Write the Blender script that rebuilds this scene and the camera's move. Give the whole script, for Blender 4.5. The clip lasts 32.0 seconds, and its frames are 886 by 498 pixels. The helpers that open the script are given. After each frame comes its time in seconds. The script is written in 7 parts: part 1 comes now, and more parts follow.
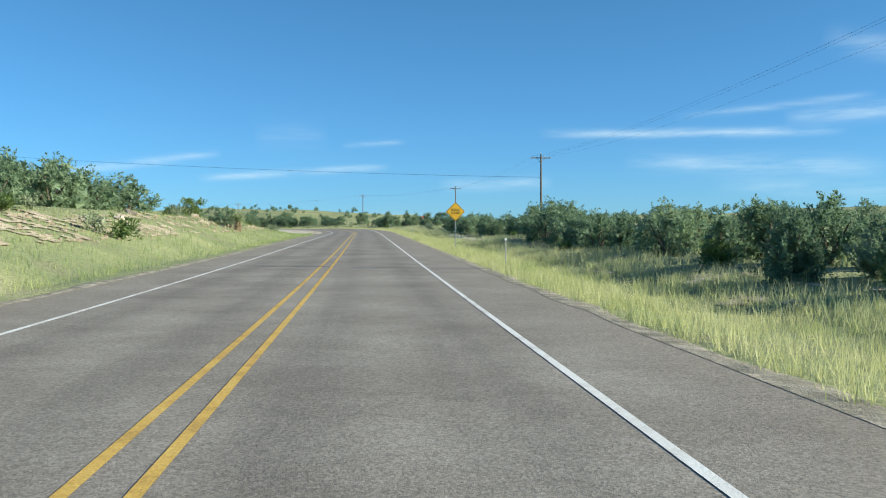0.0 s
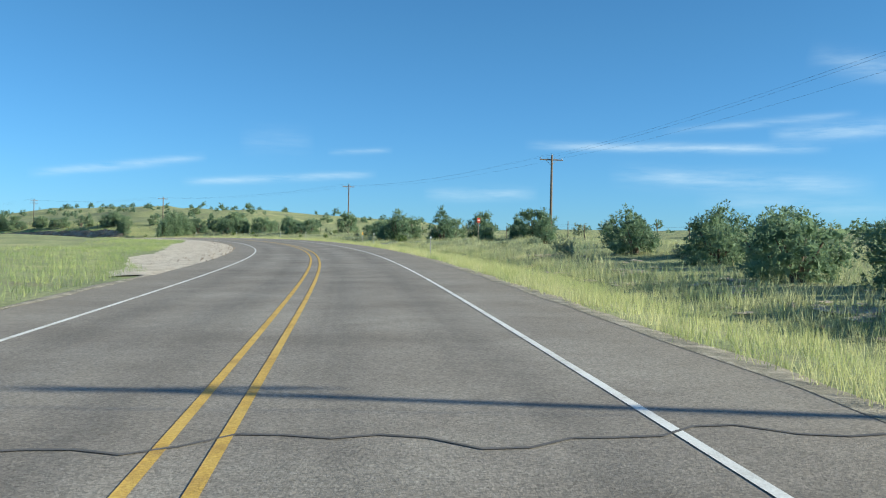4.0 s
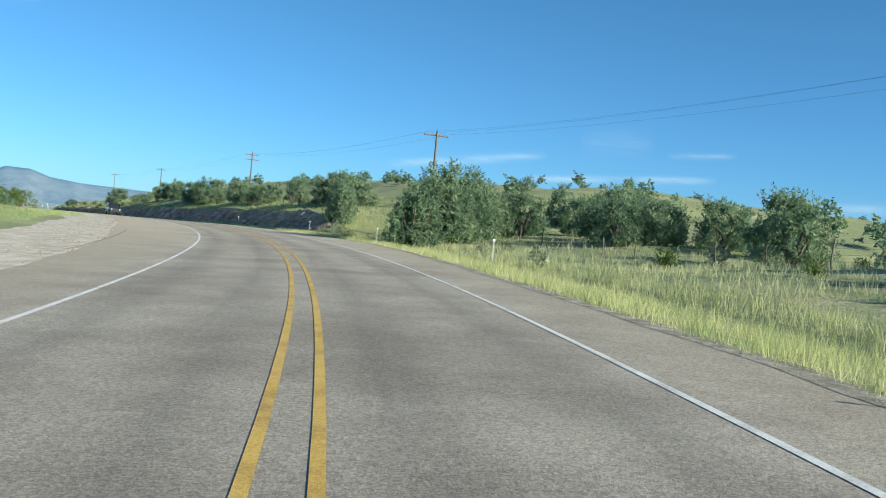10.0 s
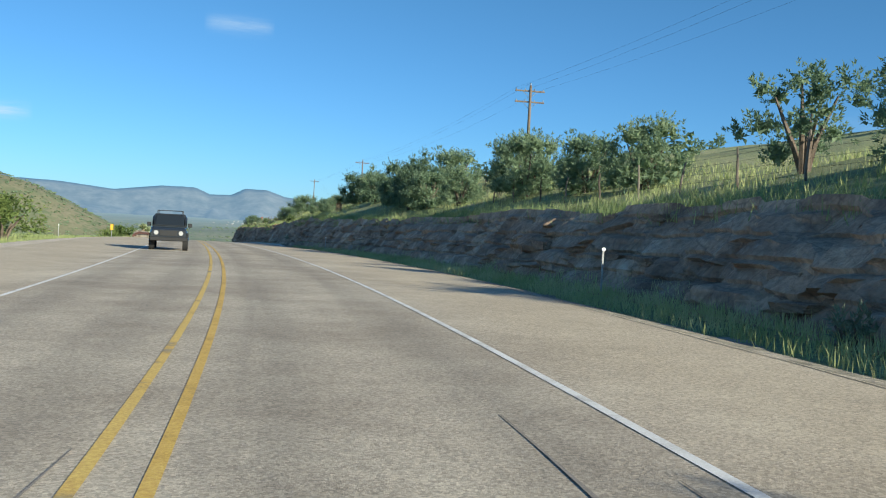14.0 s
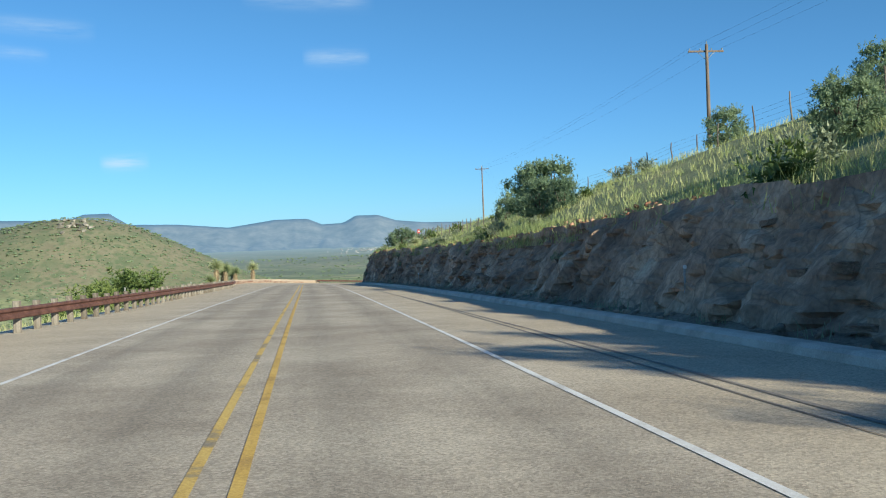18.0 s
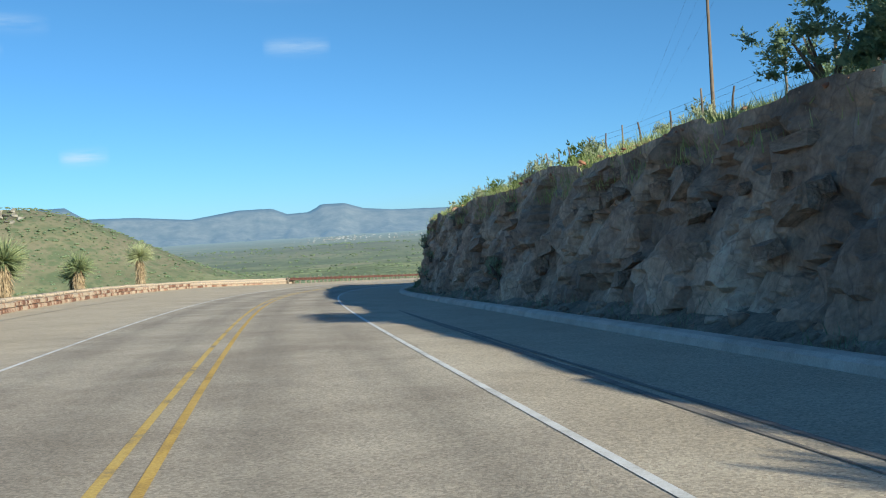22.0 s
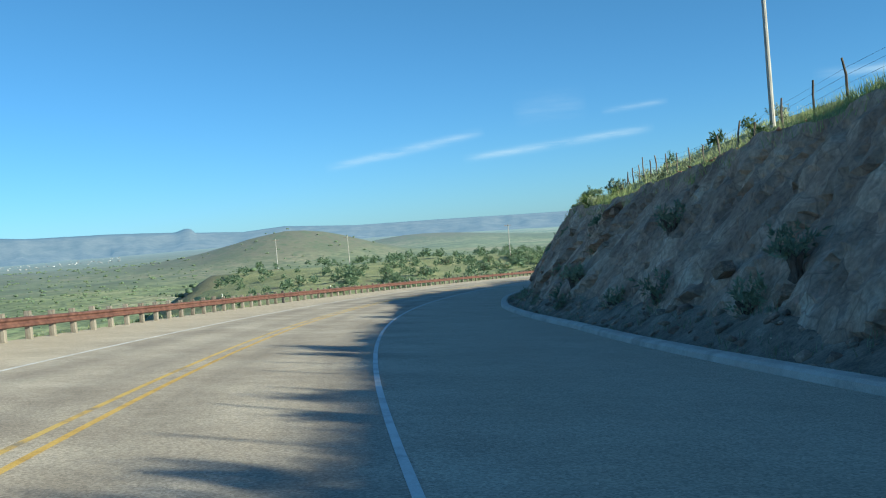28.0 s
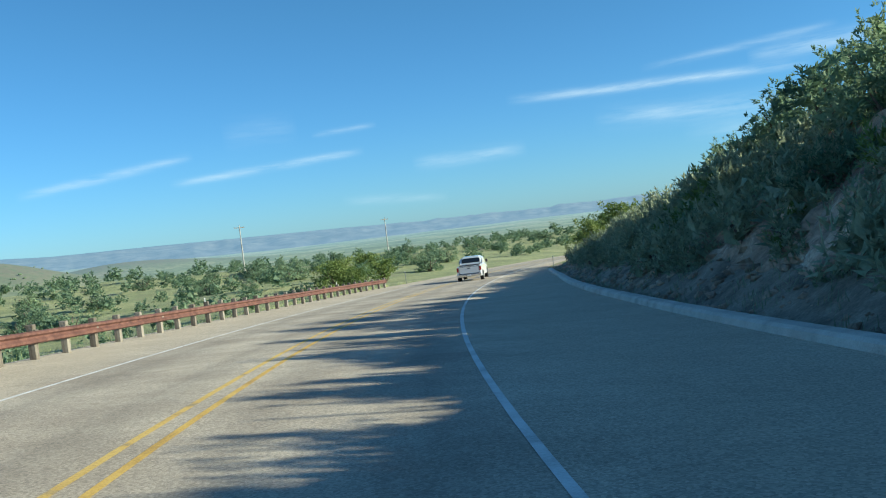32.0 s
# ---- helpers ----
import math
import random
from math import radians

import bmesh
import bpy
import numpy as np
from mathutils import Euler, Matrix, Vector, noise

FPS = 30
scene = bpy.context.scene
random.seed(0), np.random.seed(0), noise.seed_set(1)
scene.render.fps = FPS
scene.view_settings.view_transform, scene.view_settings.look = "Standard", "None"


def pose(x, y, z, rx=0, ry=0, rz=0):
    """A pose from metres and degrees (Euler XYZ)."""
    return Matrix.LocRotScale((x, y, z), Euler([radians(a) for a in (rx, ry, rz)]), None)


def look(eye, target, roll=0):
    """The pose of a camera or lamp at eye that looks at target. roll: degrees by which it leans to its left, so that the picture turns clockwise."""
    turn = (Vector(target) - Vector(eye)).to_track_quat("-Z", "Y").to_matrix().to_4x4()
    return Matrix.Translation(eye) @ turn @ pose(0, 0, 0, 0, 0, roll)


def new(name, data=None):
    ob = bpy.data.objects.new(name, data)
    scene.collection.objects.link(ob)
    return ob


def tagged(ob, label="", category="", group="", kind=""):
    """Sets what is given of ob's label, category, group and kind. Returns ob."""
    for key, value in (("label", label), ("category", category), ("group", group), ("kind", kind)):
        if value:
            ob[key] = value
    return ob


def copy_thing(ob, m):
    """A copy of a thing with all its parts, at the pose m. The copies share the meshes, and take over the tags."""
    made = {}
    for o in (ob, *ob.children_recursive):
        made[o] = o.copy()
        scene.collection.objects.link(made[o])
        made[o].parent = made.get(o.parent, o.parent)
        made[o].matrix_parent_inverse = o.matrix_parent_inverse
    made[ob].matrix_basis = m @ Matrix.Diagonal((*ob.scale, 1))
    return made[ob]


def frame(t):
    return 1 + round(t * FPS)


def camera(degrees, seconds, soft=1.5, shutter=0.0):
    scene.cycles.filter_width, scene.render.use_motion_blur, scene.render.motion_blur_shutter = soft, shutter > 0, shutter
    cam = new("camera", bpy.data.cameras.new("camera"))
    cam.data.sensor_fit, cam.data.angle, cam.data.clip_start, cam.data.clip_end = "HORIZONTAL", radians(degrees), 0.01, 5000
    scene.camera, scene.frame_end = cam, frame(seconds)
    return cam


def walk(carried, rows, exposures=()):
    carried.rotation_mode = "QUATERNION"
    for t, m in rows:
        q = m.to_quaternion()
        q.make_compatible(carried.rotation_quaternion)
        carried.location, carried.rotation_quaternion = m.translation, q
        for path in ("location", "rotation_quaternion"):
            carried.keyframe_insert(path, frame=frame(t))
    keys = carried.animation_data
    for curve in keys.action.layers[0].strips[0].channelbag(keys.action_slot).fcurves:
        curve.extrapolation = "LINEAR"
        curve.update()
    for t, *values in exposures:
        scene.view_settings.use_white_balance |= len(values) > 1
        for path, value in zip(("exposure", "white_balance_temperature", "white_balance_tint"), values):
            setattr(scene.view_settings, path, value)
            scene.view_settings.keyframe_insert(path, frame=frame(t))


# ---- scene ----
cam = camera(50.0, 32.0, soft=1.1)
ROWS = [
    # seconds, x, y, z, pitch, roll, yaw
    (0.0, 0.18, 63.15, 2.13, -0.24, 0.15, -2.33),
    (0.5, -0.41, 77.80, 2.39, -0.29, 0.18, -2.14),
    (1.0, -1.05, 92.40, 2.72, -0.32, 0.28, -2.12),
    (1.5, -1.62, 106.88, 3.03, -0.28, 0.06, -2.14),
    (2.0, -2.26, 121.32, 3.43, -0.29, 0.02, -2.08),
    (2.5, -2.88, 135.71, 3.75, -0.30, -0.31, -2.12),
    (3.0, -3.52, 150.10, 4.14, -0.22, -0.80, -2.43),
    (3.5, -4.16, 164.49, 4.49, 0.03, -0.70, -2.92),
    (5.5, -8.22, 221.98, 5.84, 0.86, -3.69, -3.21),
    (6.0, -9.48, 235.56, 6.14, 0.64, -4.68, -1.68),
    (6.5, -11.05, 249.02, 6.44, 0.53, -5.33, 0.34),
    (7.0, -13.16, 262.34, 6.76, 0.53, -5.62, 2.76),
    (7.5, -15.91, 275.50, 7.08, 0.62, -5.38, 5.10),
    (8.0, -18.97, 288.62, 7.35, 0.58, -5.29, 7.43),
    (8.5, -22.50, 301.59, 7.61, 0.35, -5.12, 9.82),
    (9.0, -26.54, 314.33, 7.86, -0.02, -5.31, 12.01),
    (9.5, -30.85, 326.90, 8.05, -0.43, -5.52, 14.28),
    (10.0, -35.62, 339.23, 8.22, -0.75, -5.54, 16.53),
    (10.5, -40.85, 351.29, 8.34, -0.88, -5.56, 18.58),
    (11.0, -46.41, 363.12, 8.48, -1.08, -5.40, 20.58),
    (11.5, -52.41, 374.69, 8.54, -1.27, -5.37, 22.38),
    (12.0, -58.81, 386.00, 8.61, -1.57, -5.23, 24.17),
    (12.5, -65.64, 397.12, 8.63, -1.55, -5.47, 25.99),
    (13.0, -73.03, 407.93, 8.66, -1.60, -4.95, 27.32),
    (13.5, -80.76, 418.56, 8.64, -1.54, -4.03, 28.64),
    (15.5, -115.54, 459.22, 8.27, -0.76, 0.32, 33.64),
    (16.0, -124.95, 468.86, 8.11, -0.53, 1.35, 35.17),
    (16.5, -134.51, 478.35, 7.85, -0.34, 1.73, 36.14),
    (17.0, -144.13, 487.81, 7.60, -0.33, 1.84, 36.61),
    (17.5, -153.82, 497.23, 7.37, -0.44, 1.94, 36.61),
    (18.0, -163.39, 506.83, 7.01, -0.59, 2.21, 36.48),
    (18.5, -172.99, 516.44, 6.68, -0.68, 2.32, 36.34),
    (19.0, -182.61, 526.08, 6.40, -0.84, 2.33, 36.27),
    (19.5, -192.16, 535.83, 5.94, -1.07, 2.19, 36.13),
    (20.0, -201.69, 545.57, 5.55, -1.30, 2.01, 35.99),
    (20.5, -211.12, 555.28, 5.13, -1.49, 1.84, 35.78),
    (21.0, -220.53, 564.93, 4.76, -1.59, 2.05, 35.56),
    (21.5, -229.91, 574.54, 4.26, -1.48, 2.48, 35.00),
    (22.0, -239.30, 584.17, 3.84, -1.45, 3.63, 34.42),
    (22.5, -248.62, 593.91, 3.34, -1.37, 4.33, 33.63),
    (23.0, -258.00, 603.64, 2.86, -1.60, 5.61, 32.65),
    (23.5, -267.02, 613.40, 2.28, -1.80, 6.10, 31.39),
    (24.0, -275.71, 623.38, 1.68, -2.21, 7.29, 29.79),
    (24.5, -283.95, 633.62, 1.06, -2.32, 7.54, 27.55),
    (26.5, -310.71, 674.69, -1.53, -2.34, 6.84, 18.25),
    (27.0, -315.95, 684.94, -2.20, -1.96, 5.86, 16.44),
    (27.5, -320.75, 695.40, -2.86, -1.57, 4.80, 14.96),
    (28.0, -325.18, 706.11, -3.54, -1.36, 4.88, 13.71),
    (28.5, -329.44, 716.95, -4.22, -1.21, 4.77, 12.58),
    (29.0, -333.21, 728.00, -4.89, -1.20, 5.63, 11.29),
    (29.5, -336.48, 739.26, -5.55, -1.29, 6.65, 9.58),
    (30.0, -339.23, 750.72, -6.19, -1.42, 7.33, 7.29),
    (30.5, -341.73, 762.35, -6.80, -1.61, 8.00, 4.46),
    (31.0, -343.62, 774.16, -7.40, -1.71, 8.60, 1.97),
    (31.5, -344.86, 786.11, -7.99, -1.78, 8.58, -0.96),
    (32.0, -345.45, 798.15, -8.59, -1.71, 6.86, -3.45),
]
walk(cam, [(t, pose(x, y, z, 90 + pitch, roll, yaw)) for t, x, y, z, pitch, roll, yaw in ROWS],
     exposures=[(0, 0.86, 5720, -2), (10, 0.82, 5700, -3), (14, 0.66, 5780, 1), (24, 0.68, 5780, 1), (28, 0.80, 5650, -5), (32, 0.86, 5650, -5)])

# ---- light ----
SUN_AZ, SUN_EL = radians(103), radians(21)      # azimuth from straight ahead, clockwise
sun = new("sun", bpy.data.lights.new("sun", "SUN"))
sun.data.energy, sun.data.angle, sun.data.color = 5.0, radians(0.6), (1.0, 0.86, 0.66)
sun.matrix_world = look((0, 0, 0), (-math.sin(SUN_AZ) * math.cos(SUN_EL), -math.cos(SUN_AZ) * math.cos(SUN_EL), -math.sin(SUN_EL)))

world = bpy.data.worlds.new("world")
scene.world = world
world.use_nodes = True
_nt = world.node_tree
_nt.nodes.clear()


def wmath(op, a, b=None, c=None):
    n = _nt.nodes.new("ShaderNodeMath")
    n.operation = op
    for i, v in enumerate((a, b, c)):
        if v is None:
            continue
        if isinstance(v, (int, float)):
            n.inputs[i].default_value = v
        else:
            _nt.links.new(v, n.inputs[i])
    return n.outputs[0]


def make_sky():
    N, K = _nt.nodes.new, _nt.links.new
    sky = N("ShaderNodeTexSky")
    sky.sky_type, sky.sun_disc = "NISHITA", False
    sky.sun_elevation, sky.sun_rotation = SUN_EL, SUN_AZ
    sky.altitude, sky.air_density, sky.dust_density, sky.ozone_density = 1400, 1.0, 0.5, 3.0
    co = N("ShaderNodeTexCoord")
    sep = N("ShaderNodeSeparateXYZ")
    K(co.outputs["Generated"], sep.inputs[0])
    x, y, z = sep.outputs
    az = wmath("MULTIPLY", wmath("ARCTAN2", wmath("MULTIPLY", x, -1.0), y), 57.2958)
    el = wmath("MULTIPLY", wmath("ARCSINE", z), 57.2958)
    comb = N("ShaderNodeCombineXYZ")
    K(wmath("MULTIPLY", az, 0.16), comb.inputs[0])
    K(wmath("MULTIPLY", el, 1.1), comb.inputs[1])
    noi = N("ShaderNodeTexNoise")
    noi.inputs["Scale"].default_value, noi.inputs["Detail"].default_value, noi.inputs["Roughness"].default_value = 1.6, 7, 0.62
    K(comb.outputs[0], noi.inputs["Vector"])
    # thin streaks of cirrus: azimuth and height of both ends, half width, density
    streaks = ((20.5, 4.0, 10.7, 5.45, 0.22, 0.55), (12.3, 3.9, 0.7, 4.75, 0.2, 0.6), (3.8, 5.95, -0.2, 6.2, 0.16, 0.3),
               (-8.0, 6.65, -25.5, 6.3, 0.24, 0.62), (-13.0, 4.9, -28.0, 4.2, 0.55, 0.4), (-16.0, 7.4, -27.0, 8.2, 0.2, 0.3), (-2.0, 3.55, -9.0, 3.75, 0.35, 0.4),
               (-22.0, 7.1, -31.0, 7.5, 0.45, 0.45), (9.0, 6.4, 4.5, 6.6, 0.7, 0.12), (2.5, 1.9, -4.0, 1.4, 0.25, 0.25),
               (-18, 3.4, -30, 2.8, 0.45, 0.25), (56.2, 5.0, 53.4, 5.1, 0.34, 0.75), (44.5, 11.0, 40.4, 10.95, 0.4, 0.45), (62, 12.6, 56, 12.3, 0.4, 0.3),
               (63, 11.2, 58.5, 10.9, 0.3, 0.3), (48, 14.5, 40, 14.2, 0.5, 0.3), (-24, 11.5, -36, 8.5, 0.6, 0.4))
    total = None
    for a0, e0, a1, e1, half, dens in streaks:
        ca, ce, dx, dy = (a0 + a1) / 2, (e0 + e1) / 2, (a1 - a0) / 2, (e1 - e0) / 2
        n = math.hypot(dx, dy)
        ux, uy = dx / n, dy / n
        da, de = wmath("ADD", az, -ca), wmath("ADD", el, -ce)
        along = wmath("MULTIPLY_ADD", da, ux / n, wmath("MULTIPLY", de, uy / n))
        across = wmath("MULTIPLY_ADD", da, -uy / half, wmath("MULTIPLY", de, ux / half))
        m = wmath("MAXIMUM", wmath("SUBTRACT", 1.0, wmath("POWER", wmath("ABSOLUTE", along), 3.0)), 0.0)
        g = wmath("EXPONENT", wmath("MULTIPLY", wmath("MULTIPLY", across, across), -1.0))
        v = wmath("MULTIPLY", wmath("MULTIPLY", m, g), dens)
        total = v if total is None else wmath("ADD", total, v)
    grain = wmath("MINIMUM", wmath("MAXIMUM", wmath("MULTIPLY_ADD", noi.outputs["Fac"], 2.6, -0.72), 0.0), 1.3)
    cover = wmath("MINIMUM", wmath("MULTIPLY", total, grain), 0.85)
    mix = N("ShaderNodeMixRGB")
    K(cover, mix.inputs[0])
    tone = N("ShaderNodeMixRGB")
    tone.blend_type, tone.inputs[0].default_value = "MULTIPLY", 1.0
    low, hue = N("ShaderNodeMapRange"), N("ShaderNodeMixRGB")
    low.inputs["From Min"].default_value, low.inputs["From Max"].default_value = 0.0, 13.0
    K(el, low.inputs[0])
    K(low.outputs[0], hue.inputs[0])
    hue.inputs[1].default_value, hue.inputs[2].default_value = (0.56, 0.82, 1.15, 1), (0.64, 0.91, 1.05, 1)
    K(hue.outputs[0], tone.inputs[2])
    K(sky.outputs[0], tone.inputs[1])
    K(tone.outputs[0], mix.inputs[1])
    mix.inputs[2].default_value = (6.6, 7.2, 7.6, 1)
    bg, out = N("ShaderNodeBackground"), N("ShaderNodeOutputWorld")
    bg.inputs["Strength"].default_value = 0.071
    K(mix.outputs[0], bg.inputs[0])
    K(bg.outputs[0], out.inputs[0])


make_sky()

# ---- materials ----


def material(name, colours, scale=1.0, rough=0.8, bump=0.3, detail=6, fine=30.0, metal=0.0, spread=(0.35, 0.65), island=0.0, rand=0.0, stretch=None, fine_mix=0.25, depth=0.02):
    """A surface with two scales of variation. colours: two to four, from the noise's low end to its high end."""
    m = bpy.data.materials.new(name)
    m.use_nodes = True
    nt = m.node_tree
    nt.nodes.clear()
    N, K = nt.nodes.new, nt.links.new
    co = N("ShaderNodeTexCoord")
    vec = co.outputs["Object"]
    if stretch:
        mp = N("ShaderNodeMapping")
        mp.inputs["Scale"].default_value = stretch
        K(vec, mp.inputs[0])
        vec = mp.outputs[0]
    n1, n2 = N("ShaderNodeTexNoise"), N("ShaderNodeTexNoise")
    for n, sc in ((n1, scale), (n2, fine)):
        n.inputs["Scale"].default_value, n.inputs["Detail"].default_value, n.inputs["Roughness"].default_value = sc, detail, 0.6
        K(vec, n.inputs["Vector"])
    ramp = N("ShaderNodeValToRGB")
    els = ramp.color_ramp.elements
    while len(els) < len(colours):
        els.new(0.5)
    for i, c in enumerate(colours):
        els[i].position = spread[0] + (spread[1] - spread[0]) * i / max(1, len(colours) - 1)
        els[i].color = (*c, 1)
    fac = n1.outputs["Fac"]
    if island or rand:
        add = N("ShaderNodeMath")
        add.operation = "MULTIPLY_ADD"
        src = N("ShaderNodeNewGeometry").outputs["Random Per Island"] if island else N("ShaderNodeObjectInfo").outputs["Random"]
        K(src, add.inputs[0])
        add.inputs[1].default_value = island or rand
        sub = N("ShaderNodeMath")
        sub.operation = "ADD"
        K(fac, sub.inputs[0])
        sub.inputs[1].default_value = -(island or rand) / 2
        K(sub.outputs[0], add.inputs[2])
        fac = add.outputs[0]
    K(fac, ramp.inputs[0])
    mul = N("ShaderNodeMixRGB")
    mul.blend_type = "OVERLAY"
    mul.inputs[0].default_value = fine_mix * 2
    K(ramp.outputs[0], mul.inputs[1])
    grey = N("ShaderNodeRGBToBW")
    K(n2.outputs["Fac"], grey.inputs[0])
    K(grey.outputs[0], mul.inputs[2])
    bs, out = N("ShaderNodeBsdfPrincipled"), N("ShaderNodeOutputMaterial")
    bs.inputs["Metallic"].default_value = metal
    bs.inputs["Roughness"].default_value = rough
    K(mul.outputs[0], bs.inputs["Base Color"])
    if bump:
        bp = N("ShaderNodeBump")
        bp.inputs["Strength"].default_value, bp.inputs["Distance"].default_value = bump, depth
        K(n2.outputs["Fac"], bp.inputs["Height"])
        K(bp.outputs[0], bs.inputs["Normal"])
    K(bs.outputs[0], out.inputs[0])
    return m


def plain(name, colour, rough=0.5, metal=0.0, coat=0.0, emit=None, power=0.0):
    m = bpy.data.materials.new(name)
    m.use_nodes = True
    b = m.node_tree.nodes["Principled BSDF"]
    b.inputs["Base Color"].default_value = (*colour, 1)
    b.inputs["Roughness"].default_value, b.inputs["Metallic"].default_value = rough, metal
    b.inputs["Coat Weight"].default_value = coat
    if emit:
        b.inputs["Emission Color"].default_value, b.inputs["Emission Strength"].default_value = (*emit, 1), power
    return m


def leafy(name, colours, scale=1.5, rand=0.25, trans=0.25):
    """Foliage: part of the light goes through."""
    m = material(name, colours, scale=scale, rough=0.75, bump=0.0, fine=14.0, rand=rand, fine_mix=0.2)
    nt = m.node_tree
    bs = nt.nodes["Principled BSDF"]
    out = nt.nodes["Material Output"]
    tr, mix = nt.nodes.new("ShaderNodeBsdfTranslucent"), nt.nodes.new("ShaderNodeMixShader")
    mix.inputs[0].default_value = trans
    col = bs.inputs["Base Color"].links[0].from_socket
    nt.links.new(col, tr.inputs["Color"])
    nt.links.new(bs.outputs[0], mix.inputs[1])
    nt.links.new(tr.outputs[0], mix.inputs[2])
    nt.links.new(mix.outputs[0], out.inputs[0])
    return m


ASPHALT = material("asphalt", [(0.20, 0.172, 0.143), (0.248, 0.217, 0.183), (0.295, 0.262, 0.222)], scale=0.35, rough=0.92, bump=0.6, fine=45, fine_mix=0.3, depth=0.012)


def wear(m):
    """Darker wheel tracks in both lanes, sandy shoulders outside the white lines."""
    nt = m.node_tree
    N, K = nt.nodes.new, nt.links.new
    bs = nt.nodes["Principled BSDF"]
    col = bs.inputs["Base Color"].links[0].from_socket
    uv, sep = N("ShaderNodeUVMap"), N("ShaderNodeSeparateXYZ")
    K(uv.outputs[0], sep.inputs[0])

    def f(op, a, b=None, c=None):
        n = N("ShaderNodeMath")
        n.operation = op
        for i, v in enumerate((a, b, c)):
            if isinstance(v, (int, float)):
                n.inputs[i].default_value = v
            elif v is not None:
                K(v, n.inputs[i])
        return n.outputs[0]

    noi = N("ShaderNodeTexNoise")
    mp = N("ShaderNodeMapping")
    mp.inputs["Scale"].default_value = (1.1, 0.03, 1)
    K(uv.outputs[0], mp.inputs[0])
    K(mp.outputs[0], noi.inputs["Vector"])
    noi.inputs["Scale"].default_value, noi.inputs["Detail"].default_value = 3.0, 5
    u = f("ABSOLUTE", f("MULTIPLY_ADD", noi.outputs["Fac"], 0.5, f("ADD", sep.outputs[0], -0.25)))
    track = f("POWER", f("ABSOLUTE", f("SINE", f("MULTIPLY", f("ADD", u, -0.05), 1.745))), 3.0)
    lane = f("LESS_THAN", u, 3.65)
    dark = f("MULTIPLY", f("MULTIPLY", track, lane), f("MULTIPLY", noi.outputs["Fac"], 0.55))
    m1, m2 = N("ShaderNodeMixRGB"), N("ShaderNodeMixRGB")
    K(dark, m1.inputs[0])
    K(col, m1.inputs[1])
    m1.inputs[2].default_value = (0.085, 0.075, 0.066, 1)
    far_ = N("ShaderNodeMapRange")
    far_.inputs["From Min"].default_value, far_.inputs["From Max"].default_value, far_.inputs["To Max"].default_value = 3.7, 5.2, 0.62
    K(u, far_.inputs[0])
    K(far_.outputs[0], m2.inputs[0])
    K(m1.outputs[0], m2.inputs[1])
    m2.inputs[2].default_value = (0.265, 0.226, 0.178, 1)
    # paler past the bend: sun angle and exposure put into the colour
    m3, sun_gain = N("ShaderNodeMixRGB"), N("ShaderNodeMapRange")
    m3.blend_type, m3.inputs[2].default_value = "MULTIPLY", (1.9, 1.83, 1.62, 1)
    sun_gain.inputs["From Min"].default_value, sun_gain.inputs["From Max"].default_value = 300, 420
    K(sep.outputs[1], sun_gain.inputs[0])
    K(f("MULTIPLY", sun_gain.outputs[0], f("MULTIPLY_ADD", lane, -0.27, 1.0)), m3.inputs[0])
    K(m2.outputs[0], m3.inputs[1])
    # loose chips of stone in the surface, pale and dark, over broad mottled patches
    chip, pat = N("ShaderNodeTexVoronoi"), N("ShaderNodeTexNoise")
    co = N("ShaderNodeTexCoord")
    chip.inputs["Scale"].default_value = 38
    pat.inputs["Scale"].default_value, pat.inputs["Detail"].default_value, pat.inputs["Roughness"].default_value = 1.7, 8, 0.72
    K(co.outputs["Object"], chip.inputs["Vector"])
    K(co.outputs["Object"], pat.inputs["Vector"])
    bw = N("ShaderNodeRGBToBW")
    K(chip.outputs["Color"], bw.inputs[0])
    m4, m5 = N("ShaderNodeMixRGB"), N("ShaderNodeMixRGB")
    m4.blend_type, m4.inputs[0].default_value = "OVERLAY", 0.34
    m5.blend_type, m5.inputs[0].default_value = "OVERLAY", 0.22
    K(m3.outputs[0], m4.inputs[1])
    K(bw.outputs[0], m4.inputs[2])
    K(m4.outputs[0], m5.inputs[1])
    K(pat.outputs["Fac"], m5.inputs[2])
    K(m5.outputs[0], bs.inputs["Base Color"])


wear(ASPHALT)
GRASSLAND = material("grassland", [(0.25, 0.235, 0.13), (0.235, 0.26, 0.115), (0.30, 0.315, 0.14), (0.39, 0.365, 0.195)], scale=0.16, rough=0.95, bump=0.8, fine=7, spread=(0.3, 0.7), fine_mix=0.42, depth=0.12)
VALLEY = material("valley_scrub", [(0.17, 0.215, 0.10), (0.26, 0.32, 0.145), (0.34, 0.385, 0.18), (0.42, 0.40, 0.235)], scale=0.006, rough=1.0, bump=0.6, fine=0.11, spread=(0.38, 0.62), fine_mix=0.4, depth=1.5, detail=9)


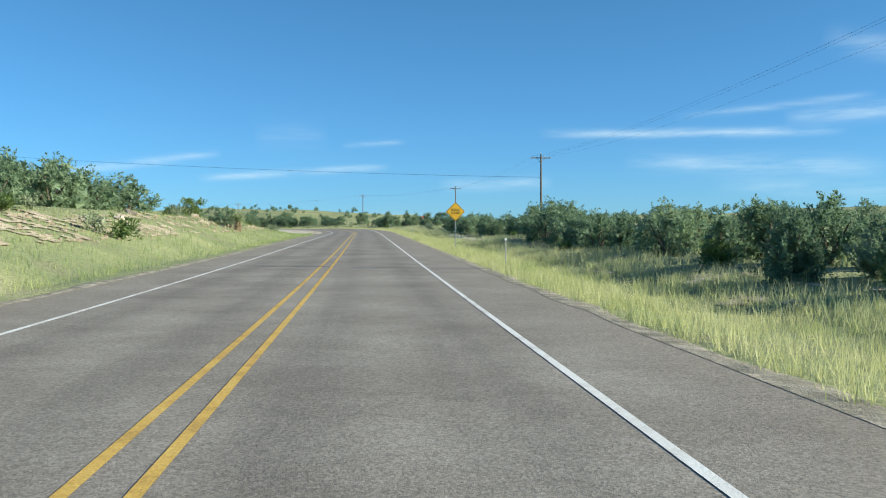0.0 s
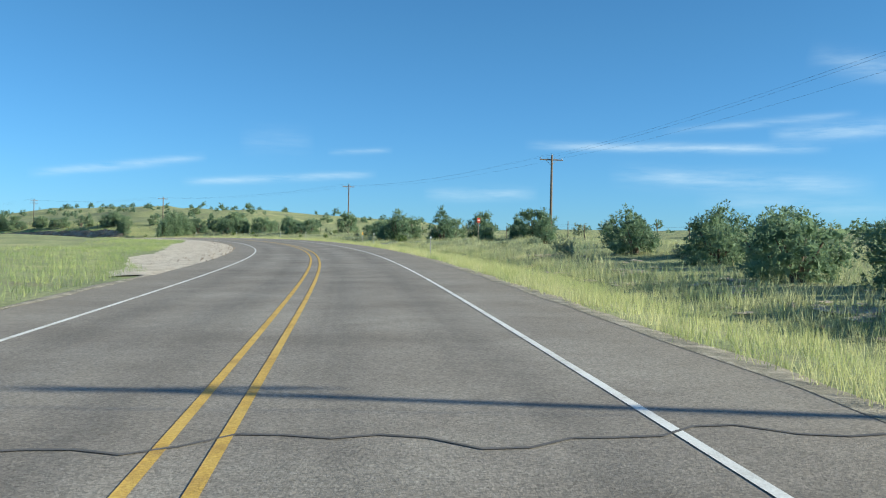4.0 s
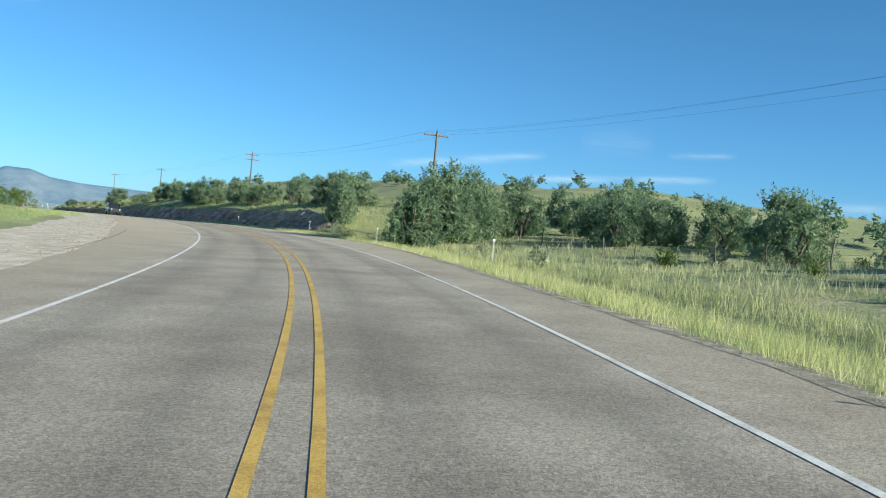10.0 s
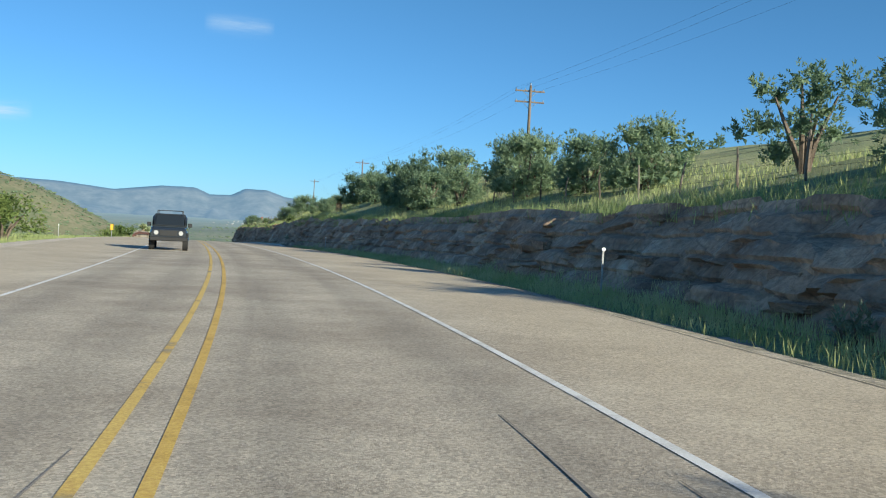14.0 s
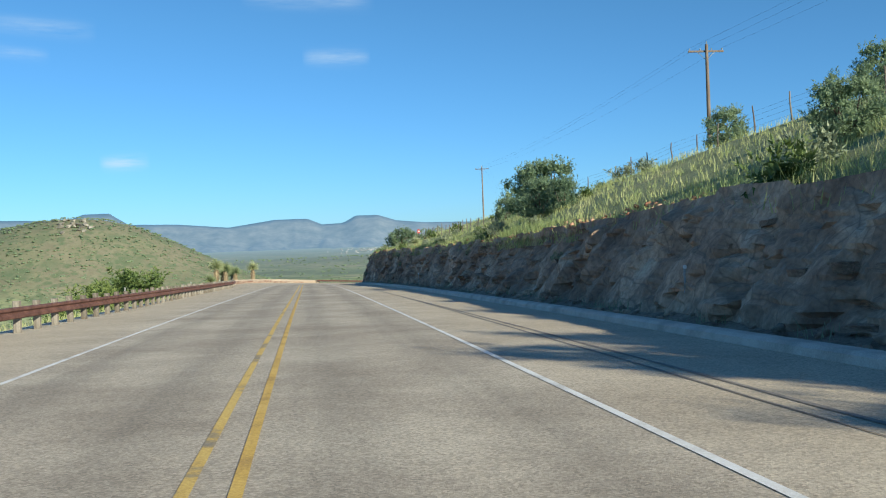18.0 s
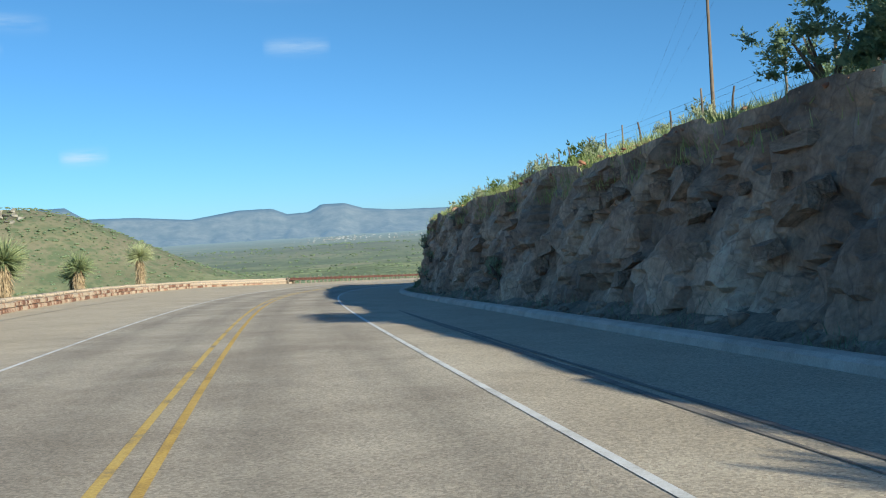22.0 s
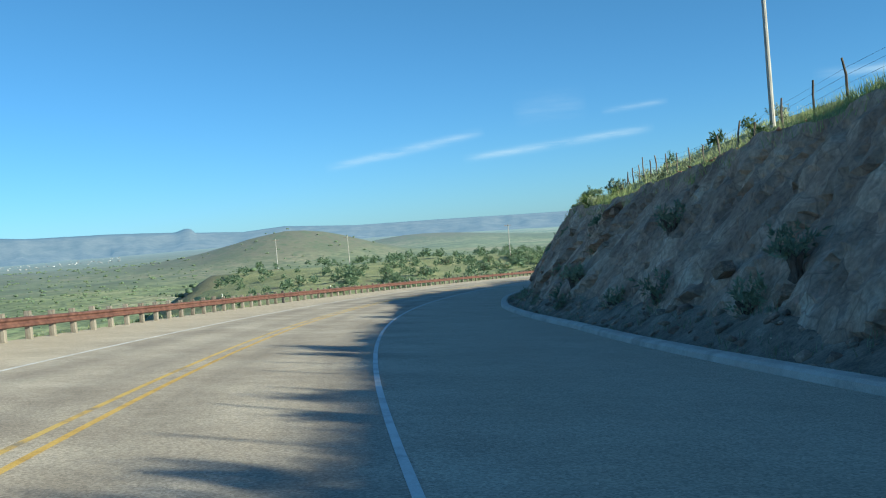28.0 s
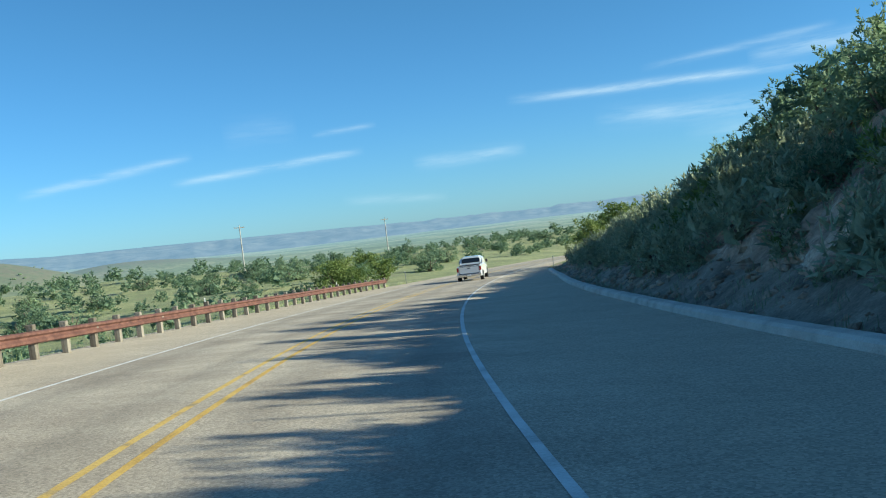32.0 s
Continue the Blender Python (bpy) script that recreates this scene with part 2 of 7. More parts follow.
def brushy(m, sizes, colour):
    """Low dark brush dotted over open ground, each plant a rounded blot."""
    nt = m.node_tree
    N, K = nt.nodes.new, nt.links.new
    bs = nt.nodes["Principled BSDF"]
    col = bs.inputs["Base Color"].links[0].from_socket
    co, warp, add = N("ShaderNodeTexCoord"), N("ShaderNodeTexNoise"), N("ShaderNodeVectorMath")
    warp.inputs["Scale"].default_value, warp.inputs["Detail"].default_value = 0.25, 4
    K(co.outputs["Object"], warp.inputs["Vector"])
    add.operation, add.inputs[1].default_value = "MULTIPLY_ADD", (5, 5, 0)
    K(warp.outputs["Color"], add.inputs[0])
    K(co.outputs["Object"], add.inputs[2])
    flat = N("ShaderNodeVectorMath")
    flat.operation, flat.inputs[1].default_value = "MULTIPLY", (1, 1, 0.3)
    K(add.outputs[0], flat.inputs[0])
    # stony brown soil on the higher ground
    sep, high, soil = N("ShaderNodeSeparateXYZ"), N("ShaderNodeMapRange"), N("ShaderNodeMixRGB")
    K(co.outputs["Object"], sep.inputs[0])
    K(sep.outputs[2], high.inputs[0])
    high.inputs["From Min"].default_value, high.inputs["From Max"].default_value, high.inputs["To Max"].default_value = -46, -20, 0.8
    K(high.outputs[0], soil.inputs[0])
    K(col, soil.inputs[1])
    soil.inputs[2].default_value = (0.145, 0.13, 0.085, 1)
    col = soil.outputs[0]
    for sc, wide, much in sizes:
        v, r, mix = N("ShaderNodeTexVoronoi"), N("ShaderNodeMapRange"), N("ShaderNodeMixRGB")
        v.inputs["Scale"].default_value = sc
        K(flat.outputs[0], v.inputs["Vector"])
        r.inputs["From Min"].default_value, r.inputs["From Max"].default_value = wide, wide * 0.55
        r.inputs["To Max"].default_value = much
        K(v.outputs["Distance"], r.inputs[0])
        K(r.outputs[0], mix.inputs[0])
        K(col, mix.inputs[1])
        mix.inputs[2].default_value = (*colour, 1)
        col = mix.outputs[0]
    K(col, bs.inputs["Base Color"])


brushy(VALLEY, ((0.085, 0.42, 0.8), (0.2, 0.42, 0.75), (0.03, 0.42, 0.55)), (0.105, 0.14, 0.07))
# far scrub with darkened base colours; blue haze is painted on as emission
HAZE_GLOW_VALLEY = material("haze_glow_valley", [(0.12, 0.155, 0.08), (0.18, 0.225, 0.11), (0.24, 0.275, 0.135), (0.30, 0.29, 0.165)], scale=0.006, rough=1.0, bump=0.6, fine=0.11, spread=(0.38, 0.62), fine_mix=0.4, depth=1.5, detail=9)
brushy(HAZE_GLOW_VALLEY, ((0.085, 0.42, 0.7), (0.03, 0.42, 0.55), (0.012, 0.42, 0.45)), (0.105, 0.14, 0.07))


def painted_haze(m, near, far, most):
    """Haze painted on a far backdrop: blue emission growing with the distance from the road."""
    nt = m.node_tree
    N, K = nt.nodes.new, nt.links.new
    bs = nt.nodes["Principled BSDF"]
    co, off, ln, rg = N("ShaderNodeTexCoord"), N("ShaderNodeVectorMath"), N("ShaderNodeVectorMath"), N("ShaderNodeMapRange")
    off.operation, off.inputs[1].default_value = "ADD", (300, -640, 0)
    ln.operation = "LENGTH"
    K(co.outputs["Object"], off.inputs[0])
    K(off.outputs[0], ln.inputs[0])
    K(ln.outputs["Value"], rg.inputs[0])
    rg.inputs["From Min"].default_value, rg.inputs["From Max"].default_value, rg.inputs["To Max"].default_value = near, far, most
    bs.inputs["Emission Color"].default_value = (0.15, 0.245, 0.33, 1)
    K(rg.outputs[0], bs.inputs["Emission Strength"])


painted_haze(HAZE_GLOW_VALLEY, 900, 4000, 0.55)
GRAVEL = material("gravel", [(0.44, 0.36, 0.27), (0.60, 0.51, 0.40), (0.74, 0.65, 0.53)], scale=1.6, rough=0.95, bump=1.0, fine=24, fine_mix=0.45, depth=0.03)
ROCK = material("rock", [(0.20, 0.14, 0.095), (0.36, 0.25, 0.17), (0.46, 0.335, 0.23), (0.58, 0.47, 0.35)], scale=0.45, rough=0.92, bump=1.0, fine=5.5, spread=(0.3, 0.7), fine_mix=0.4, depth=0.12)


def fracture(m):
    """Joints in the rock: each block of its own tone, dark cracks between, pale mineral streaks running down."""
    nt = m.node_tree
    N, K = nt.nodes.new, nt.links.new
    bs = nt.nodes["Principled BSDF"]
    col = bs.inputs["Base Color"].links[0].from_socket
    co = N("ShaderNodeTexCoord")
    warp = N("ShaderNodeTexNoise")
    warp.inputs["Scale"].default_value, warp.inputs["Detail"].default_value = 0.9, 4
    K(co.outputs["Object"], warp.inputs["Vector"])
    add = N("ShaderNodeVectorMath")
    add.operation = "MULTIPLY_ADD"
    K(warp.outputs["Color"], add.inputs[0])
    add.inputs[1].default_value = (0.45, 0.45, 0.35)
    K(co.outputs["Object"], add.inputs[2])
    cracks = None
    for sc, wd in ((0.7, 0.022), (2.3, 0.03)):
        v = N("ShaderNodeTexVoronoi")
        v.feature = "DISTANCE_TO_EDGE"
        v.inputs["Scale"].default_value = sc
        K(add.outputs[0], v.inputs["Vector"])
        r = N("ShaderNodeMapRange")
        r.inputs["From Max"].default_value, r.inputs["To Min"].default_value = wd, 0.45
        K(v.outputs["Distance"], r.inputs[0])
        if cracks is None:
            cracks = r.outputs[0]
        else:
            mul = N("ShaderNodeMath")
            mul.operation = "MULTIPLY"
            K(cracks, mul.inputs[0])
            half = N("ShaderNodeMath")
            half.operation, half.inputs[1].default_value, half.inputs[2].default_value = "MULTIPLY_ADD", 0.5, 0.5
            K(r.outputs[0], half.inputs[0])
            K(half.outputs[0], mul.inputs[1])
            cracks = mul.outputs[0]
    tone = N("ShaderNodeTexVoronoi")
    tone.inputs["Scale"].default_value = 0.75
    K(add.outputs[0], tone.inputs["Vector"])
    bw = N("ShaderNodeRGBToBW")
    K(tone.outputs["Color"], bw.inputs[0])
    m1, m2, m3 = N("ShaderNodeMixRGB"), N("ShaderNodeMixRGB"), N("ShaderNodeMixRGB")
    m1.blend_type, m1.inputs[0].default_value = "OVERLAY", 0.35
    K(col, m1.inputs[1])
    K(bw.outputs[0], m1.inputs[2])
    mp, st = N("ShaderNodeMapping"), N("ShaderNodeTexNoise")
    mp.inputs["Scale"].default_value = (1.1, 1.1, 0.22)
    K(co.outputs["Object"], mp.inputs[0])
    K(mp.outputs[0], st.inputs["Vector"])
    st.inputs["Scale"].default_value, st.inputs["Detail"].default_value, st.inputs["Roughness"].default_value = 1.4, 8, 0.7
    sr = N("ShaderNodeMapRange")
    sr.inputs["From Min"].default_value, sr.inputs["From Max"].default_value, sr.inputs["To Max"].default_value = 0.62, 0.72, 0.75
    K(st.outputs["Fac"], sr.inputs[0])
    K(sr.outputs[0], m2.inputs[0])
    K(m1.outputs[0], m2.inputs[1])
    m2.inputs[2].default_value = (0.44, 0.40, 0.33, 1)
    K(cracks, m3.inputs[0])
    m3.inputs[1].default_value = (0.17, 0.12, 0.09, 1)
    K(m2.outputs[0], m3.inputs[2])
    K(m3.outputs[0], bs.inputs["Base Color"])


fracture(ROCK)
PALE_ROCK = material("pale_rock", [(0.30, 0.22, 0.16), (0.42, 0.33, 0.25), (0.5, 0.42, 0.33)], scale=2.0, rough=0.95, bump=0.8, fine=12, rand=0.3, depth=0.04)
RED_ROCK = material("red_rock", [(0.28, 0.13, 0.075), (0.42, 0.22, 0.135), (0.52, 0.33, 0.22)], scale=2.0, rough=0.95, bump=0.8, fine=12, island=0.3, depth=0.04)
WALL_STONE = material("wall_stone", [(0.17, 0.085, 0.055), (0.30, 0.17, 0.115), (0.40, 0.27, 0.19), (0.46, 0.37, 0.28)], scale=1.2, rough=0.9, bump=0.7, fine=14, rand=0.55, depth=0.03)
MORTAR = material("mortar", [(0.30, 0.26, 0.22), (0.38, 0.34, 0.29)], scale=2, rough=0.95, fine=30)
CONCRETE = material("concrete", [(0.43, 0.385, 0.32), (0.56, 0.505, 0.425), (0.64, 0.585, 0.50)], scale=1.2, rough=0.9, fine=40, bump=0.4)
YELLOW_PAINT = material("yellow_paint", [(0.45, 0.28, 0.06), (0.60, 0.385, 0.075), (0.64, 0.43, 0.10)], scale=1.5, rough=0.7, fine=35, bump=0.3, fine_mix=0.35)
WORN_YELLOW = material("worn_yellow_paint", [(0.26, 0.22, 0.16), (0.34, 0.26, 0.13), (0.56, 0.37, 0.09), (0.62, 0.43, 0.11)], scale=1.1, rough=0.75, fine=35, bump=0.3, fine_mix=0.35, spread=(0.32, 0.5))
WHITE_PAINT = material("white_paint", [(0.55, 0.53, 0.49), (0.72, 0.70, 0.66), (0.78, 0.77, 0.74)], scale=1.5, rough=0.7, fine=35, bump=0.3, fine_mix=0.35)
TAR = material("tar", [(0.10, 0.09, 0.08), (0.15, 0.135, 0.12)], scale=2, rough=0.7, fine=30)
RUST = material("rusted_steel", [(0.095, 0.042, 0.032), (0.15, 0.068, 0.05), (0.20, 0.098, 0.07)], scale=2.5, rough=0.75, metal=0.2, fine=25)
POST_WOOD = material("weathered_wood", [(0.12, 0.10, 0.075), (0.19, 0.165, 0.13), (0.27, 0.24, 0.195)], scale=3, rough=0.9, fine=25, rand=0.3, stretch=(4, 4, 0.6))
POLE_WOOD = material("pole_wood", [(0.10, 0.075, 0.055), (0.16, 0.12, 0.09), (0.21, 0.165, 0.125)], scale=2, rough=0.9, fine=18, rand=0.3, stretch=(5, 5, 0.5))
POLE_PALE = material("pale_pole_wood", [(0.30, 0.28, 0.25), (0.42, 0.40, 0.36), (0.52, 0.5, 0.46)], scale=2, rough=0.9, fine=18, stretch=(5, 5, 0.5))
STAIN = material("tyre_stain", [(0.20, 0.175, 0.15), (0.27, 0.235, 0.20)], scale=3, rough=0.9, fine=30)
FENCE_WOOD = material("fence_wood", [(0.10, 0.08, 0.06), (0.17, 0.14, 0.11), (0.22, 0.19, 0.15)], scale=3, rough=0.9, fine=25, rand=0.4, stretch=(5, 5, 0.6))
WIRE = plain("wire", (0.05, 0.05, 0.05), 0.6, 0.5)
STEEL = plain("galvanised_steel", (0.42, 0.42, 0.41), 0.45, 0.8)
BARK = material("bark", [(0.10, 0.075, 0.055), (0.19, 0.15, 0.115)], scale=4, rough=0.95, fine=20, bump=0.8, stretch=(3, 3, 0.7))
JUNIPER = leafy("juniper_leaf", [(0.135, 0.205, 0.12), (0.205, 0.285, 0.165), (0.28, 0.355, 0.20)], scale=1.1, trans=0.45)
SHRUB = leafy("shrub_leaf", [(0.19, 0.225, 0.14), (0.29, 0.33, 0.20), (0.40, 0.42, 0.27)], scale=2.0)
BRIGHT = leafy("mesquite_leaf", [(0.10, 0.15, 0.04), (0.17, 0.23, 0.06), (0.24, 0.29, 0.085)], scale=1.5, trans=0.35)
YUCCA_LEAF = leafy("yucca_leaf", [(0.20, 0.25, 0.12), (0.32, 0.37, 0.18), (0.44, 0.46, 0.26)], scale=3)
YUCCA_DEAD = material("dead_yucca_leaf", [(0.22, 0.16, 0.09), (0.36, 0.27, 0.16), (0.46, 0.37, 0.24)], scale=5, rough=0.9, fine=20)
WEEDS = leafy("weed_blade", [(0.19, 0.25, 0.125), (0.31, 0.37, 0.18), (0.50, 0.50, 0.27)], scale=0.35, rand=0.3, trans=0.4)
BLADE = leafy("grass_blade", [(0.29, 0.36, 0.135), (0.47, 0.50, 0.20), (0.63, 0.605, 0.31)], scale=0.5, rand=0.3, trans=0.4)
SIGN_YELLOW = material("sign_yellow", [(0.72, 0.40, 0.02), (0.78, 0.45, 0.03)], scale=3, rough=0.45, fine=20, bump=0.0)
BLACK = plain("black_paint", (0.02, 0.02, 0.02), 0.6)
RED = plain("red_paint", (0.5, 0.05, 0.03), 0.5)
REFLECTOR = plain("white_reflector", (0.8, 0.8, 0.78), 0.35)
AMBER = plain("amber_reflector", (0.8, 0.42, 0.03), 0.4)

# ---- the road's course ----
KNOT0, KNOT = -10.0, 25.0
CURVE = [1.0433, 0.7439, 0.4562, 0.2130, 0.0807, 0.0680, 0.0006, -0.1162, 0.2616, 1.3428, 2.5102, 3.0066, 2.8416, 2.6373, 2.6435, 2.6815, 2.8714, 3.0703, 2.8431, 1.9686, 0.9312, 0.1525, -0.0887, -0.0538, -0.0389, 0.0517, 0.1522, -0.1247, -1.1233, -2.5350, -3.5296, -3.6910, -3.3853, -3.1786, -3.4467, -3.9365, -4.2535, -3.8760, -3.0266, -2.2186, -1.5353, -2.4000, -5.2000, -5.2000, -5.2000, -5.2000, -5.2000, -2.0000, 0.7525, 0.8553, 0.9544]  # turn to the left, in thousandths per metre
GRADE = [0.060, 0.632, 1.194, 1.725, 2.186, 2.453, 2.465, 2.363, 2.403, 2.366, 2.335, 2.355, 2.044, 1.608, 1.164, 0.782, 0.389, 0.112, -0.186, -0.721, -1.308, -1.779, -2.148, -2.454, -2.856, -3.018, -3.224, -3.405, -3.801, -4.342, -4.795, -5.203, -5.564, -5.803, -5.665, -5.304, -5.052, -4.919, -4.881, -4.711, -4.459, -4.148, -3.810, -3.465, -3.128, -2.805, -2.499, -2.209, -1.929, -1.657, -1.388]  # in hundredths
BANK = [1.449, 1.192, 0.926, 0.631, 0.281, -0.130, -0.600, -1.098, -1.713, -2.508, -3.337, -4.021, -4.320, -4.359, -4.335, -4.248, -3.932, -3.308, -2.496, -1.511, -0.541, 0.264, 0.748, 0.970, 0.963, 0.867, 0.976, 1.532, 2.635, 4.228, 5.888, 7.259, 8.124, 8.448, 8.309, 7.716, 6.647, 5.208, 3.616, 2.216, 1.127, 0.324, -0.235, -0.598, -0.807, -0.903, -0.919, -0.885, -0.821, -0.743, -0.660]  # fall to the right, in hundredths

STEP = 2.5
_s = KNOT0 + STEP * np.arange(int((len(CURVE) - 1) * KNOT / STEP))
_k = KNOT0 + KNOT * np.arange(len(CURVE))


def _run(values):
    """The sum along the road of a rate, zero at s = 0."""
    total = np.concatenate([[0], np.cumsum((values[1:] + values[:-1]) / 2 * STEP)])
    return total - total[int(-KNOT0 / STEP)]


TH = _run(np.interp(_s, _k, CURVE) * 1e-3)
RX, RY = _run(-np.sin(TH)), _run(np.cos(TH))
RZ = _run(np.interp(_s, _k, GRADE) * 1e-2)
RB = np.interp(_s, _k, BANK) * 1e-2
# straight on past both ends
_n = 80
for _end in (0, 1):
    _d = STEP * np.arange(1, _n + 1)
    if _end:
        _i = -1
        _s2, _j = _s[-1] + _d, slice(None)
        RX = np.concatenate([RX, RX[_i] - np.sin(TH[_i]) * _d])
        RY = np.concatenate([RY, RY[_i] + np.cos(TH[_i]) * _d])
        RZ = np.concatenate([RZ, RZ[_i] - 0.012 * _d])
        TH, RB = np.concatenate([TH, np.full(_n, TH[_i])]), np.concatenate([RB, np.full(_n, RB[_i])])
        _s = np.concatenate([_s, _s2])
    else:
        _d = _d[::-1]
        RX = np.concatenate([RX[0] + np.sin(TH[0]) * _d, RX])
        RY = np.concatenate([RY[0] - np.cos(TH[0]) * _d, RY])
        RZ = np.concatenate([RZ[0] - 0.001 * _d, RZ])
        TH, RB = np.concatenate([np.full(_n, TH[0]), TH]), np.concatenate([np.full(_n, RB[0]), RB])
        _s = np.concatenate([_s[0] - _d, _s])
RS = _s


def lerp(s, *pairs):
    return np.interp(s, pairs[0::2], pairs[1::2])


def right_edge(s):
    """Where the pavement ends on the right, metres from the yellow lines."""
    return lerp(s, 0, 5.5, 370, 5.6, 400, 6.6, 440, 6.6, 475, 7.6, 515, 8.2, 545, 7.7, 785, 7.7, 802, 9.3, 820, 10.5, 850, 10.4, 872, 8.8, 890, 8.3, 940, 8.6, 975, 8.2, 1010, 6.5, 1050, 5.6)


def left_edge(s):
    return lerp(s, 0, -5.4, 350, -5.4, 385, -7.5, 405, -8.9, 540, -8.9, 566, -7.6, 600, -7.4, 670, -8.4, 690, -9.6, 712, -12.0, 735, -13.4, 758, -12.6, 772, -9.8, 786, -8.2, 830, -7.6, 985, -7.4, 1020, -5.6)


def cut_height(s):
    return lerp(s, 429, 0.0, 433, 0.4, 438, 1.9, 446, 2.2, 490, 2.3, 520, 2.4, 535, 2.6, 548, 2.9, 570, 2.95, 605, 2.75, 640, 3.2, 660, 3.7, 680, 4.2, 705, 4.6, 725, 5.0, 740, 5.5, 752, 6.1, 763, 6.6, 772, 6.1, 784, 5.6, 795, 5.8, 830, 6.0, 855, 5.8, 868, 5.4, 882, 5.9, 900, 5.3, 915, 4.6, 930, 4.2, 955, 3.7, 980, 2.7, 1000, 1.6, 1020, 0.5, 1050, 0.0)


def cut_run(s):
    """How far the face leans back from toe to top."""
    return lerp(s, 405, 2.5, 446, 2.4, 560, 1.8, 700, 1.6, 765, 1.5, 790, 4.0, 860, 4.6, 880, 3.5, 960, 4.0, 1050, 4.0)


def face_lean(s, t):
    """How far back the face stands at the share t of its height: an even slope, but steep over a broken foot at the outer bend."""
    return cut_run(s) * np.clip(t, 0, 1) ** lerp(s, 715, 1.15, 745, 0.5, 782, 0.5, 800, 1.15)


def toe(s):
    return right_edge(s) + lerp(s, 400, 3.2, 500, 2.2, 545, 1.9, 700, 1.6, 780, 1.7, 800, 1.8, 1000, 2.2)


def profile(s, u):
    """The ground's height over the yellow lines at the distance s along the road and u to its right."""
    s, u = np.broadcast_arrays(np.asarray(s, float), np.asarray(u, float))
    b = np.interp(s, RS, RB)
    re, le = right_edge(s), left_edge(s)
    road = -b * np.clip(u, le, re)
    # right of the road
    d = np.maximum(u - re, 0)
    open_side = -b * np.clip(d, 0, 20) * lerp(s, 180, 0.3, 240, 1.0) - 0.45 * np.exp(-((d - 4.5) / 2.6) ** 2) - 0.03 * np.minimum(d, 2)
    open_side = open_side + lerp(s, 60, 0.0, 300, 0.02, 380, 0.05, 440, 0.12) * np.maximum(d - 12, 0) * np.exp(-np.maximum(d - 12, 0) / 140)
    t0 = toe(s) - re
    H, run = cut_height(s), cut_run(s)
    face = np.clip((d - t0) / run, 0, 1)
    up = np.maximum(d - t0 - run, 0)
    slope = lerp(s, 440, 0.26, 520, 0.34, 600, 0.40, 640, 0.28, 700, 0.25, 760, 0.28, 800, 0.42, 880, 0.42, 940, 0.3, 1040, 0.05)
    reach = lerp(s, 440, 28.0, 640, 28.0, 700, 38.0, 760, 46.0, 870, 40.0, 1000, 40.0)
    hill = lerp(s, 440, 0.0, 500, 0.05, 610, 0.075, 655, 0.03, 760, 0.03, 800, 0.03, 880, 0.0) * up * np.exp(-up / 260)
    cut_side = -b * np.minimum(d, 2) * 0.3 - 0.18 * np.clip(d, 0, 1) + H * face + slope * reach * (1 - np.exp(-up / reach)) + hill + 0.2 * np.clip(d - 1, 0, 1) * (1 - face)
    w = lerp(s, 408, 0.0, 440, 1.0)
    right = open_side * (1 - w) + cut_side * w
    # left of the road
    e = np.maximum(le - u, 0)
    bank = 2.3 * np.clip((e - 1.6) / 7.0, 0, 1) ** 0.9 + 0.03 * np.maximum(e - 9, 0)
    flat = -0.25 * np.clip(e / 3, 0, 1) - 0.008 * e
    drop = -0.10 * np.clip(e, 0, 1.5) - lerp(s, 540, 0.02, 600, 0.34, 905, 0.34, 950, 0.22, 985, 0.09, 1010, 0.03, 1050, -0.05) * np.maximum(e - 1.5, 0) * np.exp(-e / 170)
    wb = lerp(s, -40, 0.9, 70, 1.0, 148, 0.95, 176, 0.8, 198, 0.3, 225, 0.0)
    wd = lerp(s, 520, 0.0, 590, 1.0)
    left = (bank * wb + flat * (1 - wb)) * (1 - wd) + drop * wd
    return road + np.where(u > 0, right * (d > 0), left * (e > 0))


def place(s, u, h=0.0):
    """World points from the road's own measure; h over the yellow lines."""
    s = np.asarray(s, float)
    x, y, z, t = (np.interp(s, RS, v) for v in (RX, RY, RZ, TH))
    return np.stack(np.broadcast_arrays(x + np.cos(t) * u, y + np.sin(t) * u, z + h), -1)


def on_ground(s, u, lift=0.0):
    return place(s, u, profile(s, u) + lift)


def far_ground(x, y):
    """The land away from the road: a valley to the left and ahead, a plateau to the right and behind."""
    dx, dy = x + 260, y - 620
    r = np.hypot(dx, dy)
    az = np.degrees(np.arctan2(-dx, dy))          # 0 ahead, positive to the left
    valley = -48 + 0.0095 * np.clip(r - 300, 0, 4000)
    bench = -13 - 38 * np.clip((r - 430) / 450, 0, 1) + 0.003 * np.clip(r - 900, 0, 4000)
    upland = 12 + 0.001 * r
    w1 = np.clip((az - 8 - 22 * np.clip((720 - r) / 280, 0, 1)) / (18 - 10 * np.clip((720 - r) / 280, 0, 1)), 0, 1) * np.clip((150 - az) / 30, 0, 1)
    w2 = np.clip((-az - 12) / 40, 0, 1) + np.clip((az - 125) / 30, 0, 1)
    w2 = np.clip(w2, 0, 1)
    z = bench * (1 - w1) * (1 - w2) + valley * w1 * (1 - w2) + upland * w2
    # hills on the valley floor: x, y, height, reach
    for hx, hy, hh, hr in ((-985, 1070, 56, 92), (-1100, 985, 50, 115), (-780, 640, 10, 110), (-885, 2080, 38, 92), (-985, 2120, 13, 150), (-890, 2780, 16, 110), (-760, 2800, 12, 150), (-1500, 2000, 10, 260)):
        z = z + hh * np.exp(-((x - hx) ** 2 + (y - hy) ** 2) / (2 * hr * hr))
    return z


# ---- mesh helpers ----


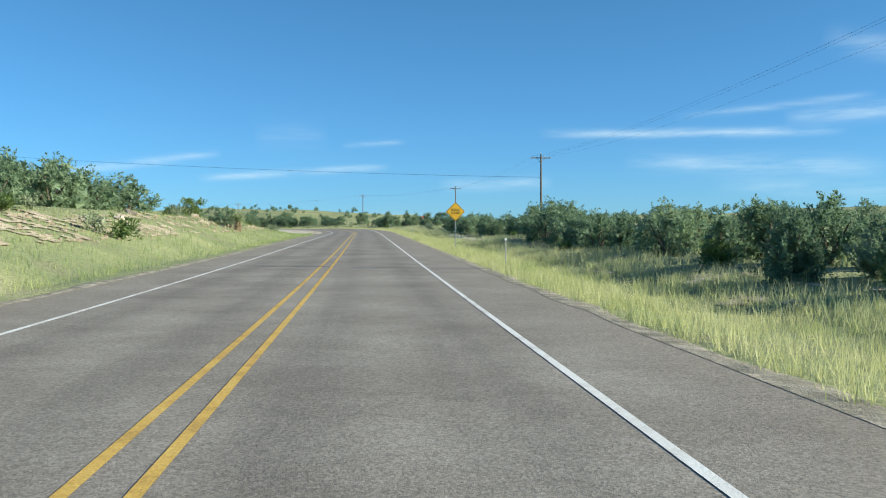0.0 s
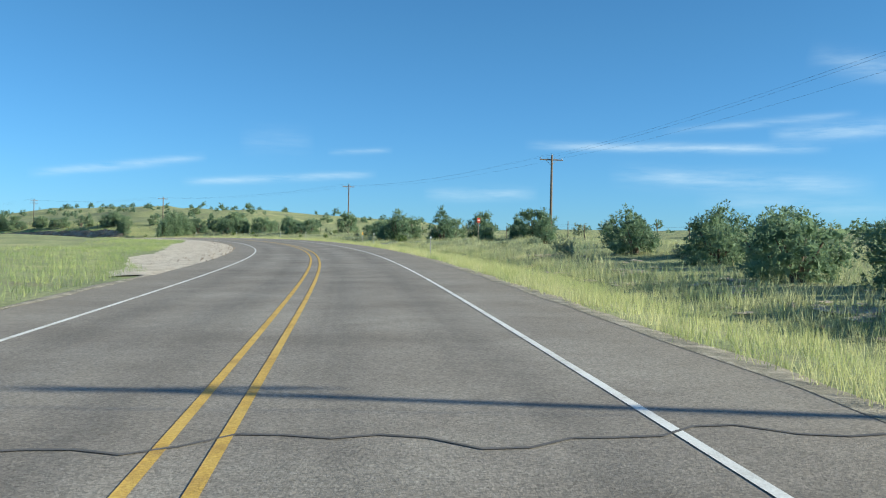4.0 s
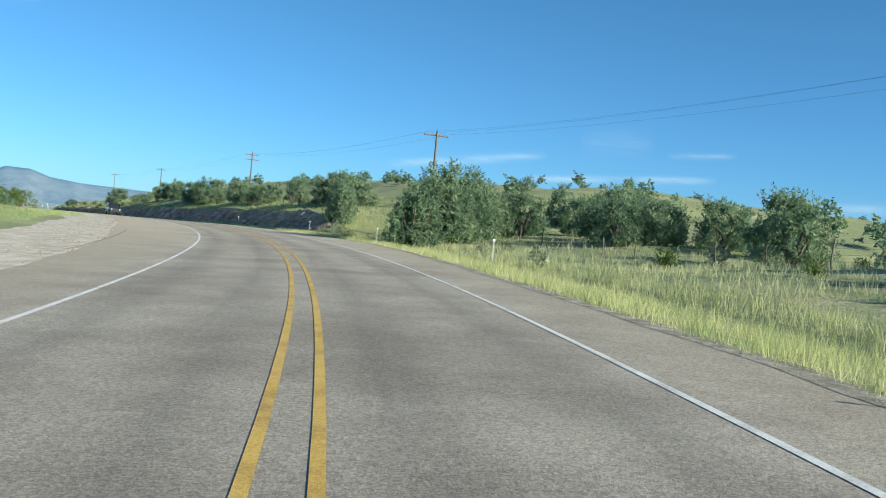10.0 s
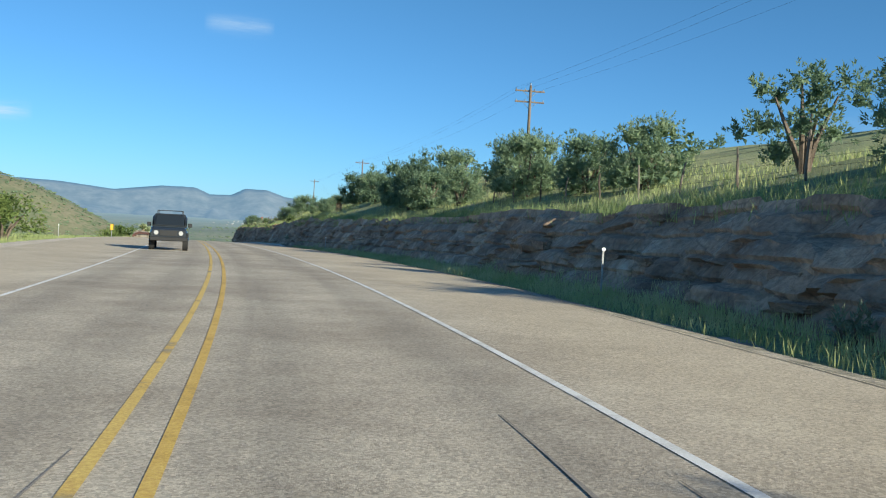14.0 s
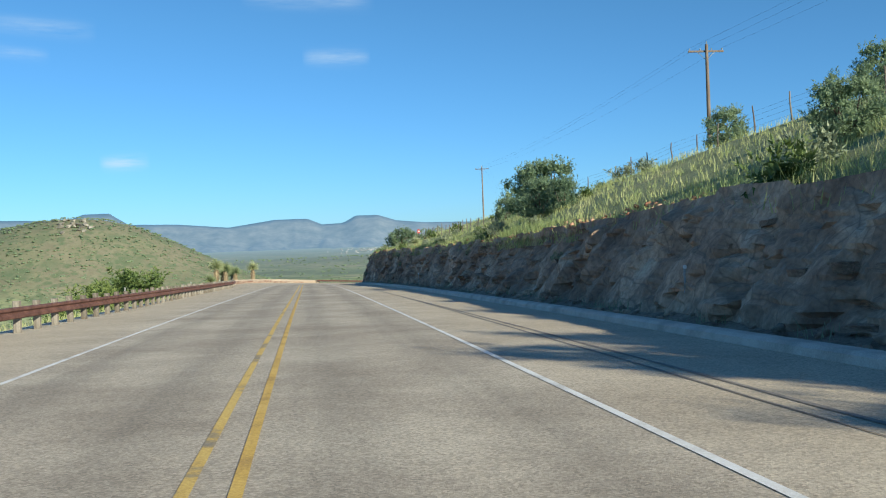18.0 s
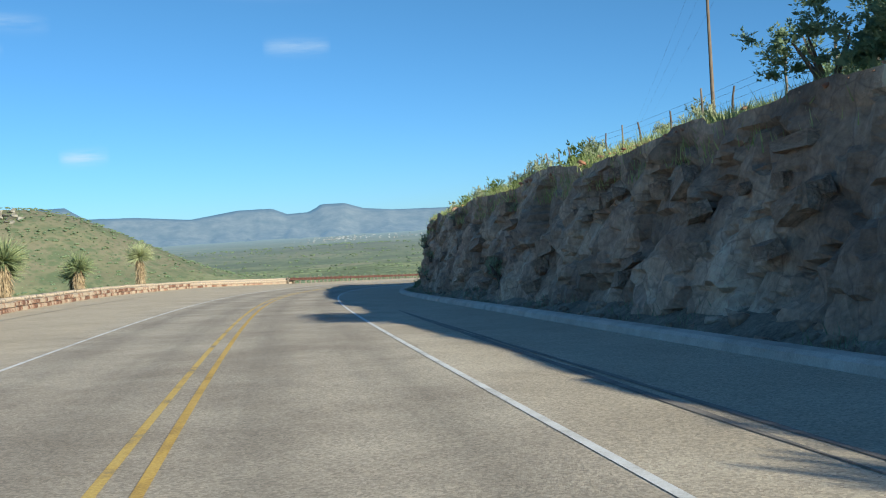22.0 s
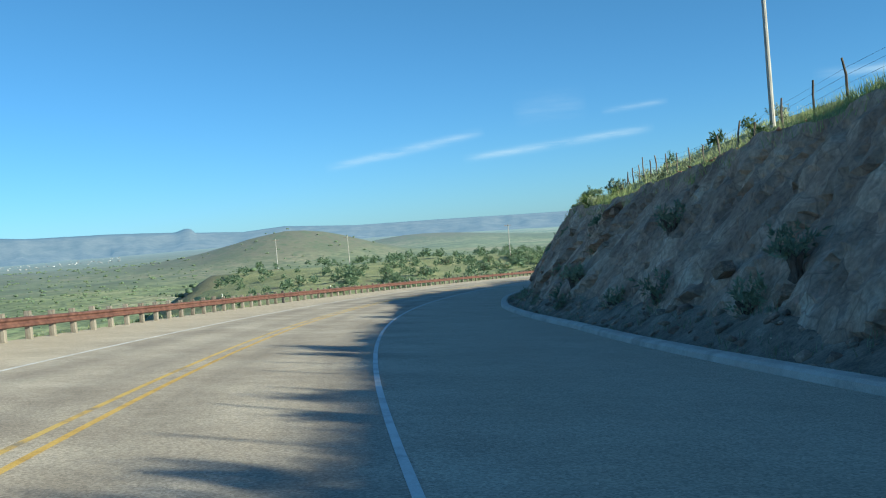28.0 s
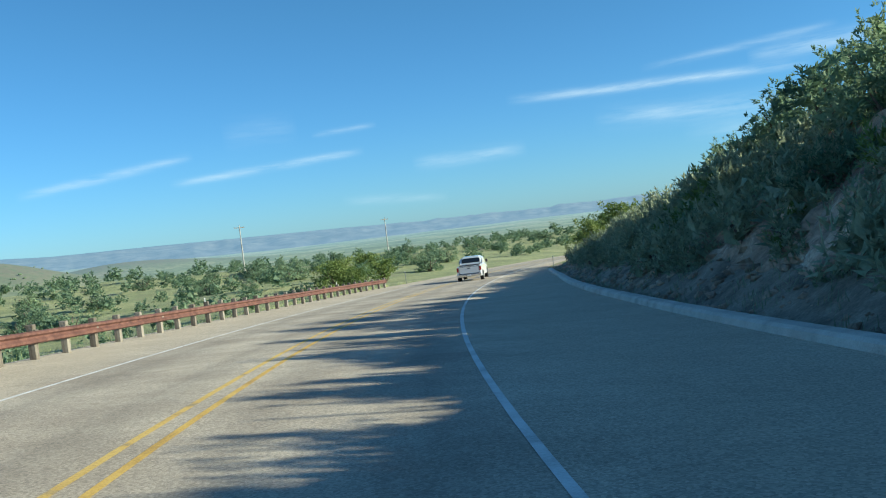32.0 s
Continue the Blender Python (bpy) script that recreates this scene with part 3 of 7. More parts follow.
def mesh_of(name, verts, faces, material_=None, smooth=False):
    me = bpy.data.meshes.new(name)
    me.from_pydata([tuple(v) for v in verts], [], faces)
    if material_:
        me.materials.append(material_)
    if smooth:
        me.polygons.foreach_set("use_smooth", [True] * len(me.polygons))
    me.update()
    return me


def grid_mesh(name, P, material_=None, smooth=True, flip=False):
    """A sheet from an array of points, rows by columns."""
    r, c, _ = P.shape
    i = np.arange(r * c).reshape(r, c)
    q = np.stack([i[:-1, :-1], i[:-1, 1:], i[1:, 1:], i[1:, :-1]], -1).reshape(-1, 4)
    if flip:
        q = q[:, ::-1]
    return mesh_of(name, P.reshape(-1, 3).tolist(), q.tolist(), material_, smooth)


def part(name, bm, material_, parent=None, label="", m=None, smooth=False):
    me = bm
    if isinstance(bm, bmesh.types.BMesh):
        me = bpy.data.meshes.new(name)
        bm.to_mesh(me)
        bm.free()
    if material_ and not me.materials:
        me.materials.append(material_)
    if smooth:
        me.polygons.foreach_set("use_smooth", [True] * len(me.polygons))
    ob = new(name, me)
    ob.parent = parent
    if m is not None:
        ob.matrix_basis = m
    if label:
        ob["label"] = label
    return ob


def box(bm, x0, x1, y0, y1, z0, z1, bevel=0.0, m=None):
    r = bmesh.ops.create_cube(bm, size=1.0)
    vs = r["verts"]
    t = Matrix.Translation(((x0 + x1) / 2, (y0 + y1) / 2, (z0 + z1) / 2)) @ Matrix.Diagonal((x1 - x0, y1 - y0, z1 - z0, 1))
    bmesh.ops.transform(bm, matrix=(m @ t) if m is not None else t, verts=vs)
    if bevel:
        es = list({e for v in vs for e in v.link_edges})
        bmesh.ops.bevel(bm, geom=es, offset=bevel, segments=1, affect="EDGES")
    return bm


def rod(bm, a, b, r0, r1=None, seg=8):
    a, b = Vector(a), Vector(b)
    d = b - a
    m = Matrix.Translation((a + b) / 2) @ d.to_track_quat("Z", "Y").to_matrix().to_4x4()
    bmesh.ops.create_cone(bm, cap_ends=True, segments=seg, radius1=r0, radius2=r0 if r1 is None else r1, depth=d.length, matrix=m)
    return bm


def tube_mesh(name, pts, radius, material_, seg=5):
    """A thin tube along a line of points."""
    pts = np.asarray(pts, float)
    d = np.gradient(pts, axis=0)
    d /= np.linalg.norm(d, axis=1, keepdims=True)
    up = np.array([0, 0, 1.0])
    a = np.cross(d, up)
    a /= np.maximum(np.linalg.norm(a, axis=1, keepdims=True), 1e-6)
    b = np.cross(a, d)
    ang = np.linspace(0, 2 * np.pi, seg + 1)
    P = pts[:, None] + radius * (np.cos(ang)[None, :, None] * a[:, None] + np.sin(ang)[None, :, None] * b[:, None])
    return grid_mesh(name, P, material_)


def heading(s):
    return float(np.interp(s, RS, TH))


def stand(s, u, lift=0.0, turn=0.0):
    """A pose on the ground beside the road, turned with it."""
    p = land(s, u)[0]
    return pose(p[0], p[1], p[2] + lift, 0, 0, math.degrees(heading(s)) + turn)


def ribbon(name, s, u0, u1, lift, material_, label, rows=2, lifts=None, kind="structure", category="", profile_fn=None):
    """A strip along the road between two distances from the yellow lines."""
    s = np.asarray(s, float)
    t = np.linspace(0, 1, rows)
    U = (u0(s) if callable(u0) else np.full_like(s, u0))[:, None] * (1 - t) + (u1(s) if callable(u1) else np.full_like(s, u1))[:, None] * t
    P = place(s[:, None] + 0 * U, U, profile(s[:, None] + 0 * U, U) + (lift if lifts is None else np.array(lifts)[None]))
    me = grid_mesh(name, P, material_)
    uv = me.uv_layers.new(name="across_along")
    idx = np.zeros(len(me.loops), dtype=np.int32)
    me.loops.foreach_get("vertex_index", idx)
    flat = np.stack([U.ravel(), (s[:, None] + 0 * U).ravel()], -1)
    uv.data.foreach_set("uv", flat[idx].astype(np.float32).ravel())
    ob = new(name, me)
    return tagged(ob, label, category, kind=kind)


rng = np.random.default_rng(7)

# ---- ground ----


def ripple(x, y):
    return noise.noise((x * 0.05, y * 0.05, 0.0)) * 1.2 + noise.noise((x * 0.3, y * 0.3, 5.0)) * 0.25


def land(s, u):
    """World points on the ground at s along the road and u to its right, with the land's small rise and fall."""
    s, u = (np.atleast_1d(np.asarray(v, float)) for v in np.broadcast_arrays(s, u))
    P = place(s, u, profile(s, u))
    a = np.abs(u)
    w = np.clip((a - 85) / 63, 0, 1)
    w = w * w * (3 - 2 * w)
    P[..., 2] = P[..., 2] * (1 - w) + far_ground(P[..., 0], P[..., 1]) * w
    off = np.clip((np.maximum(left_edge(s) - u, u - right_edge(s)) - 1.5) / 10, 0, 1) * np.clip(a / 30, 0.3, 1.6)
    flat = P.reshape(-1, 3)
    k = np.array([ripple(x, y) for x, y, _ in flat]) * off.ravel()
    flat[:, 2] += k
    return flat.reshape(P.shape)


def far_land(x, y):
    z = far_ground(np.array([x]), np.array([y]))[0]
    return z + noise.noise((x * 0.006, y * 0.006, 2.0)) * 3 + noise.noise((x * 0.03, y * 0.03, 3.0)) * 0.8


def make_ground():
    s = np.concatenate([np.arange(-205, 0, 12.0), np.arange(0, 1010, 3.0), np.arange(1010, 1440, 10.0)])
    left = np.array([0.0, 0.5, 1.0, 1.6, 2.4, 3.5, 5, 6.5, 8.6, 11, 14, 18, 24, 32, 42, 55, 70, 90, 112, 150])[::-1]
    after = np.array([0.6, 1.5, 3, 5, 7.5, 10.5, 14, 18, 24, 32, 44, 58, 76, 98, 118, 150])
    le, re = left_edge(s)[:, None], right_edge(s)[:, None]
    t0, run = toe(s)[:, None], cut_run(s)[:, None]
    U = np.concatenate([le - left[None], le + 0.6, 0 * le, re - 0.6, re + np.array([[0.0, 0.35, 0.8, 1.2]]), t0, t0 + run * 0.35, t0 + run * 0.7, t0 + run, t0 + run + after[None]], 1)
    P = land(s[:, None] + 0 * U, U)
    P[..., 2] -= 0.06 * ((U > le - 0.01) & (U < re + 0.01))
    # the earth lies well behind the rock face
    k = len(left) + 3 + 4
    th = np.interp(s, RS, TH)
    deep = np.clip(cut_height(s) / 1.5, 0, 1)
    for col, back in ((k, 1.3), (k + 1, 1.3), (k + 2, 1.2), (k + 3, 0.35)):
        P[:, col, 0] += np.cos(th) * back * deep
        P[:, col, 1] += np.sin(th) * back * deep
    r, c, _ = P.shape
    i = np.arange(r * c).reshape(r, c)
    quads = np.stack([i[:-1, :-1], i[:-1, 1:], i[1:, 1:], i[1:, :-1]], -1).reshape(-1, 4)
    # the land beyond, to the horizon
    rad = np.concatenate([np.linspace(60, 700, 46), np.geomspace(740, 4850, 44)])
    ang = np.radians(np.concatenate([np.arange(-180, -40, 4.0), np.arange(-40, 100, 1.0), np.arange(100, 180.1, 4.0)]))
    X = -260 - np.sin(ang)[None] * rad[:, None]
    Y = 620 + np.cos(ang)[None] * rad[:, None]
    d2 = np.sqrt(np.min((X[..., None] - RX[::4]) ** 2 + (Y[..., None] - RY[::4]) ** 2, axis=-1))
    Z = far_ground(X, Y)
    Z = Z + np.array([[noise.noise((x * 0.006, y * 0.006, 2.0)) * 3 + noise.noise((x * 0.03, y * 0.03, 3.0)) * 0.8 for x, y in zip(rx, ry)] for rx, ry in zip(X, Y)]) * np.clip((d2 - 130) / 60, 0, 1)
    Z = Z - 25 * np.clip((145 - d2) / 40, 0, 1)
    Q = np.stack([X, Y, Z], -1)
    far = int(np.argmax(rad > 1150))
    backdrop = tagged(new("backdrop", grid_mesh("backdrop", Q[far - 1:][::-1], HAZE_GLOW_VALLEY)), "pale green valley floor and low hills in the distance, haze painted in as a glow", "valley", kind="structure")
    Q = Q[:far]
    r2, c2, _ = Q.shape
    j = np.arange(r2 * c2).reshape(r2, c2) + r * c
    quads2 = np.stack([j[:-1, :-1], j[1:, :-1], j[1:, 1:], j[:-1, 1:]], -1).reshape(-1, 4)
    me = mesh_of("ground", np.concatenate([P.reshape(-1, 3), Q.reshape(-1, 3)]).tolist(), np.concatenate([quads, quads2]).tolist(), GRASSLAND, True)
    me.materials.append(VALLEY)
    which = np.zeros(len(me.polygons), dtype=np.int32)
    which[len(quads):] = 1
    me.polygons.foreach_set("material_index", which)
    return tagged(new("ground", me), "grassy roadside and valley floor with dry yellow-green grass", "ground", kind="structure")


make_ground()


def make_mountains():
    """The far skyline: flat-topped mesas and long ridges across the valley."""
    az = np.arange(-60, 130, 0.2)
    el = lerp(az, -60, 0.3, -30, 0.1, -10, -0.1, -2, -0.05, 3.3, 0.15, 10, 0.28, 13.5, 0.37, 19, 0.45, 23.2, 0.75, 25.5, 0.6, 28.2, 0.8, 28.45, 1.08, 28.7, 1.08, 29.3, 0.9, 31, 1.0,
              33, 1.1, 37.2, 1.2, 39, 1.4, 40.1, 1.78, 41.5, 1.8, 42.3, 1.35, 43.6, 1.3, 44.5, 1.7, 46.5, 1.7, 49.3, 1.3, 52.3, 1.6, 55.1, 1.67, 56.2, 2.4, 57.6, 2.38, 58.6, 2.0, 61.2, 2.1, 70, 2.2, 90, 1.6, 130, 1.0)
    rows = []
    for k, t in enumerate(np.linspace(0, 1, 11)):
        r = 3700 + 950 * t
        base = -48 + 60 * t
        top = 3 + 4500 * np.tan(np.radians(el))
        shape = t ** 1.7 * 0.62 + 0.38 * np.clip((t - 0.72) / 0.22, 0, 1)
        jag = np.array([noise.fractal((a * 0.55, t * 3.0, 1.0), 0.8, 2.0, 6) for a in az]) * lerp(az, 25, 14, 42, 34) * math.sin(math.pi * min(1, t * 1.02)) + np.array([noise.noise((a * 2.2, 0, 4.0)) for a in az]) * 2.2 * t
        z = base + (top - base) * min(1, shape) + jag
        z = z if k < 10 else np.maximum(z, top)
        rows.append(np.stack([-300 - np.sin(np.radians(az)) * r, 640 + np.cos(np.radians(az)) * r, z], -1))
    back = rows[-1].copy()
    back[:, 2] -= 160
    rows.append(back * [1.01, 1.01, 1])
    m = material("haze_glow_mountain", [(0.05, 0.055, 0.05), (0.085, 0.085, 0.075), (0.12, 0.115, 0.10)], scale=0.012, rough=1.0, bump=0.0, fine=0.05)
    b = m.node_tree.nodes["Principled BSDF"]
    # distance haze painted in: the whole range glows an even blue
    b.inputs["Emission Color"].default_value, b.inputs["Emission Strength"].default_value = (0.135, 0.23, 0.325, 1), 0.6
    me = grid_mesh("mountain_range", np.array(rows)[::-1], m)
    return tagged(new("mountain_range", me), "blue mesas and ridges beyond the valley, haze painted in as a glow", "mountains", kind="structure")


make_mountains()

# ---- road ----
S_ROAD = np.concatenate([np.arange(-200, 0, 10.0), np.arange(0, 1060, 2.0), np.arange(1060, 1440, 10.0)])
ribbon("road", S_ROAD, left_edge, right_edge, 0.0, ASPHALT, "worn grey-brown asphalt two-lane road with wide shoulders", rows=9, category="road")


def stripe(name, u, half, material_, s0, s1, label):
    """u: the stripe's middle, as a function of the distance along the road."""
    s = np.arange(s0, s1 + 0.1, 2.0)
    return ribbon(name, s, lambda a: u(a) - half, lambda a: u(a) + half, 0.006, material_, label, category="road marking")


def yellow_at(s):
    return lerp(s, 0, 0.205, 450, 0.205, 600, 0.17, 1400, 0.17)


stripe("yellow_line", lambda s: -yellow_at(s), 0.05, YELLOW_PAINT, -190, 440, "solid yellow centre line painted on asphalt")
stripe("yellow_line", lambda s: -yellow_at(s), 0.05, WORN_YELLOW, 440, 1400, "worn and patchy yellow centre line on asphalt")
stripe("yellow_line", yellow_at, 0.05, YELLOW_PAINT, -190, 1400, "solid yellow centre line painted on asphalt")
stripe("white_line", lambda s: 3.6 + 0 * s, 0.05, WHITE_PAINT, -190, 1400, "solid white edge line painted on asphalt")
stripe("white_line", lambda s: -3.6 + 0 * s, 0.05, WHITE_PAINT, -190, 1400, "solid white edge line painted on asphalt")

# ---- gravel and dirt beside the pavement ----
VERGE = material("verge_gravel", [(0.20, 0.18, 0.13), (0.30, 0.265, 0.20), (0.44, 0.38, 0.30)], scale=2.2, rough=0.95, bump=1.0, fine=24, fine_mix=0.45, depth=0.03)
_s = np.arange(-190, 560, 2.0)
ribbon("gravel_verge", _s, lambda s: right_edge(s) - 0.1 + 0.09 * np.sin(s * 1.7) * np.sin(s * 0.53), lambda s: right_edge(s) + lerp(s, 0, 0.5, 380, 0.7, 430, 1.1, 560, 1.6) + 0.3 * np.sin(s * 0.9) * np.sin(s * 0.37), 0.03, VERGE, "pale gravel verge at the pavement's edge", rows=4, lifts=(0.005, 0.03, 0.03, -0.05), category="verge")
_s = np.arange(-190, 213, 2.0)
ribbon("gravel_verge", _s, lambda s: left_edge(s) - 0.4 - 0.25 * np.sin(s * 0.8) * np.sin(s * 0.31), lambda s: left_edge(s) + 0.06 + 0.09 * np.sin(s * 1.5) * np.sin(s * 0.47), 0.03, VERGE, "thin gravel verge at the pavement's edge", rows=4, lifts=(-0.05, 0.03, 0.03, 0.005), category="verge")
_s = np.arange(212, 570, 2.0)
ribbon("gravel_verge", _s, lambda s: left_edge(s) - lerp(s, 205, 0.4, 240, 7.0, 292, 6.0, 318, 1.6, 345, 2.2, 380, 5.5, 420, 6.0, 520, 3.0, 570, 1.2) - 0.3 * np.sin(s * 0.8) * np.sin(s * 0.31), lambda s: left_edge(s) + 0.1 + 0.09 * np.sin(s * 1.5) * np.sin(s * 0.47), 0.05, GRAVEL, "pale gravel verge and pull-off beside the road", rows=5, lifts=(-0.06, 0.05, 0.05, 0.04, 0.005), category="verge")
_s = np.arange(560, 1010, 2.0)
ribbon("dirt_verge", _s, lambda s: left_edge(s) - 1.6, lambda s: left_edge(s) + 0.06, 0.03, GRAVEL, "sandy strip under the guardrail", rows=3, lifts=(-0.06, 0.03, 0.005), category="verge")
DIRT = material("cut_dirt", [(0.15, 0.12, 0.085), (0.25, 0.205, 0.15), (0.36, 0.30, 0.22)], scale=1.2, rough=0.95, bump=1.0, fine=14, fine_mix=0.4, depth=0.06)


def scree_rise(s, t):
    """How high the fallen debris lies, from the curb (t = 0) to the rock (t = 1)."""
    k = lerp(s, 520, 0.0, 600, 0.25, 690, 0.5, 760, 0.8, 1000, 0.8, 1025, 0.2)
    bump = np.array([noise.noise((a * 0.35, b * 2.0, 3.0)) * 0.5 + noise.noise((a * 1.3, b * 5.0, 8.0)) * 0.25 for a, b in zip(np.ravel(s + 0 * t), np.ravel(t + 0 * s))]).reshape(np.shape(s + 0 * t))
    return k * t ** 1.4 * (1.0 + 0.7 * bump)


def make_scree():
    s, t = np.arange(520, 1025, 0.8)[:, None], np.linspace(0, 1, 8)[None]
    u = (right_edge(s) + 0.38) * (1 - t) + (toe(s) + 0.45) * t
    h = profile(s, np.minimum(u, toe(s) - 0.05)) + 0.04 + scree_rise(s, t)
    tagged(new("dirt_verge", grid_mesh("dirt_verge", place(s + 0 * u, u, h), DIRT)), "stony dirt and scree at the foot of the rock cut", "verge", kind="structure")


make_scree()


# a ranch track that joins the road through the grass
_u = np.arange(5.75, 30, 0.6)
_W = np.array([-2.1, -1.9, -1.0, 0, 1.0, 1.9, 2.1])
_S = 281.2 + 0.12 * (_u[:, None] - 5) + _W[None]
_P = land(_S, _u[:, None] + 0 * _S) + np.array([-0.08, 0.05, 0.04, 0.05, 0.04, 0.05, -0.08])[None, :, None] * [0, 0, 1]
tagged(new("ranch_track", grid_mesh("ranch_track", _P, GRAVEL, flip=True)), "pale gravel track joining the road through the grass", "track", kind="structure")


def make_curb():
    """A low concrete curb along the outer edge of the shoulder."""
    s = np.arange(543, 1006, 1.5)
    sect = ((-0.02, -0.05), (0.02, 0.12), (0.10, 0.17), (0.38, 0.17), (0.44, 0.12), (0.46, -0.05))
    re = right_edge(s)
    b = -np.interp(s, RS, RB) * re
    rise = np.clip(np.minimum((s - 543) / 6, (1004 - s) / 6), 0, 1)
    P = np.stack([place(s, re + du, b + dz * (rise if dz > 0 else 1.0)) for du, dz in sect], 1)
    tagged(new("curb", grid_mesh("curb", P, CONCRETE, smooth=False)), "low dusty concrete curb along the shoulder", "curb", kind="structure")


make_curb()

# cracks sealed with tar and dark tyre marks
for s0, ln, u0, du, wd, paint in ((434, 22, 2.2, 0.5, 0.035, STAIN), (436, 18, 2.7, 0.6, 0.035, STAIN), (441, 14, -1.2, 0.9, 0.03, STAIN), (440, 26, -5.2, -0.6, 0.04, STAIN), (425, 20, -5.6, 0.4, 0.04, STAIN), (510, 40, 1.6, 0.1, 0.007, STAIN), (548, 70, 5.6, -0.3, 0.04, STAIN), (560, 60, 5.2, 0.2, 0.03, STAIN), (640, 55, 5.4, -0.2, 0.045, STAIN), (690, 45, -9.5, -0.6, 0.05, STAIN), (668, 30, 5.0, 0.2, 0.07, STAIN), (745, 30, -8.6, 0.3, 0.05, STAIN), (640, 40, -6.0, -0.3, 0.05, STAIN), (345, 60, -6.2, -1.6, 0.04, STAIN), (255, 16, -2.5, 0.2, 0.02, TAR), (322, 18, -4.3, 0.1, 0.03, STAIN)):
    _s = np.arange(s0, s0 + ln, 1.0)
    wob = (0.008 if paint is STAIN else 0.03) * (np.sin(_s * 0.7) + 0.6 * np.sin(_s * 1.9))
    cu = u0 + du * (_s - s0) / ln + wob
    half = wd * 0.65 * (1 + 0.8 * np.abs(np.sin(_s * 0.9))) * np.clip(np.minimum(_s - s0, s0 + ln - _s) / 6, 0.15, 1)
    P = np.stack([place(_s, cu + k * half, profile(_s, cu) + 0.008) for k in (-1, 1)], 1)
    tagged(new("tar_seam", grid_mesh("tar_seam", P, paint)), "dark seam on the worn asphalt", "tar seam", kind="structure")
for sx in (60, 112, 139, 186, 214, 239):
    cu = np.linspace(-5.0, 5.2, 30)
    _s = sx + 0.25 * np.sin(cu * 2.0) + 0.15 * np.sin(cu * 5.1)
    P = np.stack([place(_s + k * 0.03, cu, profile(_s, cu) + 0.008) for k in (-1, 1)], 1)
    tagged(new("tar_seam", grid_mesh("tar_seam", P, TAR, flip=True)), "dark tar seam across the asphalt", "tar seam", kind="structure")

# ---- the rock cut ----


def facet(x, y, z, step, tilt):
    """The face of one block of jointed rock: flat, set back or proud, and tilted; and how near its joint is."""
    q = Vector((x, y, z))
    dist, pts = noise.voronoi(q)
    c = noise.cell_vector(pts[0] * 7.3) - Vector((0.5, 0.5, 0.5))
    off = q - pts[0]
    return step * c.x + tilt * (off.x * c.y + off.y * c.z), dist[1] - dist[0]


def ledge(si, h):
    """Bedded rock: beds of uneven thickness, each broken into blocks along its length."""
    hh = h + 0.12 * noise.noise((si * 0.13, 1.0, 4.0))
    bed = math.floor(hh / 0.5 + 0.35 * noise.noise((0.0, math.floor(hh / 0.5) * 1.7, 2.0)))
    run = si / (1.4 + 0.5 * noise.cell((bed * 1.31, 0.5, 0.5))) + bed * 0.37
    inside = hh / 0.5 - math.floor(hh / 0.5)
    d = 0.12 * noise.cell((bed * 2.17, 3.5, 0.5)) + 0.2 * noise.cell((bed * 1.7 + 0.3, math.floor(run) * 1.3, 8.5))
    gap = min(run - math.floor(run), 1 - run + math.floor(run))
    return d - (0.13 if inside < 0.18 else 0.0) - (0.08 if gap < 0.1 else 0.0)


def make_cut(s0, s1, ds, rows):
    s = np.arange(s0, s1, ds)
    t = np.linspace(-0.06, 1.0, rows)
    H, u0 = cut_height(s), toe(s)
    P = np.zeros((len(s), rows, 3))
    for i, si in enumerate(s):
        c, sn = math.cos(heading(si)), math.sin(heading(si))
        layered = float(np.clip((590 - si) / 50, 0, 1))
        calm = float(np.interp(si, (775, 800), (1.0, 0.8)))
        dip = -0.25 if si < 790 else 0.4
        lean_row = face_lean(si, t)
        amp = min(1.0, H[i] / 2.0)
        base = place(si, u0[i])
        zr = float(profile(si, u0[i] - 0.2))
        for j, tj in enumerate(t):
            h = H[i] * max(tj, -0.1)
            wx, wy = 0.25 * noise.noise((si * 0.8, h * 0.8, 1.0)), 0.25 * noise.noise((si * 0.8, h * 0.8, 6.0))
            # joints that lean back up the face, as large blocks and as small ones
            big, e1 = facet((si + 0.55 * h + wx) * 0.42, (h + dip * (si - 790) + wy) * 0.46, 2.5, 0.66 * calm, 0.62)
            small, e2 = facet((si + 0.4 * h + wx) * 1.25, (h + dip * (si - 790) + wy) * 1.35, 7.5, 0.26 * calm, 0.34 * calm)
            blocky = big + small - 0.08 - 0.16 * max(0.0, 1 - e1 * 9) - 0.06 * max(0.0, 1 - e2 * 7)
            d = amp * ((1 - layered) * blocky + layered * (ledge(si, h) + 0.6 * big + 0.5 * small) + 0.22 * noise.noise((si * 0.11, h * 0.2, 9.0)) + 0.06 * noise.fractal((si * 1.6, h * 1.8, 3.0), 0.9, 2.0, 3))
            edge = 1.0 if tj < 0.9 else max(0.2, (1 - tj) * 10)
            lean = u0[i] + lean_row[j] - 0.25 - d * edge * (0.35 + 0.65 * min(1, max(0, tj) * 5))
            dz = amp * 0.1 * edge * noise.noise((si * 0.7, h * 0.9, 17.0)) + amp * max(0.0, tj) ** 3 * (0.26 * noise.noise((si * 0.16, 2.0, 21.0)) + 0.12 * noise.cell((si * 0.55, 0.5, 5.5)))
            off = lean - u0[i]
            P[i, j] = (base[0] + c * off, base[1] + sn * off, base[2] + zr + h + dz + (0.12 if tj >= 1 else 0))
    ob = new("rock_cut", grid_mesh("rock_cut", P, ROCK, smooth=False))
    return tagged(ob, "fractured dark red-brown rock face in shade", "rock face", kind="structure")


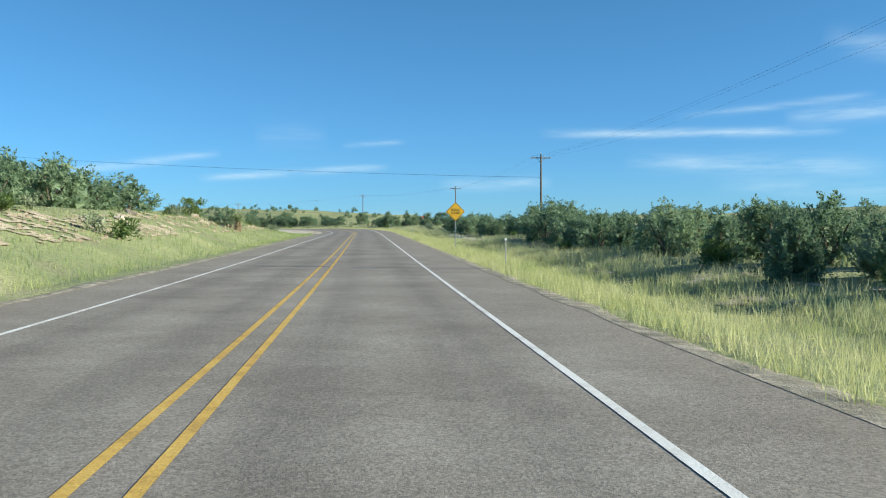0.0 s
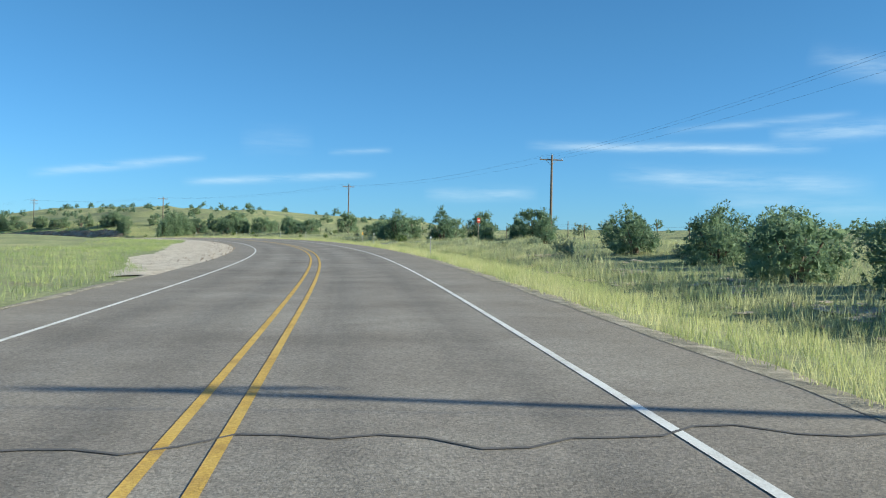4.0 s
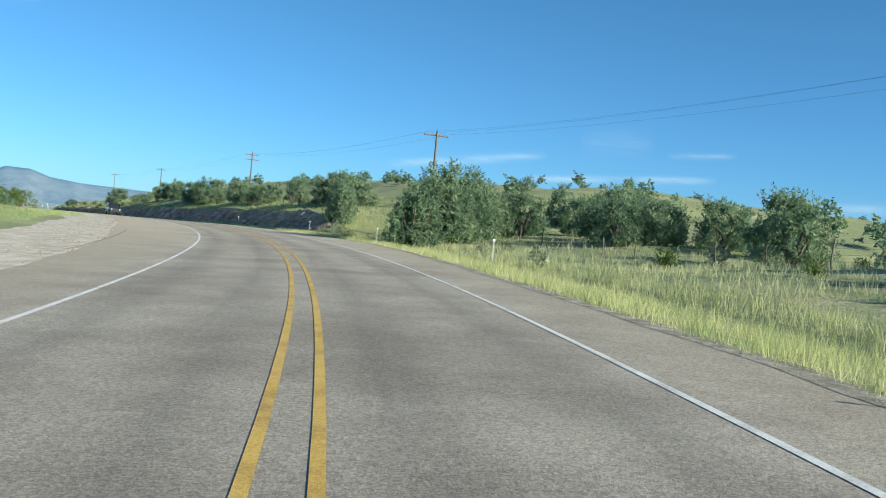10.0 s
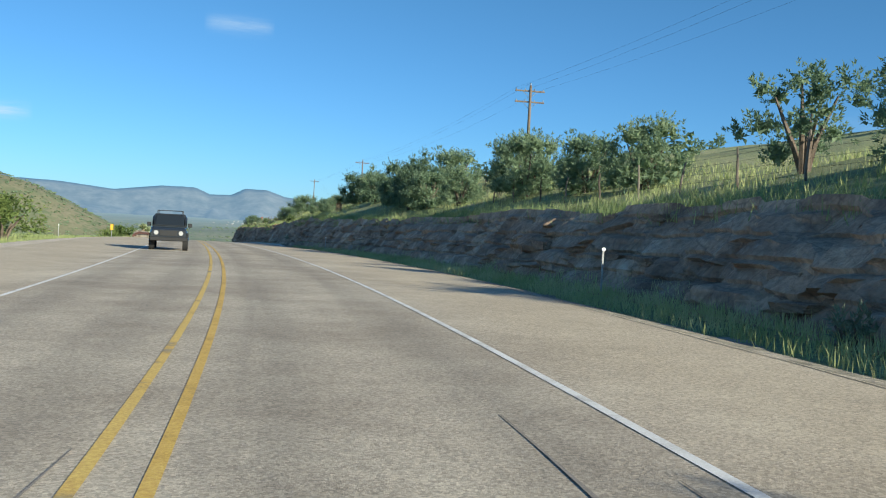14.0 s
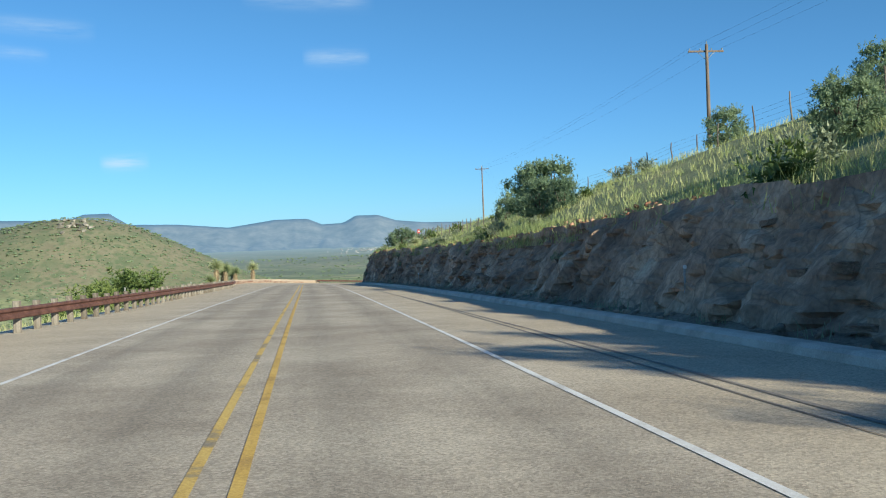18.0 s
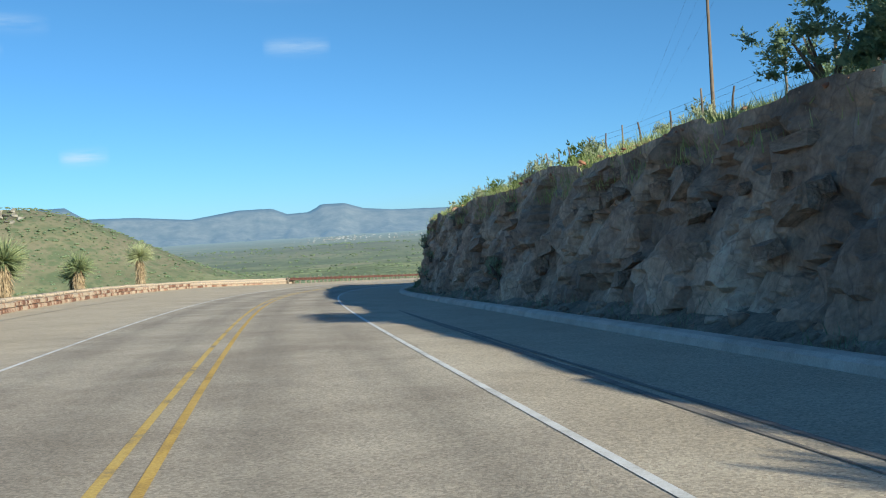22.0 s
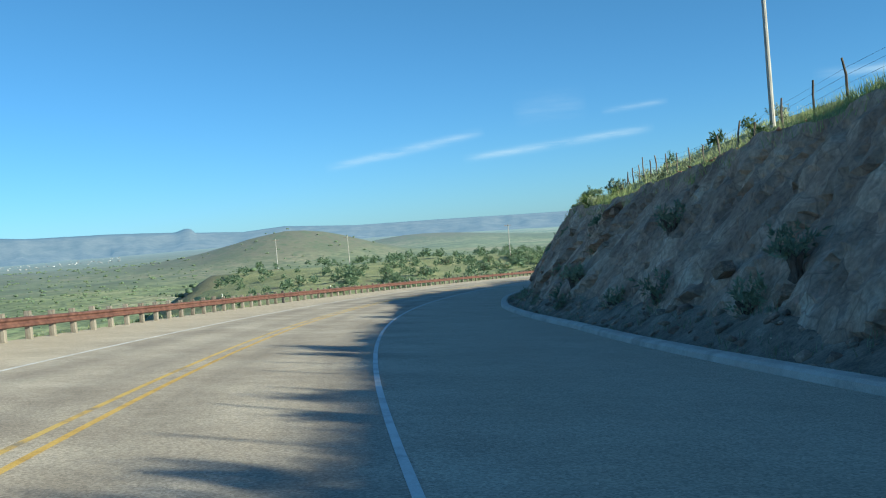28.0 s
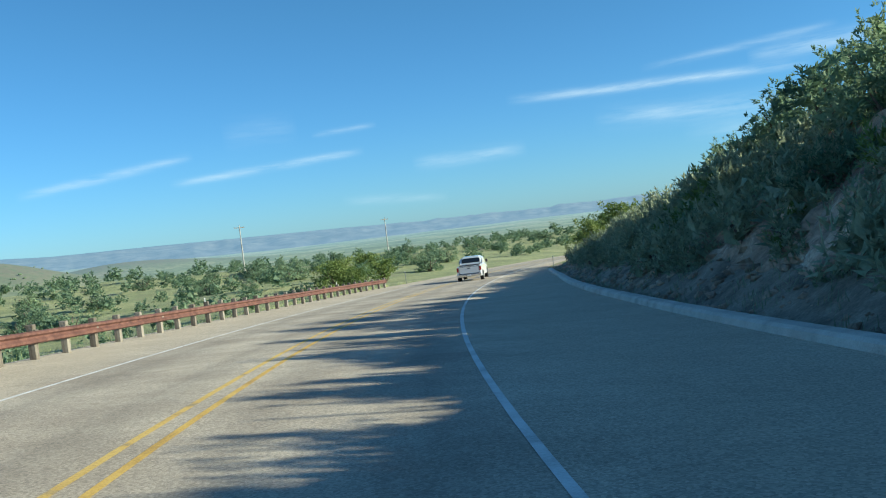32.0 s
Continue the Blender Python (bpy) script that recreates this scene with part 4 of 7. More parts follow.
CUTS = [make_cut(431, 600, 0.3, 30), make_cut(599.9, 790, 0.25, 40), make_cut(789.9, 1012, 0.3, 32)]


def scatter_mesh(name, source, mats, material_):
    """One mesh from many copies of a small one, at the 4 x 4 matrices given."""
    source.calc_loop_triangles()
    n = len(source.vertices)
    co = np.zeros(n * 3)
    source.vertices.foreach_get("co", co)
    co = np.concatenate([co.reshape(-1, 3), np.ones((n, 1))], 1)
    tri = np.zeros(len(source.loop_triangles) * 3, dtype=np.int32)
    source.loop_triangles.foreach_get("vertices", tri)
    M = np.array([np.array(m) for m in mats])
    V = np.einsum("kij,nj->kni", M, co)[..., :3].reshape(-1, 3)
    F = (tri.reshape(1, -1, 3) + (np.arange(len(mats)) * n)[:, None, None]).reshape(-1, 3)
    return joined(name, [(V, F)], material_)


def joined(name, bits, material_):
    """One mesh of triangles from lists of corners and faces."""
    V, F, k = [], [], 0
    for v, f in bits:
        V.append(v)
        F.append(np.asarray(f) + k)
        k += len(v)
    V, F = np.concatenate(V), np.concatenate(F)
    me = bpy.data.meshes.new(name)
    me.vertices.add(len(V))
    me.vertices.foreach_set("co", V.astype(np.float32).ravel())
    me.loops.add(F.size)
    me.loops.foreach_set("vertex_index", F.astype(np.int32).ravel())
    me.polygons.add(len(F))
    me.polygons.foreach_set("loop_start", np.arange(0, F.size, 3, dtype=np.int32))
    me.update(calc_edges=True)
    me.materials.append(material_)
    return me


def tumbled(p, size):
    return pose(p[0], p[1], p[2], rng.uniform(-25, 25), rng.uniform(-25, 25), rng.uniform(0, 360)) @ Matrix.Diagonal((size * rng.uniform(0.7, 1.4), size * rng.uniform(0.7, 1.2), size * rng.uniform(0.6, 1.0), 1))


# blocks that stand out of the face, each one loose
def angular_mesh(name, seed, material_):
    r = random.Random(seed)
    bm = bmesh.new()
    for _ in range(13):
        bm.verts.new((r.uniform(-0.5, 0.5), r.uniform(-0.5, 0.5), r.uniform(-0.38, 0.38)))
    res = bmesh.ops.convex_hull(bm, input=bm.verts)
    bmesh.ops.delete(bm, geom=list({g for g in res["geom_interior"] + res["geom_unused"] if isinstance(g, bmesh.types.BMVert)}), context="VERTS")
    me = bpy.data.meshes.new(name)
    bm.to_mesh(me)
    bm.free()
    me.materials.append(material_)
    return me


def block_mesh(name, seed, material_):
    r = random.Random(seed)
    bm = box(bmesh.new(), -0.5, 0.5, -0.5, 0.5, -0.5, 0.5)
    for v in bm.verts:
        v.co += Vector((r.uniform(-0.16, 0.16), r.uniform(-0.2, 0.2), r.uniform(-0.16, 0.16)))
    bmesh.ops.triangulate(bm, faces=bm.faces)
    me = bpy.data.meshes.new(name)
    bm.to_mesh(me)
    bm.free()
    me.materials.append(material_)
    return me


BLOCKS = [block_mesh("rock_block", k, ROCK) for k in range(8)]
for cut, s0, s1, n, big in ((CUTS[0], 442, 598, 150, 0.6), (CUTS[1], 602, 788, 240, 0.7), (CUTS[2], 795, 985, 80, 0.55)):
    for k in range(n):
        s = rng.uniform(s0, s1)
        t = rng.uniform(0.08, 0.97)
        H, u0 = float(cut_height(s)), float(toe(s))
        p = place(s, u0 + float(face_lean(s, t)) - 0.12, float(profile(s, u0 - 0.2)) + H * t)
        w = rng.uniform(0.35, 1.0) * big
        tip = 4 if s < 640 else 16
        m = pose(p[0], p[1], p[2], rng.uniform(-tip, tip) - (0 if s < 640 else 14), rng.uniform(-tip, tip), math.degrees(heading(s)) + rng.uniform(-14, 14))
        part("rock_block", BLOCKS[k % 8], ROCK, cut, m=m @ Matrix.Diagonal((w * 0.75, w * rng.uniform(0.9, 1.9), w * rng.uniform(0.4, 0.9) * (0.6 if s < 640 else 1.0), 1)))

# rubble at its foot, and stones on the banks
PEBBLE = angular_mesh("rubble", 3, ROCK)
_m = []
for k in range(3600):
    s = rng.uniform(530, 1000)
    f = rng.uniform(0.05, 1.0) ** 0.7
    u = (float(right_edge(s)) + 0.38) * (1 - f) + (float(toe(s)) + 0.45) * f
    q = place(s, u, float(profile(s, min(u, float(toe(s)) - 0.05))) + 0.04 + float(scree_rise(np.array([s]), np.array([f]))[0]))
    _m.append(tumbled(q, 0.07 + 0.4 * rng.random() ** 3))
tagged(new("rubble", scatter_mesh("rubble", PEBBLE, _m[::3], DIRT)), "dusty fallen stones along the foot of the cut", "rubble", kind="stuff")
tagged(new("rubble", scatter_mesh("rubble", PEBBLE, [m for k, m in enumerate(_m) if k % 3], ROCK)), "fallen brown stones along the foot of the cut", "rubble", kind="stuff")


def soil_patches(name, s0, s1, u0, u1, level, material_, label):
    """Ragged bare patches on the ground."""
    s, t = np.arange(s0, s1, 0.45)[:, None], np.linspace(0, 1, 24)[None]
    u = (u0(s) if callable(u0) else u0) * (1 - t) + (u1(s) if callable(u1) else u1) * t
    s, u = s + 0 * u, u + 0 * s
    P = land(s, u) + [0, 0, 0.045]
    n = np.array([noise.fractal((a * 0.33, b * 0.6, 7.0), 0.6, 2.0, 6) for a, b in zip(s.ravel(), u.ravel())]).reshape(s.shape)
    i = np.arange(s.size).reshape(s.shape)
    q = np.stack([i[:-1, :-1], i[:-1, 1:], i[1:, 1:], i[1:, :-1]], -1).reshape(-1, 4)
    keep = (n[:-1, :-1] > level).ravel()
    return tagged(new(name, mesh_of(name, P.reshape(-1, 3), q[keep].tolist(), material_, True)), label, "soil", kind="structure")


SOIL = material("pale_soil", [(0.33, 0.26, 0.17), (0.48, 0.385, 0.27), (0.62, 0.52, 0.39)], scale=1.3, rough=0.95, bump=1.0, fine=9, fine_mix=0.45, depth=0.06)
soil_patches("bare_soil", 62, 178, lambda s: left_edge(s) - 9.2, lambda s: left_edge(s) - 4.2, 0.12, SOIL, "bare tan soil showing through the grass of the bank")
soil_patches("bare_soil", 84, 236, 10.5, 15.5, 0.42, SOIL, "bare tan soil among the grass below the junipers")
_m = []
for k in range(3000):
    s = rng.uniform(60, 178)
    u = float(left_edge(s)) - rng.uniform(4.0, 9.8)
    if noise.noise((s * 0.1, u * 0.25, 1.0)) < -0.05:
        continue
    _m.append(tumbled(land(s, u)[0], 0.05 + 0.24 * rng.random() ** 3))
tagged(new("rubble", scatter_mesh("rubble", PEBBLE, _m, PALE_ROCK)), "pale pinkish stones spilling down the grassy bank", "rubble", kind="stuff")
_m = []
for k in range(3000):
    s = rng.uniform(560, 960)
    u = float(toe(s)) + float(cut_run(s)) + rng.uniform(-0.35, 1.3)
    if noise.noise((s * 0.09, 3.0, 1.0)) < -0.08:
        continue
    p = place(s, u, float(profile(s, float(toe(s)) - 0.2)) + float(cut_height(s)) + 0.1 + 0.35 * max(0.0, u - float(toe(s)) - float(cut_run(s))))
    _m.append(tumbled(p, 0.05 + 0.24 * rng.random() ** 3))
tagged(new("rubble", scatter_mesh("rubble", PEBBLE, _m, RED_ROCK)), "sunlit reddish stones along the lip of the cut", "rubble", kind="stuff")
_m = []
for k in range(190):
    s = rng.uniform(146, 186)
    u = float(left_edge(s)) - 5.2 - 2.6 * rng.random() - 1.2 * noise.noise((s * 0.13, 0.0, 8.0))
    p = land(s, u)[0]
    w = 0.15 + 0.5 * rng.random() ** 2
    _m.append(pose(p[0], p[1], p[2] + 0.02, rng.uniform(-8, 8), rng.uniform(-8, 8), math.degrees(heading(s)) + rng.uniform(-30, 30)) @ Matrix.Diagonal((w, w * 1.7, w * 0.55, 1)))
tagged(new("rock_ledge", scatter_mesh("rock_ledge", PEBBLE, _m, PALE_ROCK)), "broken pale limestone ledge breaking out of the grassy bank", "rock ledge", kind="stuff")
_s = np.arange(148, 192, 0.8)
_U = np.linspace(0, 1, 5)[None] * (1.7 + 0.5 * np.sin(_s * 0.37 + 1) - 0.3 * np.sin(_s * 1.3))[:, None] + (12.0 + 0.35 * np.sin(_s * 0.5) + 0.25 * np.sin(_s * 1.3))[:, None]
_P = land(_s[:, None] + 0 * _U, _U) + [0, 0, 0.05]
_P[:, (0, -1), 2] -= 0.09
tagged(new("bare_soil", grid_mesh("bare_soil", _P, GRAVEL)), "bare pale soil among the grass below the junipers", "soil", kind="structure")
_m = []
for k in range(1500):
    s = rng.choice([rng.uniform(226, 306), rng.uniform(366, 450)])
    u = float(left_edge(s)) + 0.25 - 4.6 * rng.random() ** 1.4
    _m.append(tumbled(on_ground(s, u, 0.05), 0.03 + 0.08 * rng.random() ** 3))
tagged(new("pull_off_stones", scatter_mesh("pull_off_stones", PEBBLE, _m, PALE_ROCK)), "loose pale stones on the gravel pull-off", "gravel", kind="stuff")
BOULDER = angular_mesh("boulder", 5, PALE_ROCK)
for s, u, r in ((435.2, 8.3, 0.42), (668, 11.3, 1.0), (742, 10.7, 0.5), (119, -12.5, 0.9), (126, -13.5, 1.2), (150, -13.8, 1.1)):
    ob = new("boulder", BOULDER)
    p = land(s, u)[0] if u < 9 else place(s, u, float(profile(s, u)))
    ob.matrix_basis = tumbled(p, r)
    tagged(ob, "pale weathered boulder resting in the grass", "boulder")

# a rocky knob near the top of the hill across the draw
GREY_ROCK = material("grey_rock", [(0.15, 0.135, 0.11), (0.24, 0.22, 0.18), (0.34, 0.31, 0.26)], scale=0.3, rough=0.95, bump=0.8, fine=1.5, depth=0.3)
KNOBS = [angular_mesh("rock_outcrop", 20 + k, GREY_ROCK) for k in range(4)]
for k in range(22):
    x, y = -978 + rng.normal(0, 9), 1026 + rng.normal(0, 9)
    w = rng.uniform(2.5, 6.5)
    ob = new("rock_outcrop", KNOBS[k % 4])
    ob.matrix_basis = pose(x, y, far_land(x, y) + 0.1 * w, rng.uniform(-15, 15), rng.uniform(-15, 15), rng.uniform(0, 360)) @ Matrix.Diagonal((w, w * 1.3, w, 1))
    tagged(ob, "pale grey rock outcrop near the top of a hill", "rock", "hilltop outcrops")

# ---- guardrail and stone wall ----


def rail_line(s):
    return left_edge(s) + 0.35


def make_guardrail(s0, s1, label):
    rail = tagged(new("guardrail"), label, "guardrail")
    p0 = land(s0, float(rail_line(s0)))[0]
    rail.location = p0
    inv = Matrix.Translation(-Vector(p0))
    # the beam: a folded steel strip
    s = np.arange(s0, s1 + 0.1, 1.9)
    sect = ((0.0, 0.40), (0.07, 0.43), (0.075, 0.49), (0.01, 0.54), (0.01, 0.58), (0.075, 0.63), (0.07, 0.69), (0.0, 0.72), (-0.012, 0.70), (0.055, 0.68), (0.06, 0.635), (-0.005, 0.585), (-0.005, 0.535), (0.06, 0.485), (0.055, 0.44), (-0.012, 0.42), (0.0, 0.40))
    u = rail_line(s)
    g = profile(s, u)
    dip = 0.42 * np.clip((s0 + 9 - s) / 9, 0, 1) ** 1.5 if s0 < 600 else 0 * s
    P = np.stack([place(s, u + du + 0.12, g + dz - dip) for du, dz in sect], 1)
    part("beam", grid_mesh("beam", P, RUST, smooth=False), RUST, rail, m=inv)
    bm = bmesh.new()
    box(bm, -0.09, 0.09, -0.1, 0.1, -0.3, 0.84, 0.012)
    post_me = bpy.data.meshes.new("post")
    bm.to_mesh(post_me)
    bm.free()
    post_me.materials.append(POST_WOOD)
    bm = bmesh.new()
    box(bm, 0.09, 0.15, -0.08, 0.08, 0.42, 0.70, 0.01)
    block_me = bpy.data.meshes.new("spacer_block")
    bm.to_mesh(block_me)
    bm.free()
    block_me.materials.append(POST_WOOD)
    for k, (si, ui, gi, di) in enumerate(zip(s, u, g, dip)):
        if di > 0.25:
            continue
        q = place(si, ui - 0.03, gi)
        m = inv @ pose(q[0], q[1], q[2] - di + rng.uniform(-0.02, 0.05), rng.uniform(-1.5, 1.5), rng.uniform(-1.5, 1.5), math.degrees(heading(si)))
        post = part("post", post_me, POST_WOOD, rail, m=m)
        part("spacer_block", block_me, POST_WOOD, post)
        if k % 14 == 6:
            bm = bmesh.new()
            box(bm, -0.05, -0.03, -0.035, 0.035, 0.82, 1.0, 0.005)
            part("reflector", bm, REFLECTOR, post, "small white reflector plate")
    return rail


make_guardrail(560, 689, "rust-brown steel guardrail on grey wooden posts")
make_guardrail(779, 992, "rust-brown steel guardrail on grey wooden posts along the drop")


def make_stone_wall():
    """A low parapet of rough red and tan stones."""
    s0, s1 = 688, 781
    wall = tagged(new("stone_wall"), "low parapet of rough red and tan field stones", "stone wall", kind="structure")
    s = np.arange(s0, s1 + 0.1, 1.5)
    u = left_edge(s) - 0.15
    g = profile(s, u)
    sect = ((0.16, -0.3), (0.16, 0.62), (0.1, 0.66), (-0.28, 0.66), (-0.34, 0.62), (-0.34, -0.3))
    P = np.stack([place(s, u + du, g + dz) for du, dz in sect], 1)
    part("mortar_core", grid_mesh("mortar_core", P, MORTAR, smooth=False), MORTAR, wall)
    stones = []
    for k in range(8):
        bm = bmesh.new()
        box(bm, -0.1, 0.1, -0.5, 0.5, -0.5, 0.5, 0.09)
        for v in bm.verts:
            v.co += Vector((noise.noise(v.co * 3 + Vector((k, 0, 0))) * 0.05, noise.noise(v.co * 2 + Vector((0, k, 0))) * 0.2, noise.noise(v.co * 2 + Vector((0, 0, k))) * 0.2))
        me = bpy.data.meshes.new("stone")
        bm.to_mesh(me)
        bm.free()
        me.materials.append(WALL_STONE)
        stones.append(me)
    made, rest = 0, []
    for row, (z0, hh) in enumerate(((0.10, 0.26), (0.36, 0.25), (0.60, 0.20))):
        a = s0 + 0.2 * row
        while a < s1:
            ln = rng.uniform(0.3, 0.6)
            mid = a + ln / 2
            uu = float(left_edge(mid)) - 0.15
            top = row == 2
            q = place(mid, uu + (-0.08 if top else 0.15), float(profile(mid, uu)) + z0 + rng.uniform(-0.02, 0.02))
            size = Matrix.Diagonal((2.6 if top else 1.0, ln * 0.94, hh * rng.uniform(0.85, 1.0), 1))
            m = pose(q[0], q[1], q[2], rng.uniform(-5, 5), rng.uniform(-4, 4), math.degrees(heading(mid)) + rng.uniform(-4, 4)) @ size
            if made < 300 and (row < 2 or made < 200) and 700 < mid:
                part("stone", stones[made % 8], WALL_STONE, wall, m=m)
                made += 1
            else:
                rest.append(m)
            a += ln
    ob = part("stones", scatter_mesh("stones", stones[0], rest, WALL_STONE), WALL_STONE, wall)
    ob["kind"] = "stuff"


make_stone_wall()

# ---- fences, poles, cables, markers ----


def make_fence(s, u, label, height=1.25):
    fence = tagged(new("wire_fence"), label, "fence")
    p0 = land(s[0], u[0])[0]
    fence.location = p0
    inv = Matrix.Translation(-Vector(p0))
    meshes = []
    for k in range(5):
        bm = bmesh.new()
        a = Vector((0, 0, -0.3))
        for t in (0.3, 0.65, 1.0):
            b = Vector((rng.uniform(-0.04, 0.04), rng.uniform(-0.04, 0.04), height * t))
            rod(bm, a, b, 0.05 - 0.012 * t, 0.046 - 0.012 * t, 6)
            a = b
        me = bpy.data.meshes.new("post")
        bm.to_mesh(me)
        bm.free()
        me.materials.append(FENCE_WOOD)
        meshes.append(me)
    G = land(s, u)
    tops = []
    for k, g in enumerate(G):
        m = pose(g[0], g[1], g[2], rng.uniform(-6, 6), rng.uniform(-6, 6), rng.uniform(0, 360)) @ Matrix.Diagonal((1, 1, rng.uniform(0.85, 1.15), 1))
        part("post", meshes[k % 5], FENCE_WOOD, fence, m=inv @ m)
        tops.append(np.array(g))
    tops = np.array(tops)
    for z in (0.35, 0.62, 0.88, 1.1):
        part("strand", tube_mesh("strand", tops + [0, 0, z], 0.004, WIRE, 4), WIRE, fence, "taut barbed wire strand", m=inv)
    return fence


def fence_run(s0, s1, step, u_fn, label):
    s = np.arange(s0, s1, step) + rng.uniform(-0.5, 0.5, len(np.arange(s0, s1, step)))
    make_fence(s, u_fn(s), label)


fence_run(60, 250, 4.6, lambda s: lerp(s, 60, 24, 250, 23), "barbed wire fence on thin weathered posts in tall grass")
fence_run(252, 440, 4.2, lambda s: lerp(s, 250, 22.5, 330, 23, 400, 21, 440, 19), "barbed wire fence on crooked weathered posts in tall grass")
fence_run(442, 640, 3.6, lambda s: lerp(s, 440, 15.6, 500, 15.6, 520, 23, 622, 23, 642, 17.5), "barbed wire fence on crooked posts above the rock cut")
fence_run(642, 790, 2.5, lambda s: lerp(s, 640, 17, 700, 15.6, 765, 15.0, 790, 16.5), "barbed wire fence with close crooked posts on the cliff top")
fence_run(792, 985, 2.8, lambda s: lerp(s, 790, 17, 860, 18.2, 985, 18), "barbed wire fence with close crooked posts on the cliff top")


def make_pole(p, tall, turn, arms=1, label="brown wooden utility pole with a single crossarm", wood=None):
    wood = wood or POLE_WOOD
    pole = tagged(new("utility_pole"), label, "utility pole")
    pole.matrix_basis = pose(p[0], p[1], p[2], 0, 0, turn)
    part("shaft", rod(bmesh.new(), (0, 0, -0.6), (0, 0, tall), 0.16, 0.10, 10), wood, pole)
    for k in range(arms):
        z = tall - 0.45 - 0.9 * k
        arm = part("crossarm", box(bmesh.new(), -1.25, 1.25, 0.09, 0.2, z - 0.06, z + 0.06, 0.01), POLE_WOOD, pole)
        for x in (-1.15, -0.4, 0.4, 1.15):
            bm = rod(bmesh.new(), (x, 0.145, z + 0.06), (x, 0.145, z + 0.2), 0.03, 0.05, 7)
            part("insulator", bm, STEEL, arm)
        for sgn in (-1, 1):
            part("brace", rod(bmesh.new(), (sgn * 0.6, 0.12, z - 0.05), (0, 0.12, z - 0.6), 0.02, 0.02, 5), STEEL, pole)
    part("insulator", rod(bmesh.new(), (0, 0, tall), (0, 0, tall + 0.18), 0.03, 0.045, 7), STEEL, pole)
    return pole


# distance along the road, to the right, and height of the top over the yellow lines
POLES = ((92.0, 22.6, 10.0), (181.6, 23.6, 10.2), (271.5, 26.9, 9.8), (360.0, 32.7, 11.5), (428.1, 18.7, 10.9), (522.0, 25.4, 14.3), (617.0, 28.2, 15.75), (732.2, 31.4, 20.6), (869.8, 24.6, 19.5))
TOPS = []
for k, (s, u, top) in enumerate(POLES):
    g = land(s, u)[0]
    zt = float(np.interp(s, RS, RZ)) + top
    nxt, prv = POLES[min(k + 1, len(POLES) - 1)], POLES[max(k - 1, 0)]
    d = place(nxt[0], nxt[1]) - place(prv[0], prv[1])
    turn = math.degrees(math.atan2(d[1], d[0])) - 90
    make_pole(g, zt - g[2], turn, 2 if k == 5 else 0 if k == 8 else 1, **({'label': 'pale weathered utility pole above the cliff', 'wood': POLE_PALE} if k == 8 else {}))
    TOPS.append((np.array([g[0], g[1], zt]), radians(turn)))


def make_cable(a, b, sag, radius=0.0045, label="thin dark power cable sagging between poles"):
    t = np.linspace(0, 1, 17)
    P = a[None] * (1 - t[:, None]) + b[None] * t[:, None]
    P[:, 2] -= sag * 4 * t * (1 - t)
    tagged(new("power_cable", tube_mesh("power_cable", P, radius, WIRE, 5)), label, "cable", group="power cables")


for (a, ta), (b, tb) in zip(TOPS[:-1], TOPS[1:]):
    for x in (-1.15, 0.0, 1.15):
        za = 0.2 if x == 0 else -0.22
        xb = 0.0 if b is TOPS[-1][0] else x
        make_cable(a + [math.cos(ta) * x, math.sin(ta) * x, za], b + [math.cos(tb) * xb, math.sin(tb) * xb, za if xb else 0.1 - 0.25 * (x + 1.15)], 0.9)
# a service line that crosses the road
_side = np.array([-75.0, 190.0, 15.5])
make_pole((_side[0], _side[1], 4.4), 10.9, 90, 1)
make_cable(TOPS[1][0] + [0, 0, -2.9], _side, 0.7, 0.014, "dark service cable crossing over the road")
# poles on the bench below
def nearest(x, y):
    j = int(np.argmin((RX - x) ** 2 + (RY - y) ** 2))
    dx, dy = x - RX[j], y - RY[j]
    return RS[j] - math.sin(TH[j]) * dx + math.cos(TH[j]) * dy, math.cos(TH[j]) * dx + math.sin(TH[j]) * dy



for x, y, z in ((-458, 1008, -3.0), (-437, 1022, -4.0), (-376, 1000, -4.5), (-345.6, 1048, -6.0)):
    _q = land(*nearest(x, y))[0]
    tall = z - _q[2]
    make_pole((x, y, _q[2]), tall, 40, 1, "pale slender utility pole among junipers", POLE_PALE)


POST_PAINT = material("post_paint", [(0.30, 0.30, 0.28), (0.42, 0.42, 0.40)], scale=4, rough=0.6, fine=30, bump=0.1)


def make_marker(s, u, tall=1.15, left=False):
    post = tagged(new("delineator_post"), "grey steel delineator post with a round white reflector", "marker post", group="delineator posts")
    post.matrix_basis = stand(s, u)
    part("stake", box(bmesh.new(), -0.024, 0.024, -0.012, 0.012, -0.3, tall, 0.004), POST_PAINT, post)
    part("reflector", rod(bmesh.new(), (0, -0.02, tall - 0.02), (0, -0.035, tall - 0.02), 0.05, 0.05, 14), REFLECTOR, post, "round white reflector")


for s, u in ((99.9, 6.9), (169.3, 6.7), (235, 6.9), (264, 7.1), (305.5, 7.4), (320.5, 7.2), (350, 7.3), (376.5, 7.2), (407, 8.3), (436.8, 9.5), (470, 9.4), (523.5, 9.3), (577, 9.6), (627.5, 9.1), (500, -11.6), (528, -11.2), (1000, -6.4), (1012, 6.9)):
    make_marker(s, u)


